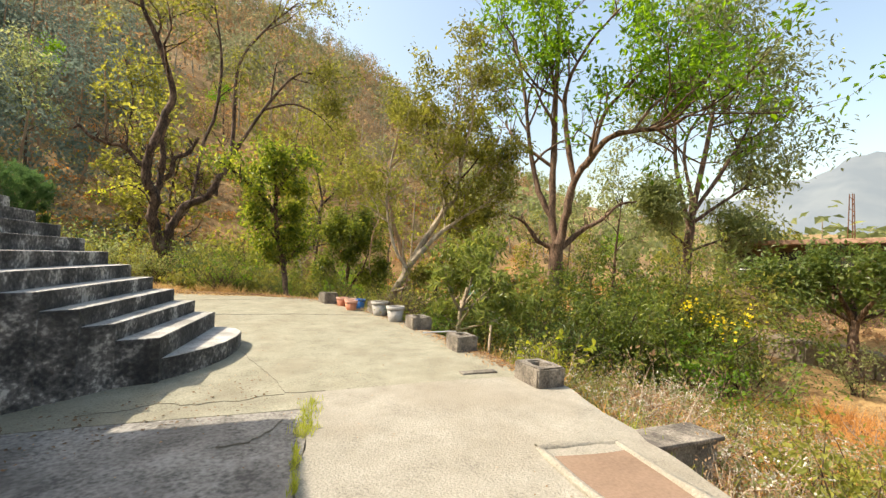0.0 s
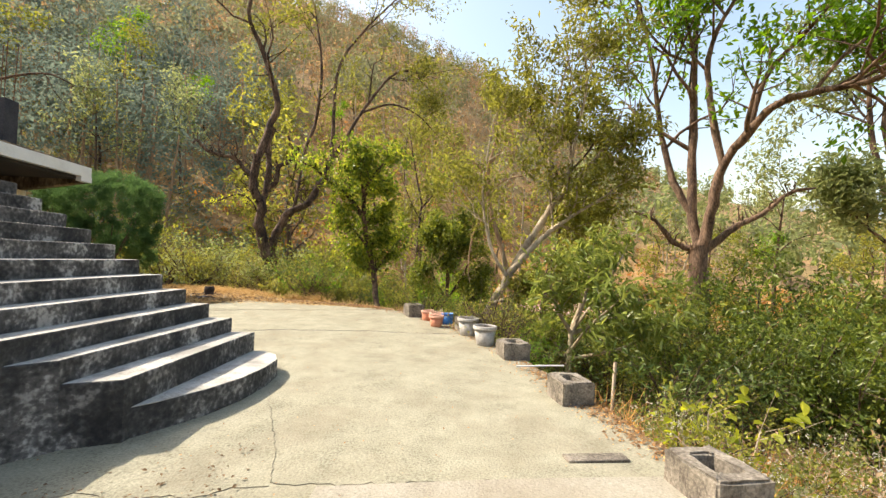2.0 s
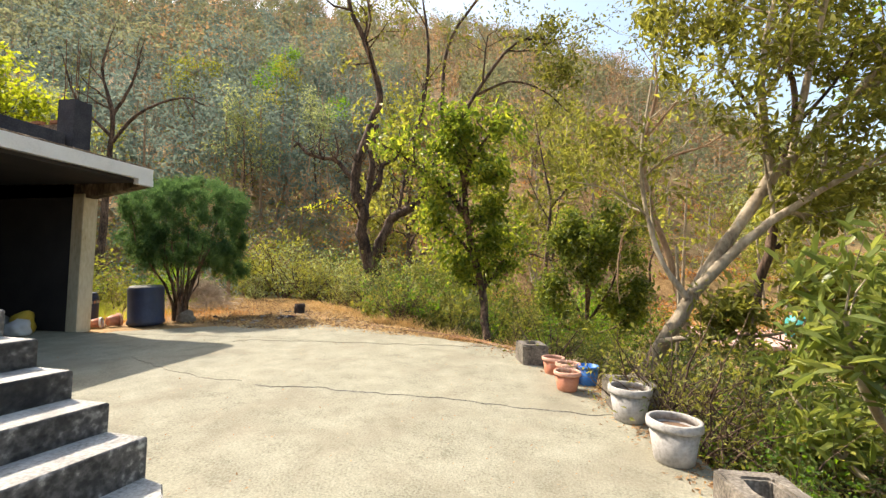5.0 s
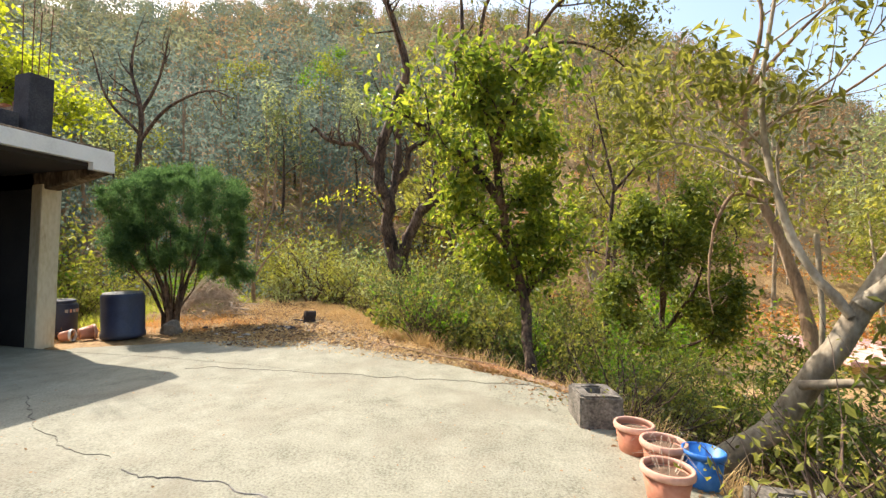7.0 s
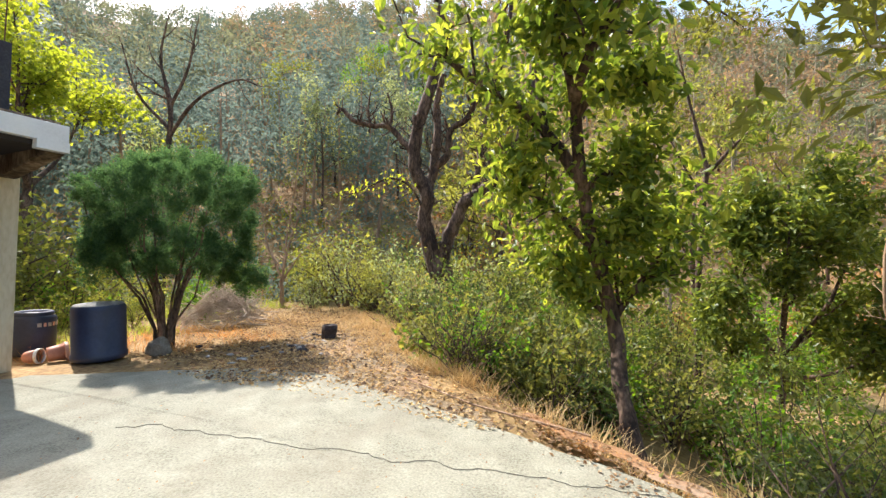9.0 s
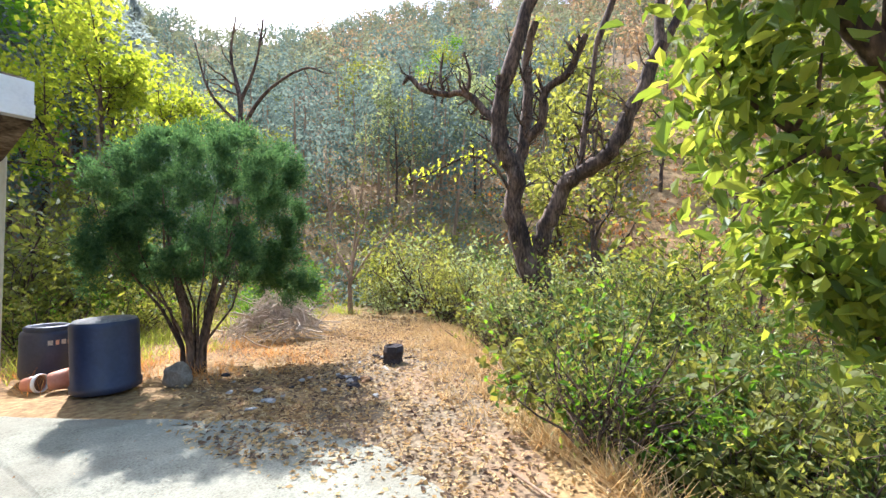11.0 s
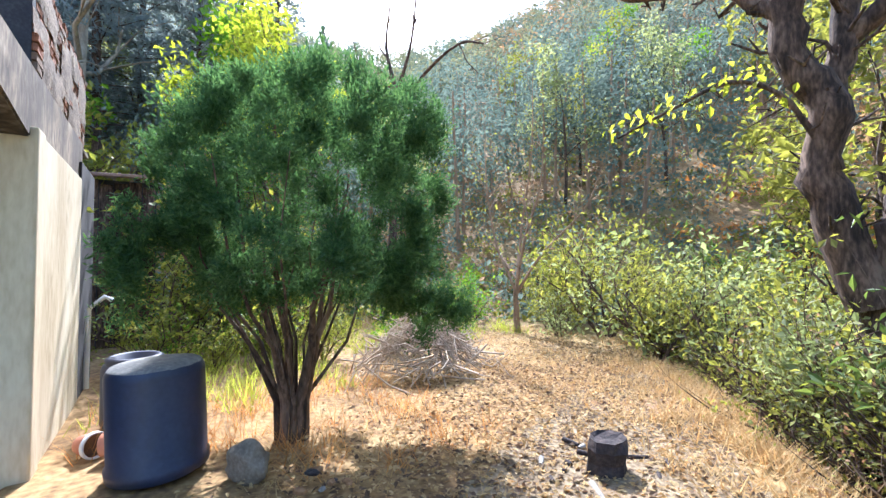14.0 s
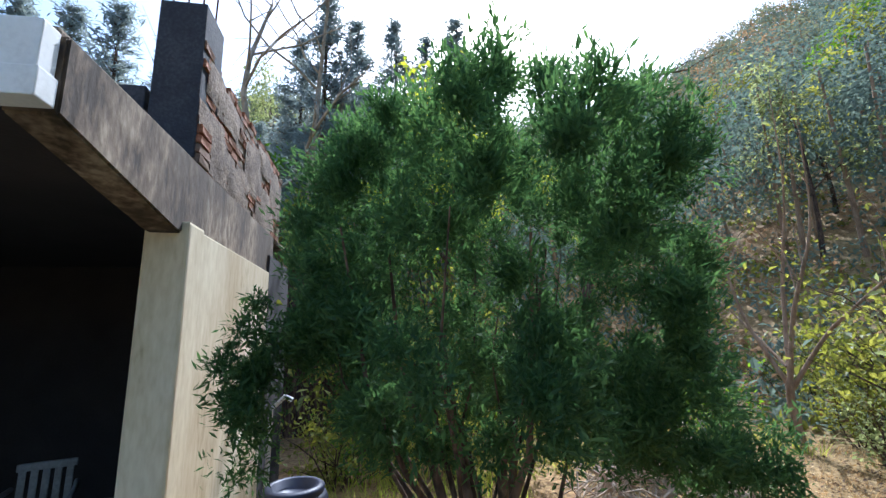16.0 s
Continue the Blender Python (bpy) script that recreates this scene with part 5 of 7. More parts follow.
tree("dark_round_tree", [
    [(15.9, 7.4, -2.2, 0.17), (16.0, 7.4, -0.6, 0.14), (16.1, 7.4, 0.1, 0.12)],
    [(16.1, 7.4, 0.0, 0.08), (16.8, 7.8, 0.7, 0.05), (17.4, 8.3, 1.2, 0.02)],
    [(16.1, 7.4, 0.0, 0.08), (15.5, 8.3, 0.7, 0.05), (15.1, 9.0, 1.2, 0.02)],
    [(16.1, 7.4, 0.0, 0.08), (16.8, 6.6, 0.7, 0.05), (17.3, 5.9, 1.2, 0.02)],
    [(16.1, 7.4, 0.0, 0.08), (15.8, 6.8, 0.8, 0.05), (15.5, 6.3, 1.4, 0.02)],
    [(16.1, 7.4, 0.0, 0.08), (15.6, 7.6, 0.9, 0.05), (15.4, 7.8, 1.5, 0.02)]],
    40, M_BARK, L_DARK, "low dark green tree with a wide flat crown", level=2, per_tip=44, leaf_size=(0.16, 0.08), scatter=0.2, reach=0.42, kids=(6, 8), up=0.0)


def bush_mesh(seed, leaf, height, width, leaves, size, stems=7, bark=M_BARK, full=False):
    rng = np.random.default_rng(seed)
    wood, tips = Wood(4), []
    for k in range(stems):
        a = rng.uniform(0, 2 * np.pi)
        d = np.array([math.cos(a) * width / height * rng.uniform(0.2, 1), math.sin(a) * width / height * rng.uniform(0.2, 1), 1.0])
        branch(wood, rng, (math.cos(a) * 0.06, math.sin(a) * 0.06, -0.05), d, height * rng.uniform(0.5, 0.95), 0.014 * height ** 0.5, 1, tips, 0.05, 0.3, (4, 6), 0.6, 4, 0.1)
    v, q = crown_on(rng, tips, max(2, leaves / max(1, len(tips))), size[0], size[1], 0.07 * height ** 0.5, 0.3, along=0.1, full=full)
    return wood.mesh("stem", bark), quad_mesh("crown", v, q, leaf)


FAR_BUSHES = {}


def far_bush(kind, x, y, s, rz):
    """Bushes too far off to pick apart: kept to be joined."""
    FAR_BUSHES.setdefault(kind, []).append(pose(x, y, float(land(x, y)) - 0.03, 0, 0, rz) @ Matrix.Diagonal((s, s, s, 1)))


def join_far_bushes():
    for kind, poses in FAR_BUSHES.items():
        for which, me in enumerate(BUSH[kind][0]):
            co = np.empty(len(me.vertices) * 3, dtype=np.float32)
            me.vertices.foreach_get("co", co)
            co = co.reshape(-1, 3)
            idx = np.empty(len(me.loops), dtype=np.int32)
            me.loops.foreach_get("vertex_index", idx)
            idx = idx.reshape(-1, 4)
            v, q = [], []
            for k, m in enumerate(poses):
                a = np.array(m)
                v.append(co @ a[:3, :3].T + a[:3, 3])
                q.append(idx + k * len(co))
            name = ("bush_stem_mass", "bush_leaf_mass")[which]
            tagged(new(name, quad_mesh(name, np.concatenate(v), np.concatenate(q), me.materials[0])), "distant scrub of " + BUSH[kind][1].split(" on ")[0], "bushes", kind="stuff")


def put_bush(meshes, x, y, s, rz, label, group="", name="bush", z=None, category="bush"):
    t = empty(name, label=label, category=category, group=group)
    t.matrix_world = pose(x, y, float(land(x, y)) - 0.03 if z is None else z, 0, 0, rz) @ Matrix.Diagonal((s, s, s * 1.0, 1))
    under(new("stem", meshes[0]), t)
    under(new("crown", meshes[1]), t)
    if len(meshes) > 2:
        tagged(under(new("blossom", meshes[2]), t), "small white flower heads")
    return t


def in_lane(x, y):
    """The clear strip between the yard and the foot of the crooked tree."""
    return 12.2 < y < 14.7 and -0.55 < x - 0.45 * (y - 13.6) < 1.15


def herb_mesh(seed):
    """A bushy herb: stems, narrow leaves and loose white flower heads."""
    stem, crown = bush_mesh(seed, L_GREY, 0.9, 0.8, 620, (0.06, 0.024), 11, M_TWIG)
    rng = np.random.default_rng(seed + 1)
    heads = np.stack([rng.normal(size=60) * 0.30, rng.normal(size=60) * 0.30, 0.40 + rng.uniform(0, 0.42, 60)], -1)
    c = (heads[:, None] + rng.normal(size=(60, 5, 3)) * np.array([0.022, 0.022, 0.012])).reshape(-1, 3)
    v, q = leaf_arrays(rng, c, 0.026, 0.022, None, 0, 1.0, 0.1)
    return stem, crown, quad_mesh("blossom", v, q, L_WHITE)


BUSH = {
    "olive": (bush_mesh(41, L_OLIVE, 1.5, 0.9, 850, (0.08, 0.04), 9), "tangled olive-green bush on the bank"),
    "fresh": (bush_mesh(42, L_FRESH, 1.6, 1.0, 940, (0.088, 0.045)), "leafy green bush on the bank"),
    "lime": (bush_mesh(43, L_LIME, 1.7, 1.0, 860, (0.105, 0.06)), "bright yellow-green bush in sunlight"),
    "dark": (bush_mesh(44, L_DARK, 1.6, 1.1, 940, (0.12, 0.035), 9), "dense dark green bush with narrow leaves"),
    "dry": (bush_mesh(45, L_DRY, 1.2, 0.8, 500, (0.06, 0.03), 10, M_TWIG), "dry brown thorny leafless bush"),
    "big": (bush_mesh(47, L_BIG, 1.1, 0.9, 420, (0.12, 0.11), 7, M_BARK, True), "weedy plant with large heart-shaped yellow-green leaves"),
    "white": (herb_mesh(48), "grey-green herb covered in small white flower heads"),
    "herb": (bush_mesh(49, L_GREY, 0.85, 0.8, 600, (0.05, 0.025), 9), "low grey-green herb among dry grass"),
    "thicket": (bush_mesh(51, L_OLIVE, 1.5, 0.9, 420, (0.07, 0.035), 13), "thicket of dark dry stems with few leaves"),
    "dense": (bush_mesh(52, L_HOLLOW, 2.4, 1.7, 4200, (0.105, 0.045), 11), "dense deep green shrub in the hollow"),
    "pale": (bush_mesh(54, L_OLIVE, 2.4, 1.6, 3600, (0.10, 0.05), 11), "dense yellow-green shrub in the hollow"),
    "sprout": (bush_mesh(53, L_GLOW, 0.85, 0.35, 90, (0.10, 0.07), 4, M_TWIG, True), "thin sprout with bright yellow-green leaves"),
    "grey": (bush_mesh(46, L_GREY, 1.3, 0.9, 860, (0.075, 0.04)), "small-leaved grey-green bush on the bank"),
}


BIG_WEEDS = [(-2.35, 15.5, 0.7), (-2.1, 15.45, 0.85), (-1.85, 15.3, 0.95), (-1.6, 15.2, 0.95), (-2.0, 15.1, 0.55), (-1.3, 15.0, 0.9), (-1.0, 14.8, 0.8), (-0.5, 14.5, 0.7)]


def bank_bushes():
    rng = np.random.default_rng(50)
    kinds = ["olive", "fresh", "lime", "dark", "dry", "grey"]

    def some(p, x, y, s, group):
        kind = kinds[rng.choice(6, p=p)]
        if group in ("sunlit bushes below the hill", "bushes behind the garage", "scrub below the hut"):
            far_bush(kind, x, y, s, rng.uniform(0, 360))
            return
        put_bush(BUSH[kind][0], x, y, s, rng.uniform(0, 360), BUSH[kind][1], group)

    for k in range(84):
        y = rng.uniform(5.6, 14.4)
        off = 0.45 + abs(rng.normal()) * 3.0
        x = float(np.interp(y, E_Y, E_X)) + off * 0.9
        if y > 12:
            y += off * 0.55
        if x > 2.5 and (y < 8.0 and off < 2.0 or y < 7.0):
            continue
        if (1.7 < x < 3.5 and 10.5 < y < 13.1) or in_lane(x, y):
            continue
        s = rng.uniform(0.35, 0.6) if off < 1.4 else rng.uniform(0.5, 1.1)
        if x < -0.3:
            s *= 1.35
        some([0.2, 0.1, 0.0, 0.42, 0.14, 0.14] if x > 1.5 else [0.36, 0.06, 0.0, 0.30, 0.14, 0.14], x, y, s, "bushes on the bank")
    for k in range(55):
        f = rng.uniform(0, 1)
        x, y = -2.25 - 4.0 * f + abs(rng.normal()) * 1.5 + 0.1, 15.15 + 4.2 * f + abs(rng.normal()) * 0.5
        some([0.38, 0.0, 0.05, 0.06, 0.17, 0.34], x + 0.4, y, rng.uniform(0.4, 0.75) if f < 0.45 else rng.uniform(0.7, 1.3), "bushes beside the dirt path")
    for k in range(34):
        some([0.34, 0.05, 0.28, 0.03, 0.10, 0.20], rng.uniform(-7.5, 1.5), rng.uniform(19.5, 26), rng.uniform(0.7, 2.0), "sunlit bushes below the hill")
    for k in range(24):
        far_bush(["lime", "olive", "thicket", "grey"][rng.choice(4, p=[0.26, 0.34, 0.15, 0.25])], rng.uniform(-12.5, -5.5), rng.uniform(20.8, 27), rng.uniform(0.6, 1.9), rng.uniform(0, 360))
    for x, y, s in [(-11.6, 13.2, 1.1), (-12.6, 13.9, 1.5), (-11.2, 14.3, 0.9), (-13.4, 13.3, 1.8), (-12.2, 15.2, 1.3), (-10.4, 13.0, 0.6), (-14.2, 14.4, 1.9)]:
        far_bush("lime" if s > 1 else "fresh", x, y, s, x * 50)
    for k in range(55):
        x, y = rng.uniform(-17, -9.2), rng.uniform(12.6, 24)
        if abs(y - 19.3) < 1.0 and x > -11.5:
            continue
        some([0.18, 0.28, 0.36, 0.03, 0.05, 0.10], x, y, rng.uniform(0.4, 1.0), "bushes behind the garage")
    for x, y, s in [(8.6, 9.2, 1.9), (9.8, 8.0, 1.7), (6.9, 10.2, 1.6), (10.6, 10.3, 2.1), (12.0, 9.0, 2.0), (11.5, 13.5, 2.1), (14.5, 11.5, 2.2), (7.2, 12.6, 1.7), (8.2, 8.2, 1.5), (11.2, 7.6, 1.5), (13.2, 10.2, 2.1), (9.4, 10.6, 2.0)]:
        kind = "pale" if int(x * 10) % 3 == 0 else "dense"
        put_bush(BUSH[kind][0], x, y, s * 0.66, rng.uniform(0, 360), BUSH[kind][1], "green bushes in the hollow")
    for x, y, s in [(6.3, 9.3, 0.8), (7.4, 8.3, 0.85), (5.4, 9.9, 0.75), (7.0, 9.6, 0.95), (4.6, 10.6, 0.6), (4.2, 11.6, 0.55), (3.6, 13.9, 0.55), (3.0, 14.9, 0.6), (4.4, 14.6, 0.8), (2.2, 16.0, 0.7), (1.4, 16.4, 0.7), (5.6, 12.0, 0.8), (0.2, 16.2, 0.75), (-0.9, 16.6, 0.7), (3.3, 10.4, 0.36), (3.5, 9.6, 0.36), (1.9, 13.9, 0.38), (-1.9, 17.0, 0.75)]:
        put_bush(BUSH["dense"][0], x, y, s, rng.uniform(0, 360), BUSH["dense"][1], "green bushes in the hollow")
    for x, y, s in [(3.7, 22.6, 1.95), (4.3, 22.2, 1.5), (3.2, 23.0, 1.6)]:
        put_bush(BUSH["fresh"][0], x, y, s, rng.uniform(0, 360), BUSH["fresh"][1], "green bushes in the hollow")
    for k in range(15):
        f = rng.uniform(0, 1)
        x, y = -1.9 + 1.6 * f + rng.normal() * 0.12, 15.5 - 0.7 * f + abs(rng.normal()) * 0.3
        put_bush(BUSH["big"][0], x, y, rng.uniform(0.55, 0.95), rng.uniform(0, 360), BUSH["big"][1], "large-leaved weeds")
    for x, y, s, kind in [(3.3, 2.25, 0.5, "dry"), (3.65, 2.2, 0.6, "herb"), (3.95, 2.45, 0.7, "dry"), (3.5, 1.8, 0.5, "herb"), (4.1, 3.0, 0.6, "white"), (4.4, 2.6, 0.75, "herb"), (4.0, 1.7, 0.6, "lime"), (4.6, 1.9, 0.7, "white"), (4.9, 2.7, 0.55, "lime"), (5.4, 2.4, 0.6, "lime")]:
        put_bush(BUSH[kind][0], x, y, s, rng.uniform(0, 360), BUSH[kind][1], "weeds beside the slab")
    for x, y, s in BIG_WEEDS:
        put_bush(BUSH["big"][0], x, y, s, rng.uniform(0, 360), BUSH["big"][1], "large-leaved weeds")
    for k in range(86):
        x, y = 3.4 + 6.5 * rng.uniform() ** 1.3, rng.uniform(0.3, 6.2)
        if 2.4 < y < 3.1 and x < 3.9:
            continue
        kind = ["white", "herb", "lime", "dry"][rng.choice(4, p=[0.28, 0.36, 0.12, 0.24])]
        put_bush(BUSH[kind][0], x, y, rng.uniform(0.5, 1.0) * (0.55 if kind == "lime" else 1), rng.uniform(0, 360), BUSH[kind][1], "weeds beside the slab")
    for k in range(26):
        some([0.3, 0.12, 0.0, 0.13, 0.33, 0.12], rng.uniform(10, 25), rng.uniform(3.5, 17), rng.uniform(0.7, 1.3), "scrub below the hut")
    for k in range(60):
        y = rng.uniform(9.0, 14.3)
        off = rng.uniform(0.25, 2.2)
        x = float(np.interp(y, E_Y, E_X)) + off * 0.9
        if y > 12:
            y += off * 0.5
        if (1.8 < x < 3.5 and 10.3 < y < 13.1) or in_lane(x, y):
            continue
        put_bush(BUSH["thicket"][0], x, y, rng.uniform(0.45, 0.9), rng.uniform(0, 360), BUSH["thicket"][1], "thickets on the bank")
    for k in range(22):
        f = rng.uniform(0, 1)
        put_bush(BUSH["thicket"][0], -2.2 - 4.0 * f + rng.uniform(0.2, 1.6), 15.3 + 4.2 * f, rng.uniform(0.5, 0.95), rng.uniform(0, 360), BUSH["thicket"][1], "thickets on the bank")
    for x, y, s, kind in [(-3.1, 17.3, 1.0, "grey"), (-2.5, 16.7, 1.05, "dark"), (-2.2, 17.6, 1.15, "olive"), (-1.6, 15.9, 0.95, "olive"), (-4.2, 17.9, 0.8, "grey"), (-1.2, 15.0, 0.9, "dark"), (-0.6, 14.6, 0.7, "olive"), (-0.35, 14.7, 0.6, "dark"), (0.9, 15.3, 0.9, "olive"), (1.6, 15.0, 0.9, "fresh"), (1.9, 14.4, 0.75, "dark"), (-1.6, 16.8, 1.2, "grey")]:
        put_bush(BUSH[kind][0], x, y, s, rng.uniform(0, 360), BUSH[kind][1], "bushes beside the dirt path")
    for x, y, s in [(3.4, 5.0, 0.42), (3.75, 5.6, 0.5), (3.55, 4.5, 0.3)]:
        put_bush(BUSH["lime"][0], x, y, s, rng.uniform(0, 360), "young bright yellow-green shrub beside the slab", "weeds beside the slab")
    for x, y, s in [(3.35, 4.85, 0.8), (3.95, 5.3, 1.1), (3.6, 5.1, 0.7)]:
        put_bush(BUSH["sprout"][0], x, y, s, rng.uniform(0, 360), BUSH["sprout"][1], "weeds beside the slab")
    for x, y in [(3.45, 4.7), (3.5, 4.1), (3.75, 3.8), (3.4, 5.3)]:
        put_bush(BUSH["herb"][0], x, y, 0.62, rng.uniform(0, 360), BUSH["herb"][1], "weeds beside the slab")
        put_bush(BUSH["white"][0], x + 0.1, y, 0.6, rng.uniform(0, 360), BUSH["white"][1], "weeds beside the slab")


bank_bushes()
join_far_bushes()


# ---- woods on the slopes ----
def wood_tree(seed, leaf, height, per_tip, size, scatter, bark=M_BARK):
    rng = np.random.default_rng(seed)
    wood, tips = Wood(5), []
    pts, radii = curve_pts([(0, 0, -0.3, 0.13), (rng.normal() * 0.15, rng.normal() * 0.15, height * 0.3, 0.10), (rng.normal() * 0.3, rng.normal() * 0.3, height * 0.65, 0.07), (rng.normal() * 0.4, rng.normal() * 0.4, height * 0.95, 0.03)], 3)
    wood.tube(pts, radii, 6)
    grow_on(wood, rng, pts, 0.11, 0.03, 2, height * 0.62, tips, 0.12, 0.28, (5, 8), 0.55, 0.3)
    tr = wood.mesh("trunk", bark)
    if not per_tip:
        return tr, None
    v, q = crown_on(rng, tips, per_tip, size[0], size[1], scatter, 0.2)
    return tr, quad_mesh("crown", v, q, leaf)


WOODS = [
    (wood_tree(61, L_OLIVE, 7, 24, (0.30, 0.15), 0.3), "slender tree with olive leaves on the slope"),
    (wood_tree(62, L_FRESH, 6, 32, (0.28, 0.15), 0.3), "green leafy tree on the slope"),
    (wood_tree(63, L_LIME, 5.5, 26, (0.28, 0.15), 0.3), "yellow-green tree on the slope"),
    (wood_tree(64, L_RUSSET, 5, 15, (0.22, 0.11), 0.3), "half-bare russet tree on the slope"),
    (wood_tree(65, L_OLIVE, 7.5, 0, (0.2, 0.1), 0.3, M_BARK_PALE), "bare grey tree on the slope"),
    (wood_tree(66, L_GREY, 8, 28, (0.30, 0.14), 0.32), "tall grey-green tree on the slope"),
]


def near_woods():
    rng = np.random.default_rng(70)
    for k in range(135):
        az, r = rng.uniform(-1.75, 1.35), rng.uniform(17, 58)
        x, y = r * math.sin(az), 8 + r * math.cos(az)
        if x < -5 and y < 21 and x > -14:
            continue
        if x > -6 and x < 1 and y < 21.5 or math.hypot(x - 12, y - 26) < 6 or math.hypot(x - 29, y - 13) < 8:
            continue
        if (az > 0.6 or az < -0.5) and r < 25 or az > -0.1 and r > 24 and k % 2:
            continue
        i = rng.choice(6, p=[0.30, 0.05, 0.12, 0.22, 0.22, 0.09] if az > -0.35 else [0.20, 0.08, 0.16, 0.08, 0.12, 0.36])
        s = rng.uniform(0.6, 1.25)
        if az < -1.2:
            s *= 1.3
        (tr, cr), label = WOODS[i]
        t = empty("tree", label=label, category="tree", group="trees on the slope")
        t.matrix_world = pose(x, y, float(land(x, y)) - 0.1, 0, 0, rng.uniform(0, 360)) @ Matrix.Diagonal((s, s, s, 1))
        under(new("trunk", tr), t)
        if cr:
            under(new("crown", cr), t)


near_woods()
for bx, by, bs in ((-27.5, 7.6, 3.0), (-30.5, 9.2, 3.3)):
    t = empty("tree", label="tall bare grey tree behind the garage", category="tree", group="trees on the slope")
    t.matrix_world = pose(bx, by, float(land(bx, by)) - 0.1, 0, 0, bx * 40) @ Matrix.Diagonal((bs * 0.8, bs * 0.8, bs, 1))
    under(new("trunk", WOODS[4][0][0]), t)


def far_woods(name, seed, count, az0, az1, r0, r1, leaf, per, size, label, bark=M_BARK_PALE):
    rng = np.random.default_rng(seed)
    az = rng.uniform(az0, az1, count)
    r = np.sqrt(rng.uniform(r0 * r0, r1 * r1, count))
    x, y = r * np.sin(az), 8 + r * np.cos(az)
    z = land(x, y)
    h = rng.uniform(4.5, 10, count)
    w = h * rng.uniform(0.22, 0.42, count)
    c = rng.normal(size=(count, per, 3))
    c = c / np.linalg.norm(c, axis=2, keepdims=True) * rng.uniform(0.35, 1, (count, per, 1)) ** 0.6
    lump = 1 + 0.3 * np.sin(c[..., 0:1] * 4 + x[:, None, None]) * np.cos(c[..., 2:3] * 5 + y[:, None, None])
    c = c * lump
    face = unit(c.reshape(-1, 3) + np.array([0, 0, 0.25]))
    c = np.stack([x[:, None] + c[..., 0] * w[:, None], y[:, None] + c[..., 1] * w[:, None], z[:, None] + h[:, None] * 0.62 + c[..., 2] * h[:, None] * 0.40], -1).reshape(-1, 3)
    v, q = leaf_arrays(rng, c, size, size * 0.6, None, 0.2, 1.0, 0.15, face=face)
    ob = new(name, quad_mesh(name, v, q, leaf))
    tagged(ob, label, "woodland", kind="stuff")
    wood = Wood(4)
    for k in range(0, count):
        lean = rng.normal(size=2) * 0.4
        wood.tube([(x[k], y[k], z[k] - 0.5), (x[k] + lean[0], y[k] + lean[1], z[k] + h[k] * 0.85)], [0.13, 0.05])
    ob = new(name + "_trunks", wood.mesh(name + "_trunks", bark))
    tagged(ob, "thin grey trunks of the far woods", "woodland", kind="stuff")


far_woods("far_woods", 81, 900, -1.9, 0.0, 55, 175, L_WOOD_HAZE, 105, 0.66, "dense olive woods covering the steep hill")
far_woods("far_slope_woods", 97, 230, -0.1, 0.55, 60, 172, L_WOOD_HAZE, 105, 0.66, "open olive woods on the sunny hill")
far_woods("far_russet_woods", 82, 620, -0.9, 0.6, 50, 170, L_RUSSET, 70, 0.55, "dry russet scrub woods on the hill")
far_woods("far_green_woods", 83, 330, -1.9, 1.7, 55, 190, L_WOOD_HAZE, 95, 0.62, "green trees scattered over the hill")
far_woods("far_pine_woods", 84, 460, -1.9, -0.45, 45, 150, L_PINE_HAZE, 115, 0.60, "pines on the shaded slope, coloured blue-green for haze")
far_woods("shade_pines", 93, 150, -1.95, -0.30, 27, 62, L_PINE_HAZE, 420, 0.27, "dense trees on the shaded slope, coloured blue-green for haze", M_BARK_TAN)
far_woods("shade_woods", 94, 130, -1.95, -0.25, 25, 60, L_PINE_HAZE, 400, 0.27, "trees crowding the shaded slope, coloured grey-green for haze", M_BARK_TAN)
far_woods("sunny_woods", 95, 36, -0.35, 0.75, 26, 60, L_OLIVE, 230, 0.36, "olive trees crowding the sunny slope")
far_woods("valley_woods", 85, 500, 0.5, 1.75, 40, 300, L_GREY, 60, 1.2, "grey-green woods along the valley")




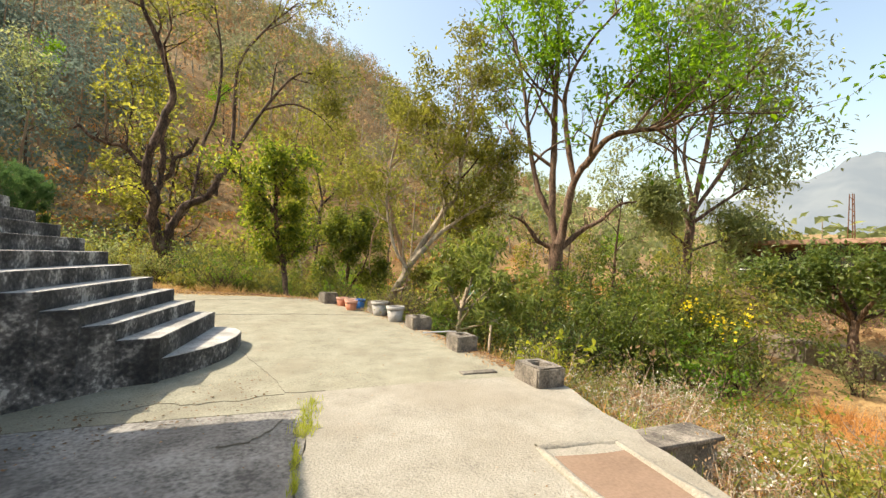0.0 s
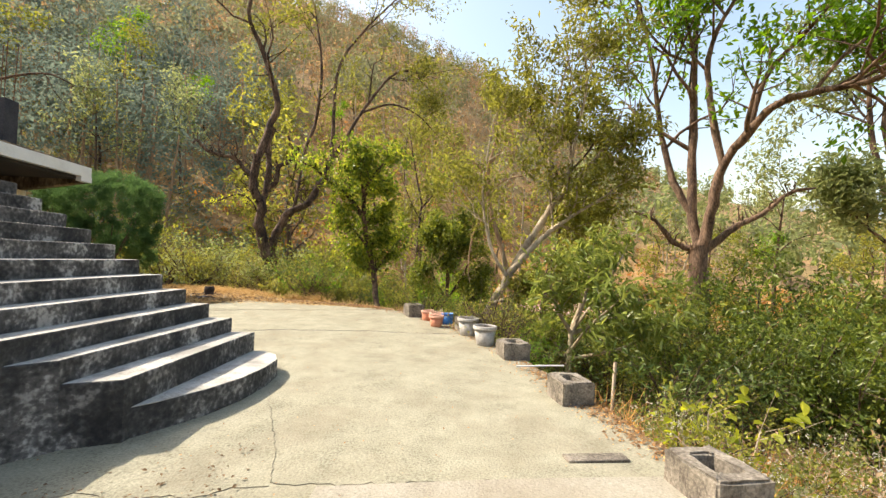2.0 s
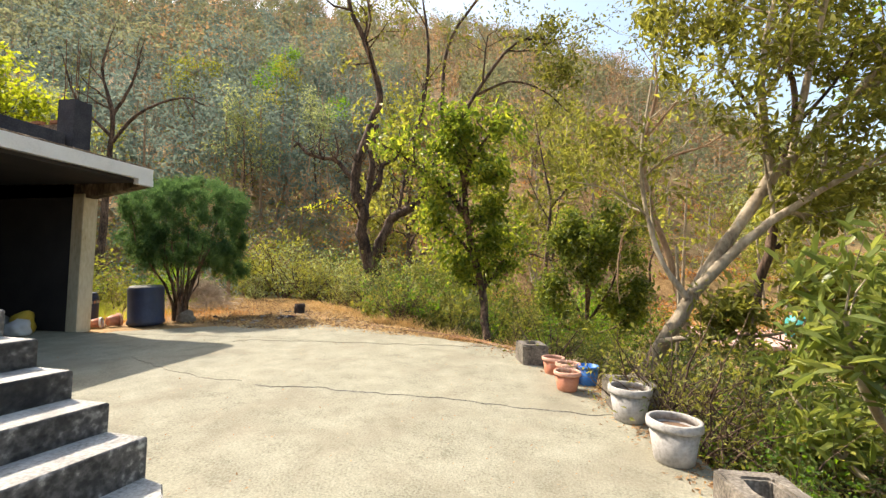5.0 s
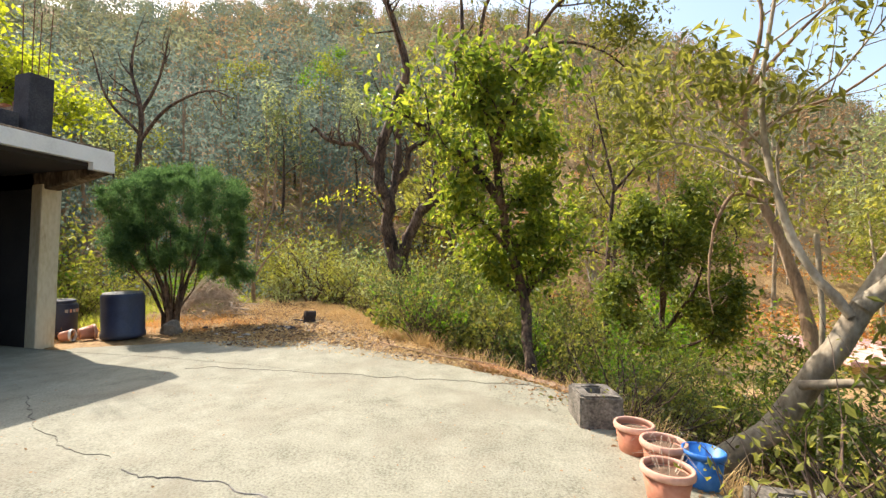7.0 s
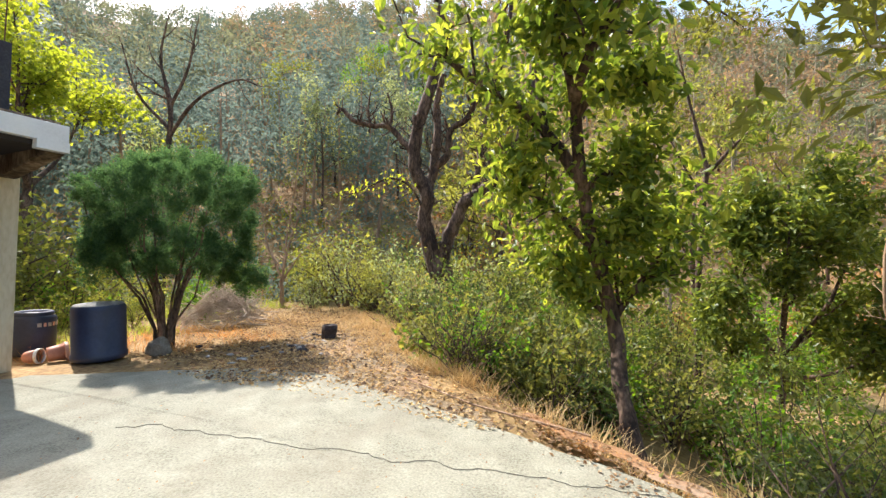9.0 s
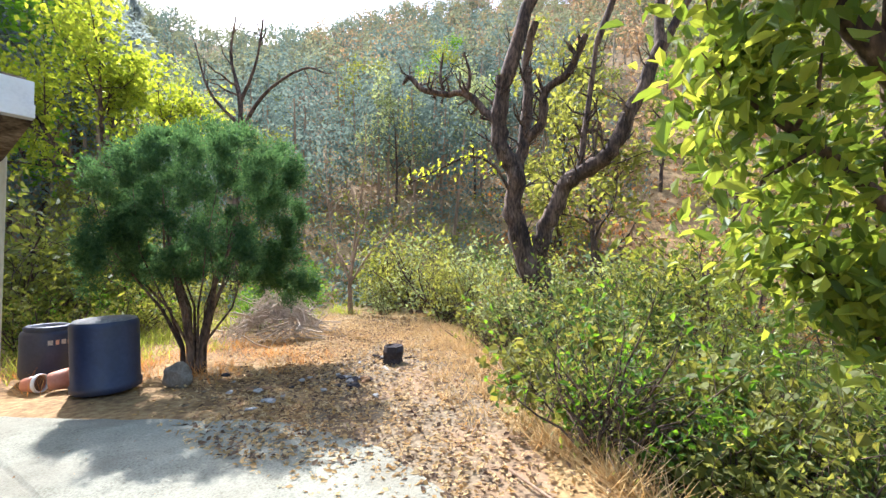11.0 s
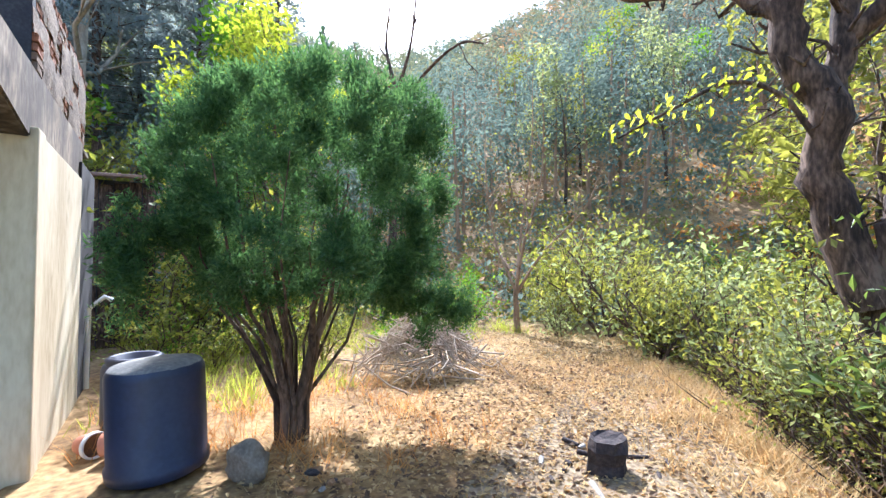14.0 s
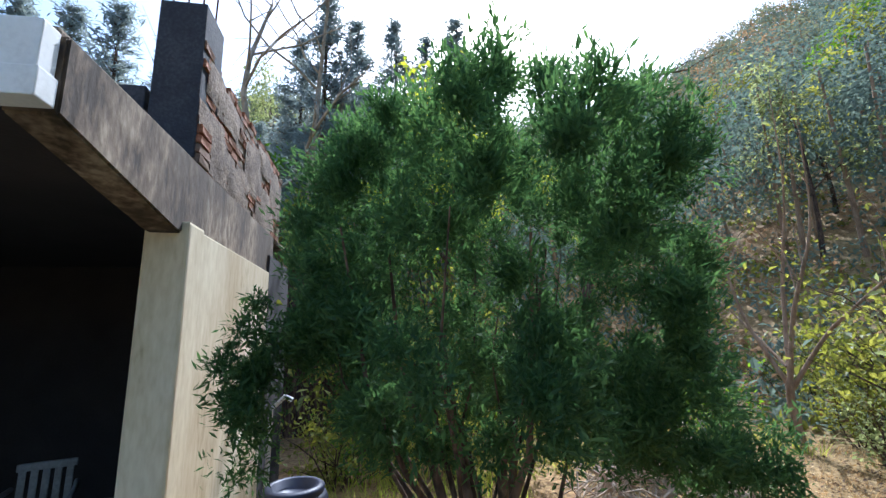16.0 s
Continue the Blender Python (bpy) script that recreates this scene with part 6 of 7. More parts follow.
def far_mountain():
    """The pale ridge across the valley, a plain backdrop of distance that glows for haze."""
    m = bpy.data.materials.new("far_mountain_haze_glow")
    m.use_nodes = True
    n, l = m.node_tree.nodes, m.node_tree.links
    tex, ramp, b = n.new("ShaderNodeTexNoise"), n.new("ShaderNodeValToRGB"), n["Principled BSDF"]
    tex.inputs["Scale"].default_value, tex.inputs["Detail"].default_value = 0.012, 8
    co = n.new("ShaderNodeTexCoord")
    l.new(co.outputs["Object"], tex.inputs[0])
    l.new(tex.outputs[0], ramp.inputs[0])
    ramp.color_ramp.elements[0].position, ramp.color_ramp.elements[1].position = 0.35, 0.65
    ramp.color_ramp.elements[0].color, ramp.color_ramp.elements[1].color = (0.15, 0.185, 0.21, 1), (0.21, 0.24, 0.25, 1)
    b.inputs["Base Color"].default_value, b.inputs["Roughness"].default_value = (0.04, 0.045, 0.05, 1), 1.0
    # the ridge is no light source: its emission paints the haze
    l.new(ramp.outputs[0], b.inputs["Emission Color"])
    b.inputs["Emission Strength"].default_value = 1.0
    az = np.radians(np.linspace(24, 150, 180))
    top = np.radians(np.interp(np.degrees(az), [24, 40, 55, 66, 75, 95, 150], [3, 6.5, 9, 12, 13.5, 11, 6]) + 0.5 * np.sin(az * 23) + 0.3 * np.sin(az * 61 + 1) + 0.15 * np.sin(az * 173))
    v = []
    for f in (0, 0.3, 0.6, 0.85, 1.0):
        r = 900 + 420 * f + 30 * np.sin(az * 31 + 4 * f)
        v.append(np.stack([r * np.sin(az), 8 + r * np.cos(az), np.tan(top) * 1320 * f - 20], -1))
    v = np.array(v)
    i, j = np.meshgrid(np.arange(4), np.arange(179), indexing="ij")
    a = (i * 180 + j).ravel()
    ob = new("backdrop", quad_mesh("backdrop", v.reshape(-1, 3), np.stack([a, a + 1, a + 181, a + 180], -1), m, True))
    tagged(ob, "mountain ridge across the valley, glowing pale blue-grey for haze", "backdrop", kind="structure")


far_mountain()


def scrub(name, seed, count, az0, az1, r0, r1, leaf, per, label, grow=1.0):
    """Low undergrowth on the slopes."""
    rng = np.random.default_rng(seed)
    az, r = rng.uniform(az0, az1, count), rng.uniform(r0, r1, count)
    x, y = r * np.sin(az), 8 + r * np.cos(az)
    ok = ~((x > -14) & (x < -5) & (y < 21)) & ~((x > -6) & (x < 0.5) & (y < 19))
    x, y = x[ok], y[ok]
    s = grow * rng.uniform(0.4, 1.2, len(x))[:, None, None]
    c = rng.normal(size=(len(x), per, 3)) * np.array([0.55, 0.55, 0.35]) * s
    c[..., 2] = np.abs(c[..., 2])
    c[..., 0] += x[:, None]
    c[..., 1] += y[:, None]
    c[..., 2] += land(x, y)[:, None]
    v, q = leaf_arrays(rng, c.reshape(-1, 3), 0.24, 0.13, None, 0.0, 1.0, 0.15)
    tagged(new(name, quad_mesh(name, v, q, leaf)), label, "undergrowth", kind="stuff")


scrub("slope_scrub", 86, 900, -1.8, 1.3, 17, 62, L_OLIVE, 30, "olive undergrowth on the slope")
scrub("slope_green_scrub", 87, 420, -1.8, 1.5, 16, 55, L_LIME, 34, "yellow-green undergrowth on the slope")
scrub("shade_scrub", 77, 1500, -1.75, -0.2, 17, 66, L_PINE_HAZE, 34, "undergrowth on the shaded slope, coloured grey-green for haze", 1.45)
scrub("slope_orange_scrub", 78, 900, -0.5, 1.2, 20, 66, L_ORANGE, 24, "orange dry grass and bracken on the slope")
scrub("slope_dry_scrub", 88, 700, -1.0, 1.5, 18, 60, L_DRY, 30, "dry brown undergrowth on the slope")


# ---- conifers above the garage ----
def conifer_mesh(seed, height):
    rng = np.random.default_rng(seed)
    wood = Wood(6)
    wood.tube([(0, 0, -0.3), (0.1, 0, height * 0.5), (0, 0.1, height)], [0.17, 0.11, 0.02], 6)
    cs, ds = [], []
    for z in np.arange(height * 0.22, height, 0.42):
        reach = (height - z) * 0.24 + 0.25
        for k in range(rng.integers(4, 7)):
            a, L = rng.uniform(0, 2 * np.pi), reach * rng.uniform(0.6, 1.15)
            d = np.array([math.cos(a), math.sin(a), 0.18])
            wood.tube([(0, 0, z), tuple(np.array([0, 0, z]) + d * L)], [0.03, 0.008], 3)
            m = int(20 + 34 * L)
            f = rng.uniform(0.3, 1.05, (m, 1))
            cs.append(np.array([0, 0, z]) + d * L * f + rng.normal(size=(m, 3)) * np.array([0.16, 0.16, 0.10]))
            ds.append(np.repeat(d[None], m, 0))
    v, q = leaf_arrays(rng, np.concatenate(cs), 0.3, 0.07, np.concatenate(ds), 0.1, 0.6, 0.05)
    return wood.mesh("trunk", M_BARK), quad_mesh("crown", v, q, L_CONIFER_HAZE)


def conifers():
    rng = np.random.default_rng(90)
    kinds = [conifer_mesh(91, 13), conifer_mesh(92, 10)]
    for az, r, s in [(-113, 27, 1.0), (-108, 30, 1.1), (-103, 33, 0.95), (-99.5, 22, 1.3), (-96, 20, 1.5), (-92, 22, 1.4), (-90, 34, 1.2), (-86.5, 22, 1.4), (-82, 24, 1.35), (-77.5, 22, 1.4), (-74, 30, 1.0), (-104, 23, 1.15), (-106, 24, 1.0), (-118, 26, 1.1), (-72, 40, 0.9), (-120, 21, 1.45), (-124, 24, 1.5), (-128, 22, 1.4), (-115, 32, 1.5), (-132, 25, 1.5)]:
        a = math.radians(az)
        r, s = r * 1.5, s * 1.22
        x, y = -4 + r * math.sin(a), 13 + r * math.cos(a)
        t = empty("pine_tree", label="tall conifer on the slope, paled blue-green for haze", category="pine tree", group="conifers above the garage")
        t.matrix_world = pose(x, y, float(land(x, y)) - 0.2, 0, 0, rng.uniform(0, 360)) @ Matrix.Diagonal((s, s, s, 1))
        tr, cr = kinds[0 if s > 1.5 else rng.integers(2)]
        under(new("trunk", tr), t)
        under(new("crown", cr), t)


conifers()
# ---- low buildings in the valley ----
def hut():
    h = empty("hut", label="long low hut with a rusty flat roof and dark windows", category="hut")
    part("wall", box(27.0, 32.0, 9.0, 19.0, -2.5, 3.0, 0.02), M_HUT, h)
    part("roof", box(26.3, 32.7, 8.4, 19.6, 3.0, 3.25, 0.03), M_ROOF_TIN, h, "rusty overhanging roof sheet")
    for y in (10.6, 12.9, 15.4, 17.8):
        # a dark panel stands in for the shade in each window
        w = part("window", box(26.93, 26.985, y - 0.45, y + 0.45, 1.6, 2.6), M_INSIDE_SHADE, h, "window panel coloured as the shade in an opening")
        part("frame", box(26.90, 26.925, y - 0.5, y + 0.5, 1.52, 1.6), M_FASCIA, w)
        part("frame", box(26.90, 26.925, y - 0.03, y + 0.03, 1.6, 2.6), M_HUT, w)
    wall_y = empty("retaining_wall", label="low mossy stone retaining wall below the hut", category="wall", kind="structure")
    for k in range(14):
        part("stone", box(17.0, 17.5, 3.0 + k * 0.62, 3.6 + k * 0.62, -2.4, -0.95 + 0.05 * (k % 3), 0.05), M_STONE, wall_y)


def pink_house():
    h = empty("low_house", label="low whitewashed house with a faded pink roof", category="house")
    part("wall", box(9.0, 17.0, 23.5, 28.0, -3.2, -1.25, 0.02), M_PLASTER, h)
    part("roof", box(8.6, 17.4, 23.1, 28.4, -1.25, -1.10, 0.02), M_PINK_ROOF, h, "faded pink flat roof")
    for k in range(16):
        part("tile_row", box(8.7 + k * 0.54, 8.78 + k * 0.54, 23.15, 28.35, -1.098, -1.05), M_PINK_ROOF, h)
    s = empty("water_tank", 12.5, 26.0, -1.05, label="small teal plastic tank on the pink roof", category="water tank")
    part("body", turned([(0, 0), (0.5, 0), (0.52, 0.05), (0.5, 0.75), (0.3, 0.9), (0, 0.92)], 24), M_TEAL, s, smooth=True)


M_TEAL = material("teal_plastic", [(0.03, 0.25, 0.22), (0.05, 0.34, 0.3)], 3.0, 0.3, 0.5, 0.1)
hut()
pink_house()


def mast():
    m = empty("mast", 46.0, 21.5, float(land(46.0, 21.5)), label="thin steel lattice mast beyond the hut", category="mast")
    for dx, dy in ((-0.3, -0.3), (0.3, -0.3), (0, 0.35)):
        w = Wood(4)
        w.tube([(dx, dy, 0), (dx * 0.4, dy * 0.4, 9.5)], [0.06, 0.04])
        under(new("leg", w.mesh("leg", M_RUST)), m)
    for k in range(9):
        w = Wood(4)
        f = 1 - 0.06 * k
        w.tube([(-0.3 * f, -0.3 * f, k * 1.0 + 0.4), (0.3 * f, -0.3 * f, k * 1.0 + 0.9), (0, 0.35 * f, k * 1.0 + 1.3)], [0.03] * 3)
        under(new("brace", w.mesh("brace", M_RUST)), m)


mast()


# ---- slab details: hatch, culvert, drain, cracks ----
def strip(name, pts, widths, lift, mat, label="", kind="structure", seed=1, category="crack"):
    """A narrow uneven band lying on the yard along a line of (x, y)."""
    rng = np.random.default_rng(seed)
    p = np.asarray(pts, float)
    seg = np.linalg.norm(np.diff(p, axis=0), axis=1)
    t = np.concatenate([[0], np.cumsum(seg)])
    n = max(6, int(t[-1] / 0.04))
    u = np.linspace(0, t[-1], n)
    x, y = np.interp(u, t, p[:, 0]), np.interp(u, t, p[:, 1])
    w = np.interp(u, t, widths) * (0.19 if max(widths) < 0.09 else 1.0) * (rng.uniform(0.3, 1.6, n) * np.clip(0.45 + 1.6 * np.convolve(rng.normal(size=n + 8), np.ones(9) / 9, "valid"), 0.06, 1.4) if max(widths) < 0.09 else 0.3 + 0.9 * np.convolve(rng.uniform(0.2, 1.5, n + 10), np.ones(11) / 11, "valid"))
    tx, ty = np.gradient(x), np.gradient(y)
    ln = np.hypot(tx, ty) + 1e-9
    nx, ny = -ty / ln, tx / ln
    j = np.convolve(rng.normal(size=n + 4), np.ones(5) / 5, "valid") * 0.045
    v = []
    for sgn in (-1, -0.4, 0.4, 1):
        xx, yy = x + nx * (j + sgn * w / 2), y + ny * (j + sgn * w / 2)
        v.append(np.stack([xx, yy, yard_z(yy, xx) + 0.006 * np.sin(xx * 2.1 + yy) + 0.005 * np.sin(xx * 0.9 - yy * 1.7) + (lift if abs(sgn) < 0.5 else 0.0005)], -1))
    v = np.stack(v, 1).reshape(-1, 3)
    i = np.arange(n - 1)[:, None] * 4 + np.arange(3)[None]
    i = i.ravel()
    ob = new(name, quad_mesh(name, v, np.stack([i, i + 1, i + 5, i + 4], -1), mat))
    return tagged(ob, label, category, kind=kind)


CR = "dark earth-filled crack in the concrete"
strip("crack", [(-0.32, 6.17), (-0.1, 5.5), (0.08, 4.9), (0.16, 4.49), (0.67, 4.42), (1.25, 4.42), (2.0, 4.36), (2.6, 4.3)], [0.012, 0.02, 0.035, 0.05, 0.018, 0.012, 0.014, 0.012], 0.006, M_CRACK, CR, seed=1)
strip("crack", [(-3.44, 11.28), (-3.0, 11.45), (-2.41, 11.53), (-1.6, 11.66), (-0.79, 11.82), (0.1, 11.97), (0.8, 12.05)], [0.035, 0.02, 0.03, 0.02, 0.025, 0.02, 0.015], 0.006, M_CRACK, CR, seed=2)
strip("crack", [(-4.04, 9.97), (-3.5, 9.75), (-3.03, 9.53), (-2.6, 9.42), (-2.26, 9.29), (-1.83, 9.31)], [0.015, 0.03, 0.02, 0.03, 0.03, 0.01], 0.006, M_CRACK, CR, seed=3)
strip("joint", [(-1.6, 9.24), (-0.65, 9.30), (0.49, 9.35), (1.67, 9.37), (2.35, 9.4)], [0.05, 0.06, 0.06, 0.05, 0.05], 0.007, M_OLD_PAD, "pale filled joint across the concrete yard", seed=4, category="joint")
strip("crack", [(-1.4, 4.2), (-0.8, 4.4), (-0.3, 4.32), (0.15, 4.46)], [0.01, 0.025, 0.03, 0.05], 0.006, M_CRACK, CR, seed=6)
strip("cable", [(-0.32, 3.36), (-0.1, 3.38), (0.0, 3.5), (0.14, 3.75)], [0.014] * 4, 0.014, M_CRACK, "thin black cable end lying on the pad", "", 7, "cable")
tagged(part("drain_slab", box(2.12, 2.58, 4.62, 4.74, -0.02, float(yard_z(4.7, 2.3)) + 0.02, 0.008), M_BLOCK), "short dark drain cover at the yard edge", "drain", kind="structure")
strip("dirt_bank", [(1.75, 11.05), (1.25, 11.95), (0.75, 12.3), (0.2, 12.66), (-0.4, 13.05)], [0.10, 0.12, 0.14, 0.12, 0.10], 0.006, M_DIRT, "ridge of red earth along the far yard edge", seed=31, category="dirt")


def hatch():
    h = empty("hatch", label="rust-brown sunken hatch cover in a chipped cement frame", category="hatch", kind="structure")
    o = [(1.83, 1.2), (2.38, 1.0), (2.56, 2.66), (1.88, 2.74)]
    part("cover", prism(o, -0.05, 0.026, 0.004), M_HATCH, h)
    for i in range(4):
        (xa, ya), (xb, yb) = o[i], o[(i + 1) % 4]
        w = Wood(6)
        n = 9
        rng = np.random.default_rng(i)
        pts = [(xa + (xb - xa) * k / n + rng.normal() * 0.006, ya + (yb - ya) * k / n + rng.normal() * 0.006, 0.018) for k in range(n + 1)]
        w.tube(pts, [0.03 + abs(rng.normal()) * 0.008 for _ in pts])
        under(new("rim", w.mesh("rim", M_SLAB)), h)


hatch()


def culvert():
    c = empty("culvert", label="stained concrete culvert wall dropping off beside the slab", category="culvert", kind="structure")
    part("wall", box(2.95, 3.72, 2.66, 2.80, -1.2, -0.09, 0.015), M_BLOCK, c)
    part("lip", box(2.88, 3.76, 2.62, 2.98, -0.09, -0.05, 0.012), M_BLOCK, c, "flat cement lip")


culvert()


def rod(name, pts, r, mat, label, category):
    w = Wood(7)
    w.tube(pts, [r] * len(pts))
    tagged(new(name, w.mesh(name, mat)), label, category)


rod("pipe", [(2.47, 7.11, 0.125), (2.8, 7.135, 0.128), (3.12, 7.16, 0.125)], 0.012, M_WHITE_PLASTIC, "short white plastic pipe across the yard edge", "pipe")
rod("stake", [(3.43, 6.5, -0.85), (3.45, 6.52, -0.3), (3.50, 6.55, 0.32)], 0.02, M_TWIG, "grey weathered wooden stake in the bank", "stake")
rod("stick", [(-3.5, 16.4, 0.2), (-2.95, 15.6, 0.24), (-2.5, 15.2, 0.22)], 0.011, M_BARK_TAN, "long dry stick lying along the path", "stick")
rod("stick", [(0.2, 12.75, 0.26), (-0.9, 13.0, 0.27), (-1.9, 13.5, 0.27)], 0.010, M_BARK_TAN, "thin bent stick on the litter", "stick")
rod("pole", [(3.9, 13.6, -0.8), (3.95, 13.6, 1.0), (3.92, 13.65, 2.0)], 0.03, M_BARK_PALE, "thin upright pole in the bushes", "pole")


# ---- inside the garage ----
def plastic_chair(x, y, rz):
    z = float(yard_z(y, x))
    c = empty("plastic_chair", x, y, z, rz, "white moulded plastic armchair in the dark garage", "chair")
    part("seat", box(-0.22, 0.22, -0.21, 0.21, 0.40, 0.43, 0.012), M_SHADED_PLASTIC, c)
    for sx in (-1, 1):
        for sy in (-1, 1):
            w = Wood(6)
            w.tube([(sx * 0.26, sy * 0.24, 0), (sx * 0.22, sy * 0.2, 0.41)], [0.02, 0.024])
            under(new("leg", w.mesh("leg", M_SHADED_PLASTIC)), c)
        w = Wood(6)
        w.tube([(0.22, sx * 0.23, 0.41), (0.2, sx * 0.26, 0.63), (0.0, sx * 0.26, 0.65), (-0.22, sx * 0.23, 0.66)], [0.018, 0.022, 0.024, 0.02])
        under(new("armrest", w.mesh("armrest", M_SHADED_PLASTIC)), c)
    for k in range(5):
        part("back_slat", box(-0.25, -0.23, -0.2 + k * 0.085, -0.145 + k * 0.085, 0.43, 0.80, 0.006), M_SHADED_PLASTIC, c)
    part("back_rail", box(-0.265, -0.225, -0.22, 0.22, 0.79, 0.86, 0.015), M_SHADED_PLASTIC, c)


plastic_chair(-8.75, 10.35, 20)


def sack(x, y, size, mat, label, seed, squash):
    r = rock("sack", x, y, float(yard_z(y, x)) + size * squash[2] * 0.72, size, mat, label, seed, squash, seed * 40, "sack")
    for f in r.data.polygons:
        f.use_smooth = True


sack(-7.72, 11.14, 0.19, M_WHITE_PLASTIC, "stuffed white plastic sack on the garage floor", 11, (0.9, 1.0, 0.95))
sack(-7.92, 11.36, 0.21, M_YELLOW_SACK, "crumpled yellow sack leaning in the garage", 12, (0.8, 0.8, 1.2))
sack(-8.5, 11.2, 0.24, M_POT, "grey rag bundle in the garage", 13, (1.1, 1.0, 0.9))
rod("plank", [(-8.9, 9.7, 0.03), (-8.95, 9.75, 0.35), (-9.05, 9.82, 0.6)], 0.03, M_TWIG, "short pale plank leaning in the garage", "plank")


# ---- grass, litter ----
def blades(name, seed, xs, ys, height, width, leaf, label, lean=0.5, category="grass"):
    rng = np.random.default_rng(seed)
    n = len(xs)
    base = np.stack([xs, ys, land(xs, ys) - 0.01], -1)
    a = rng.uniform(0, 2 * np.pi, n)
    h = height * rng.uniform(0.45, 1.3, n)
    d = np.stack([np.cos(a) * lean * rng.uniform(0.2, 1.6, n), np.sin(a) * lean * rng.uniform(0.2, 1.6, n), np.ones(n)], -1)
    d = unit(d)
    s = np.stack([-np.sin(a), np.cos(a), np.zeros(n)], -1) * width
    v = np.empty((n, 4, 3))
    v[:, 0], v[:, 1] = base - s, base + s
    bend = np.stack([np.cos(a), np.sin(a), -0.4 * np.ones(n)], -1) * (h * 0.22)[:, None]
    v[:, 2], v[:, 3] = base + d * h[:, None] + bend + s * 0.15, base + d * h[:, None] + bend - s * 0.15
    ob = new(name, quad_mesh(name, v.reshape(-1, 3), np.arange(n * 4).reshape(n, 4), leaf))
    tagged(ob, label, category, kind="stuff")


def tufts(rng, count, per, x0, x1, y0, y1, spread):
    cx, cy = rng.uniform(x0, x1, count), rng.uniform(y0, y1, count)
    return (cx[:, None] + rng.normal(size=(count, per)) * spread).ravel(), (cy[:, None] + rng.normal(size=(count, per)) * spread).ravel()


_g = np.random.default_rng(111)
X, Y = tufts(_g, 950, 34, 3.2, 12, -1.0, 6.6, 0.14)
ok = (X > np.interp(Y, E_Y, E_X) + 0.12) & ~((Y > 2.3) & (Y < 3.0) & (X < 3.8))
blades("dry_grass", 112, X[ok], Y[ok], 0.42, 0.005, L_ORANGE, "tangled orange dry grass beside the slab", 0.9)
X, Y = tufts(_g, 90, 30, 3.2, 9, 0.0, 5.5, 0.12)
ok = X > np.interp(Y, E_Y, E_X) + 0.12
blades("green_weeds", 113, X[ok], Y[ok], 0.3, 0.008, L_GRASS, "yellow-green weeds beside the slab", 0.7)
X, Y = tufts(_g, 260, 24, -9.5, -2.6, 13.2, 20.5, 0.10)
ok = ((X + 2.49) * 0.725 + (Y - 15.1) * 0.69 < 0.25) & (np.hypot(X + 6.8, Y - 13.9) > 0.3) & (X < -3.2 + (Y - 13) * -0.2)
blades("path_grass", 114, X[ok], Y[ok], 0.10, 0.004, L_STRAW, "short trampled dry grass on the dirt", 1.3)
F = _g.uniform(0, 1, 260)
CX, CY = -2.35 - 4.2 * F + _g.normal(size=260) * 0.42, 14.95 + 4.4 * F + _g.normal(size=260) * 0.42
X, Y = (CX[:, None] + _g.normal(size=(260, 24)) * 0.08).ravel(), (CY[:, None] + _g.normal(size=(260, 24)) * 0.08).ravel()
blades("edge_grass", 115, X, Y, 0.20, 0.005, L_STRAW, "reddish dry grass fringe along the path edge", 0.9)
F = _g.uniform(0, 1, 170)
CY = 9.5 + 5.0 * F
CX = np.interp(CY, E_Y, E_X) + 0.12 + np.abs(_g.normal(size=170)) * 0.18
X, Y = (CX[:, None] + _g.normal(size=(170, 22)) * 0.06).ravel(), (CY[:, None] + _g.normal(size=(170, 22)) * 0.06).ravel()
blades("bank_grass", 116, X, Y, 0.30, 0.005, L_STRAW, "dry grass hanging over the yard edge", 1.0)
X, Y = tufts(_g, 700, 24, -8.8, -2.6, 12.9, 20.0, 0.13)
ok = ((X + 2.49) * 0.725 + (Y - 15.1) * 0.69 < 0.15) & (X < -2.6 - (Y - 13) * 0.55) & (Y > 13.0)
ok &= ~((np.abs(X + 5.6) < 0.9) & (np.abs(Y - 13.75) < 0.8)) & (np.hypot(X + 6.72, Y - 12.81) > 0.4)
half = int(np.sum(ok)) // 2
blades("pale_straw", 120, X[ok][half:] + 0.3, Y[ok][half:], 0.07, 0.004, L_STRAW, "flattened pale straw over the dirt path", 2.6)
blades("straw", 119, X[ok][:half], Y[ok][:half], 0.07, 0.004, L_STRAW, "flattened golden straw over the dirt path", 2.2)
X, Y = tufts(_g, 420, 26, -17, -8.0, 12.4, 20, 0.14)
ok = ~((X > -10) & (Y > 15.0)) & (np.hypot(X + 8.15, Y - 12.6) > 0.35) & ~((X > -7.6) & (Y < 14.3))
blades("lush_grass", 117, X[ok], Y[ok], 0.32, 0.007, L_GRASS, "bright green grass behind the garage", 0.6)
CY = _g.uniform(1.9, 4.15, 34)
CX = 0.165 + np.maximum(0, CY - 2.6) * 0.155 + _g.normal(size=34) * 0.015 - 0.02
X, Y = (CX[:, None] + _g.normal(size=(34, 26)) * (0.012 + 0.03 * (CY[:, None] > 3.2))).ravel(), (CY[:, None] + _g.normal(size=(34, 26)) * 0.03).ravel()


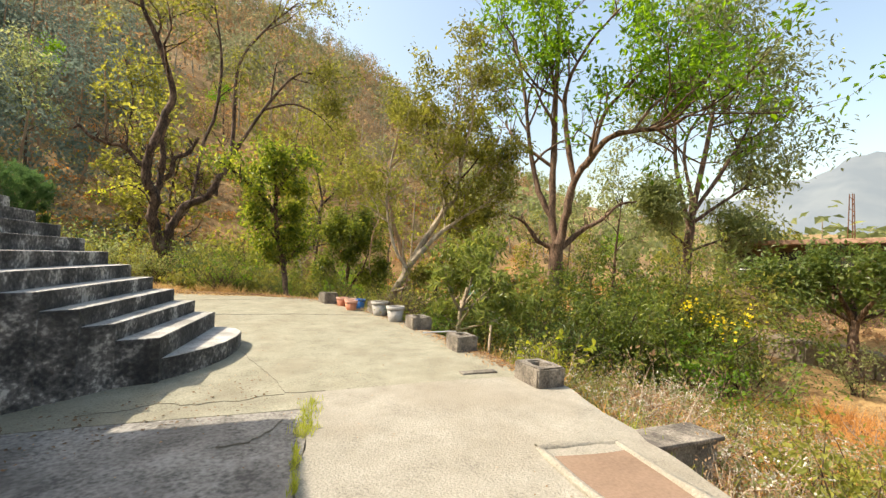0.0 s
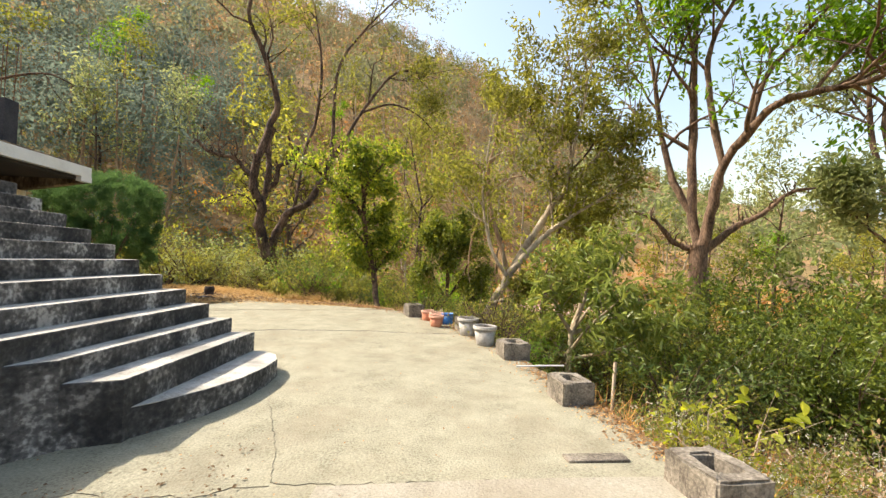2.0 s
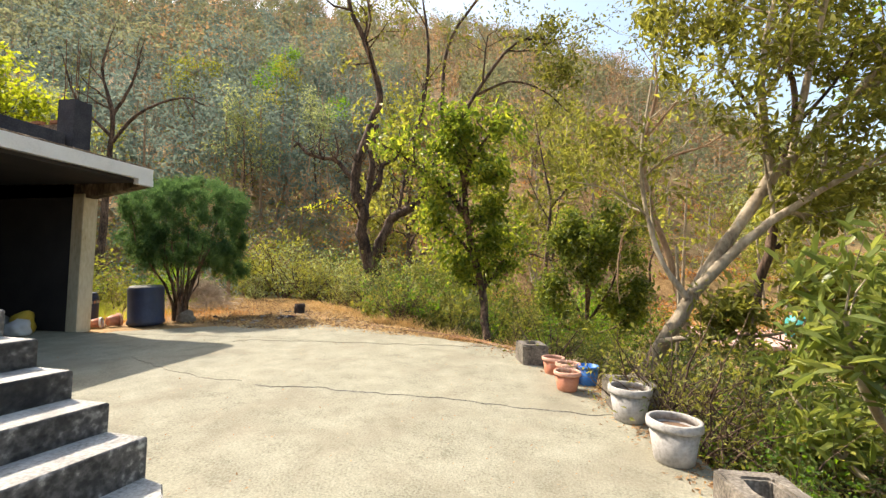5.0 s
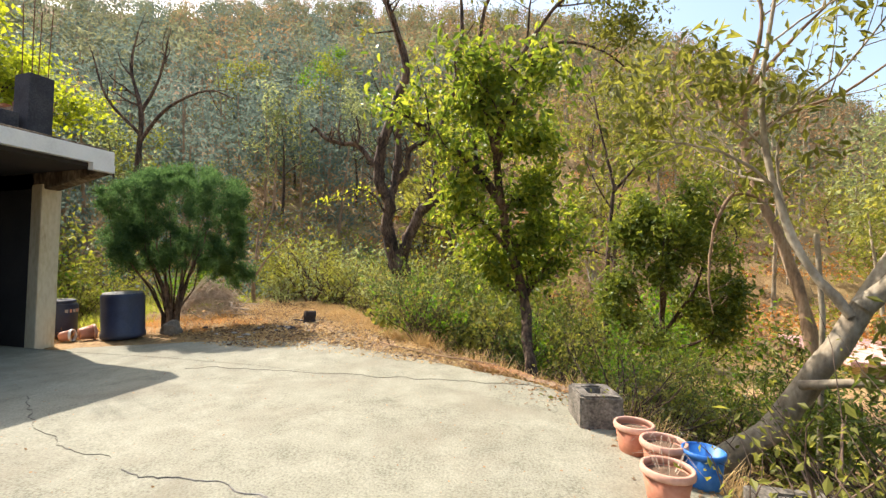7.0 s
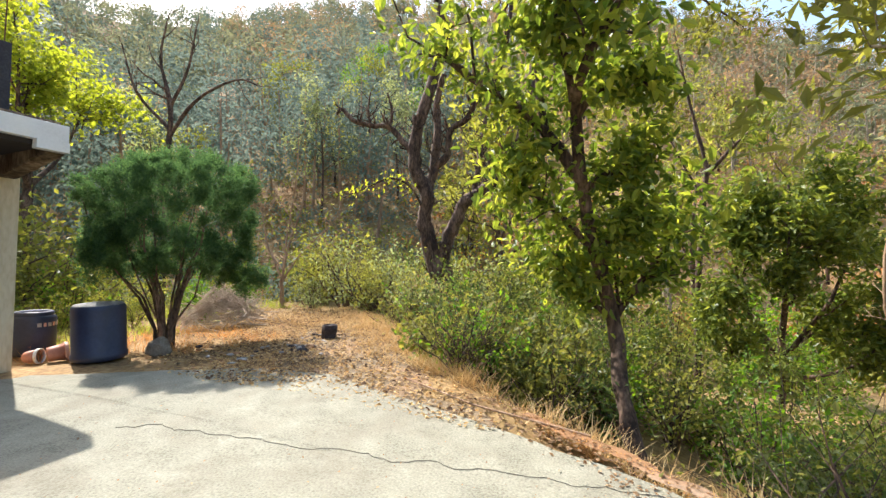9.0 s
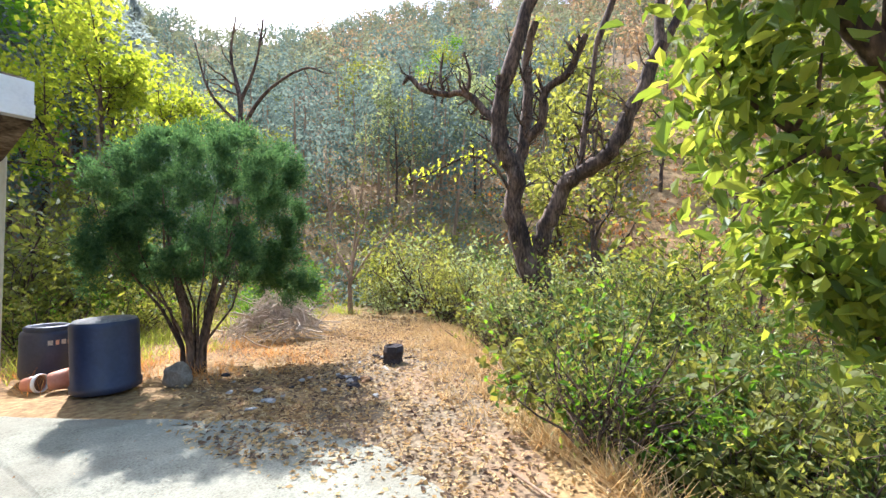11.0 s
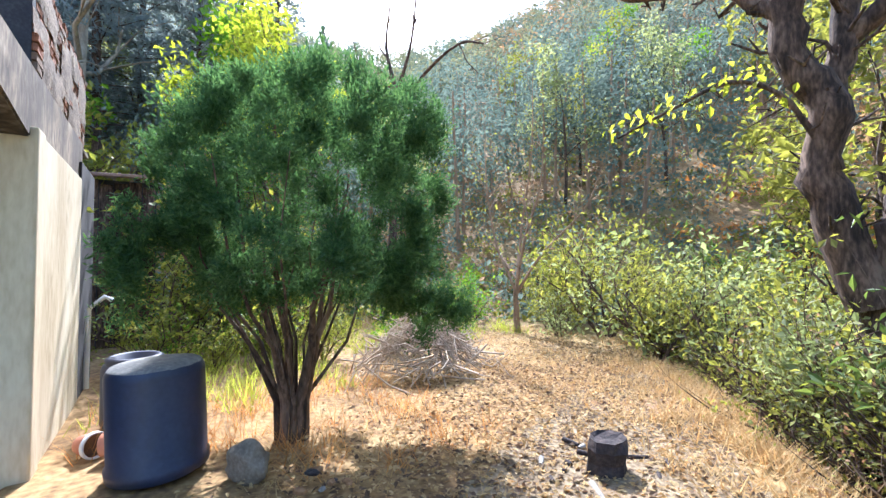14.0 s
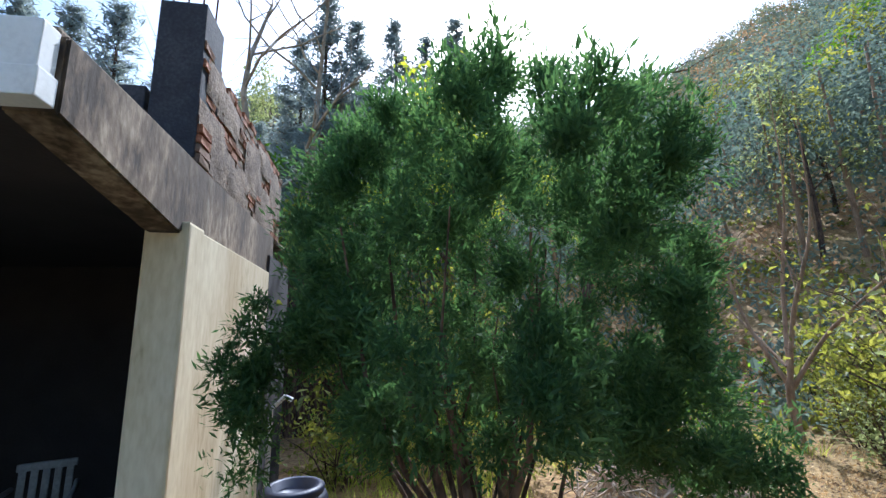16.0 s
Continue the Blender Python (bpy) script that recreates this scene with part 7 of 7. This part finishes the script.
def joint_grass(X, Y):
    rng = np.random.default_rng(118)
    n = len(X)
    c = np.stack([X, Y, np.full(n, 0.035) + rng.uniform(0, 0.05, n)], -1)
    v, q = leaf_arrays(rng, c, 0.085, 0.006, np.array([[0, 0, 1.6]]), 0, 0.5, 0.02)
    tagged(new("joint_grass", quad_mesh("joint_grass", v, q, L_GRASS)), "yellow-green grass growing in the slab joint", "grass", kind="stuff")


joint_grass(X, Y)


def litter(name, seed, x, y, size, leaf, label):
    rng = np.random.default_rng(seed)
    n = len(x)
    z = np.maximum(land(x, y), np.where(x < np.interp(y, E_Y, E_X, right=-9), yard_z(y, x) - 0.02, -9)) + rng.uniform(0.0, 0.025, n)
    d = unit(rng.normal(size=(n, 3)) * np.array([1, 1, 0.22]))
    up = unit(rng.normal(size=(n, 3)) * 0.35 + np.array([0, 0, 1.0]))
    s = unit(np.cross(d, up))
    L = (size * rng.uniform(0.5, 1.4, n))[:, None]
    c = np.stack([x, y, z + 0.012], -1)
    v = np.stack([c - d * L / 2, c + s * L * 0.28 + up * L * 0.15, c + d * L / 2, c - s * L * 0.28 + up * L * 0.1], 1)
    tagged(new(name, quad_mesh(name, v.reshape(-1, 3), np.arange(n * 4).reshape(n, 4), leaf)), label, "leaf litter", kind="stuff")


N = 17000
Y = _g.uniform(12.3, 20, N)
mid = np.interp(Y, [12.3, 14, 16, 20], [-2.3, -4.2, -5.6, -8.0])
X = mid + _g.normal(size=N) * np.interp(Y, [12.3, 13, 16, 20], [0.9, 1.5, 1.5, 1.2])
ok = (Y > 12.75 + 0.25 * np.sin(X * 2)) & ((X + 2.49) * 0.725 + (Y - 15.1) * 0.69 < 0.2)
part_1 = np.arange(len(X)) % 5 < 3
litter("leaf_litter", 121, X[ok & part_1], Y[ok & part_1], 0.05, L_LITTER, "dry golden-brown leaves strewn over the dirt path")
litter("brown_litter", 125, X[ok & ~part_1], Y[ok & ~part_1], 0.055, L_BROWN, "dark brown curled leaves among the dry litter")
N = 8500
Y = _g.uniform(12.3, 19, N)
X = np.interp(Y, [12.3, 14, 16, 19], [-1.8, -3.4, -4.8, -6.6]) + _g.normal(size=N) * 1.6
ok = (Y > 12.5) & ((X + 2.49) * 0.725 + (Y - 15.1) * 0.69 < 0.1)
litter("pale_litter", 122, X[ok], Y[ok], 0.045, L_STRAW, "pale chaff and straw strewn over the path")
N = 3800
Y = _g.uniform(4.6, 13.2, N)
X = np.interp(Y, E_Y, E_X) - np.abs(_g.normal(size=N)) * np.interp(Y, [4.6, 9, 11, 13.2], [0.14, 0.16, 0.25, 0.5]) + 0.04
litter("edge_litter", 123, X, Y, 0.04, L_DRY, "dry leaves gathered along the yard edge")
N = 2200
X, Y = _g.uniform(-5.5, 2.6, N), _g.uniform(0.2, 12.4, N)
ok = X < np.interp(Y, E_Y, E_X) - 0.1
litter("yard_grit", 124, X[ok], Y[ok], 0.02, L_DRY, "scattered crumbs of leaf and grit on the concrete")

for k in range(14):
    a, d = _g.uniform(0, 6.3), abs(_g.normal()) * 0.35
    rock("rubble", -5.6 + d * math.cos(a) + (0.9 if k % 3 == 0 else 0), 13.75 + d * math.sin(a) * 0.8 + (0.4 if k % 3 == 0 else 0), 0.235, _g.uniform(0.015, 0.04), [M_ASH, M_DIRT, M_CHAR][k % 3], "grey ash-covered stone fragment on the dirt", k + 40, (1.3, 0.9, 0.5), _g.uniform(0, 360))["group"] = "rubble by the fire spot"

# burnt heap on the path and pale scraps in the shrub's shade
_h = random.Random(77)
for k in range(15):
    a, d = _h.uniform(0, 6.3), abs(_h.gauss(0, 0.16))
    hx, hy = -4.45 + d * math.cos(a) * 1.4, 14.55 + d * math.sin(a)
    rock("ash_lump", hx, hy, float(max(land(hx, hy), yard_z(hy, hx) - 0.02)) + 0.03, _h.uniform(0.025, 0.06), [M_CHAR, M_ASH, M_CHAR, M_DIRT][k % 4], "charred lump in the burnt heap on the path", k + 200, (1.3, 0.9, 0.6), _h.uniform(0, 360), "ash")["group"] = "burnt heap"
for k in range(15):
    hx, hy = -5.1 + _h.gauss(0, 0.32), 13.3 + _h.gauss(0, 0.22)
    rock("rubble", hx, hy, float(yard_z(hy, hx)) + 0.012, _h.uniform(0.02, 0.06), [M_ASH, M_DIRT, M_GRAVEL][k % 3], "flat pale cement scrap on the dirt", k + 300, (1.4, 0.9, 0.32), _h.uniform(0, 360))["group"] = "rubble by the fire spot"

_p = np.random.default_rng(151)
X, Y = tufts(_p, 420, 20, -11.0, -4.6, 16.8, 21.0, 0.15)
ok = ((X + 2.49) * 0.725 + (Y - 15.1) * 0.69 < 0.9) & (np.hypot(X + 8.25, Y - 16.15) > 0.9)
blades("far_path_grass", 152, X[ok], Y[ok], 0.11, 0.005, L_STRAW, "short straw-coloured grass at the path's far end", 1.2)
N = 2600
Y = _p.uniform(4.6, 12.8, N)
X = np.interp(Y, E_Y, E_X) - np.abs(_p.normal(size=N)) * 0.16 + 0.02
litter("red_grit", 153, X, Y, 0.022, L_ORANGE, "reddish grit washed along the yard edge")
N = 900
X, Y = _p.uniform(-3.2, 0.0, N), _p.uniform(3.2, 5.4, N)
ok = (Y < 4.0 + 0.5 * (X + 2.2)) & (Y > 3.0 + 0.5 * (X + 2.2))
litter("step_litter", 154, X[ok], Y[ok], 0.03, L_BROWN, "dark leaf crumbs gathered at the foot of the steps")

# orange weeds round the shrub's foot and beside the wall
_w = np.random.default_rng(141)
X, Y = tufts(_w, 95, 18, -8.6, -5.7, 12.3, 15.6, 0.09)
ok = (np.hypot(X + 6.72, Y - 12.81) > 0.42) & (np.hypot(X + 8.15, Y - 12.6) > 0.4) & (np.hypot(X + 6.85, Y - 13.86) > 0.22) & ~((X > -6.7) & (Y < 13.6))
blades("orange_weeds", 142, X[ok], Y[ok], 0.26, 0.004, L_ORANGE, "orange dry weeds round the foot of the shrub", 0.7)

# dry stalks in the pots
for px, py in ((1.72, 10.10), (1.76, 10.50)):
    w = Wood(3)
    for k in range(9):
        a = _g.uniform(0, 6.3)
        w.tube([(px + 0.05 * math.cos(a), py + 0.05 * math.sin(a), 0.34), (px + 0.11 * math.cos(a), py + 0.11 * math.sin(a), 0.45), (px + 0.20 * math.cos(a), py + 0.18 * math.sin(a), 0.44 - 0.05 * (k % 3))], [0.003, 0.002, 0.001])
    tagged(new("dry_stalk", w.mesh("dry_stalk", M_TWIG)), "brittle dry stalks drooping over a pot rim", "plant")

# yellow blooms on one bush in the hollow
_y = np.random.default_rng(131)
put_bush(BUSH["fresh"][0], 8.4, 6.2, 1.15, 40, "green bush with clusters of yellow flowers")
C = np.array([8.1, 5.95, 0.45]) + np.concatenate([_y.normal(size=(26, 3)) * 0.11 + o for o in (np.array([0, 0, 0]), np.array([0.5, -0.35, 0.1]), np.array([-0.3, 0.3, 0.25]), np.array([0.15, -0.2, -0.2]))])
v, q = leaf_arrays(_y, C, 0.07, 0.05, None, 0, 1, 0.1)
tagged(new("yellow_flower", quad_mesh("yellow_flower", v, q, L_YELLOW)), "clusters of bright yellow flowers on a green bush", "flower", kind="stuff")



def shed():
    """The dark lean-to behind the garage."""
    s = empty("shed", label="dark weathered lean-to shed with a sagging sheet roof", category="shed")
    part("wall", box(-13.6, -13.4, 9.0, 12.75, -0.2, 3.3, 0.02), M_RC, s)
    r = part("roof", box(-14.6, -13.0, 8.8, 12.95, -0.03, 0.03, 0.01), M_ROOF_TIN, s, "rusted roof sheet")
    r.matrix_world = Matrix.Translation((0, 0, 3.42)) @ Matrix.Translation((-13.8, 10.9, 0)) @ pose(0, 0, 0, 2, 8, 0) @ Matrix.Translation((13.8, -10.9, 0))
    for k in range(16):
        part("plank", box(-13.395, -13.37, 9.02 + k * 0.233, 9.235 + k * 0.233, -0.1, 3.2 + 0.04 * (k % 3), 0.004), M_BARK, s)


shed()
rod("pipe", [(-9.75, 12.05, 0.1), (-9.75, 12.06, 1.1), (-9.75, 12.22, 1.25), (-9.75, 12.3, 1.2)], 0.03, M_WHITE_PLASTIC, "white plastic downpipe at the wall's end", "pipe")
build_parapet()
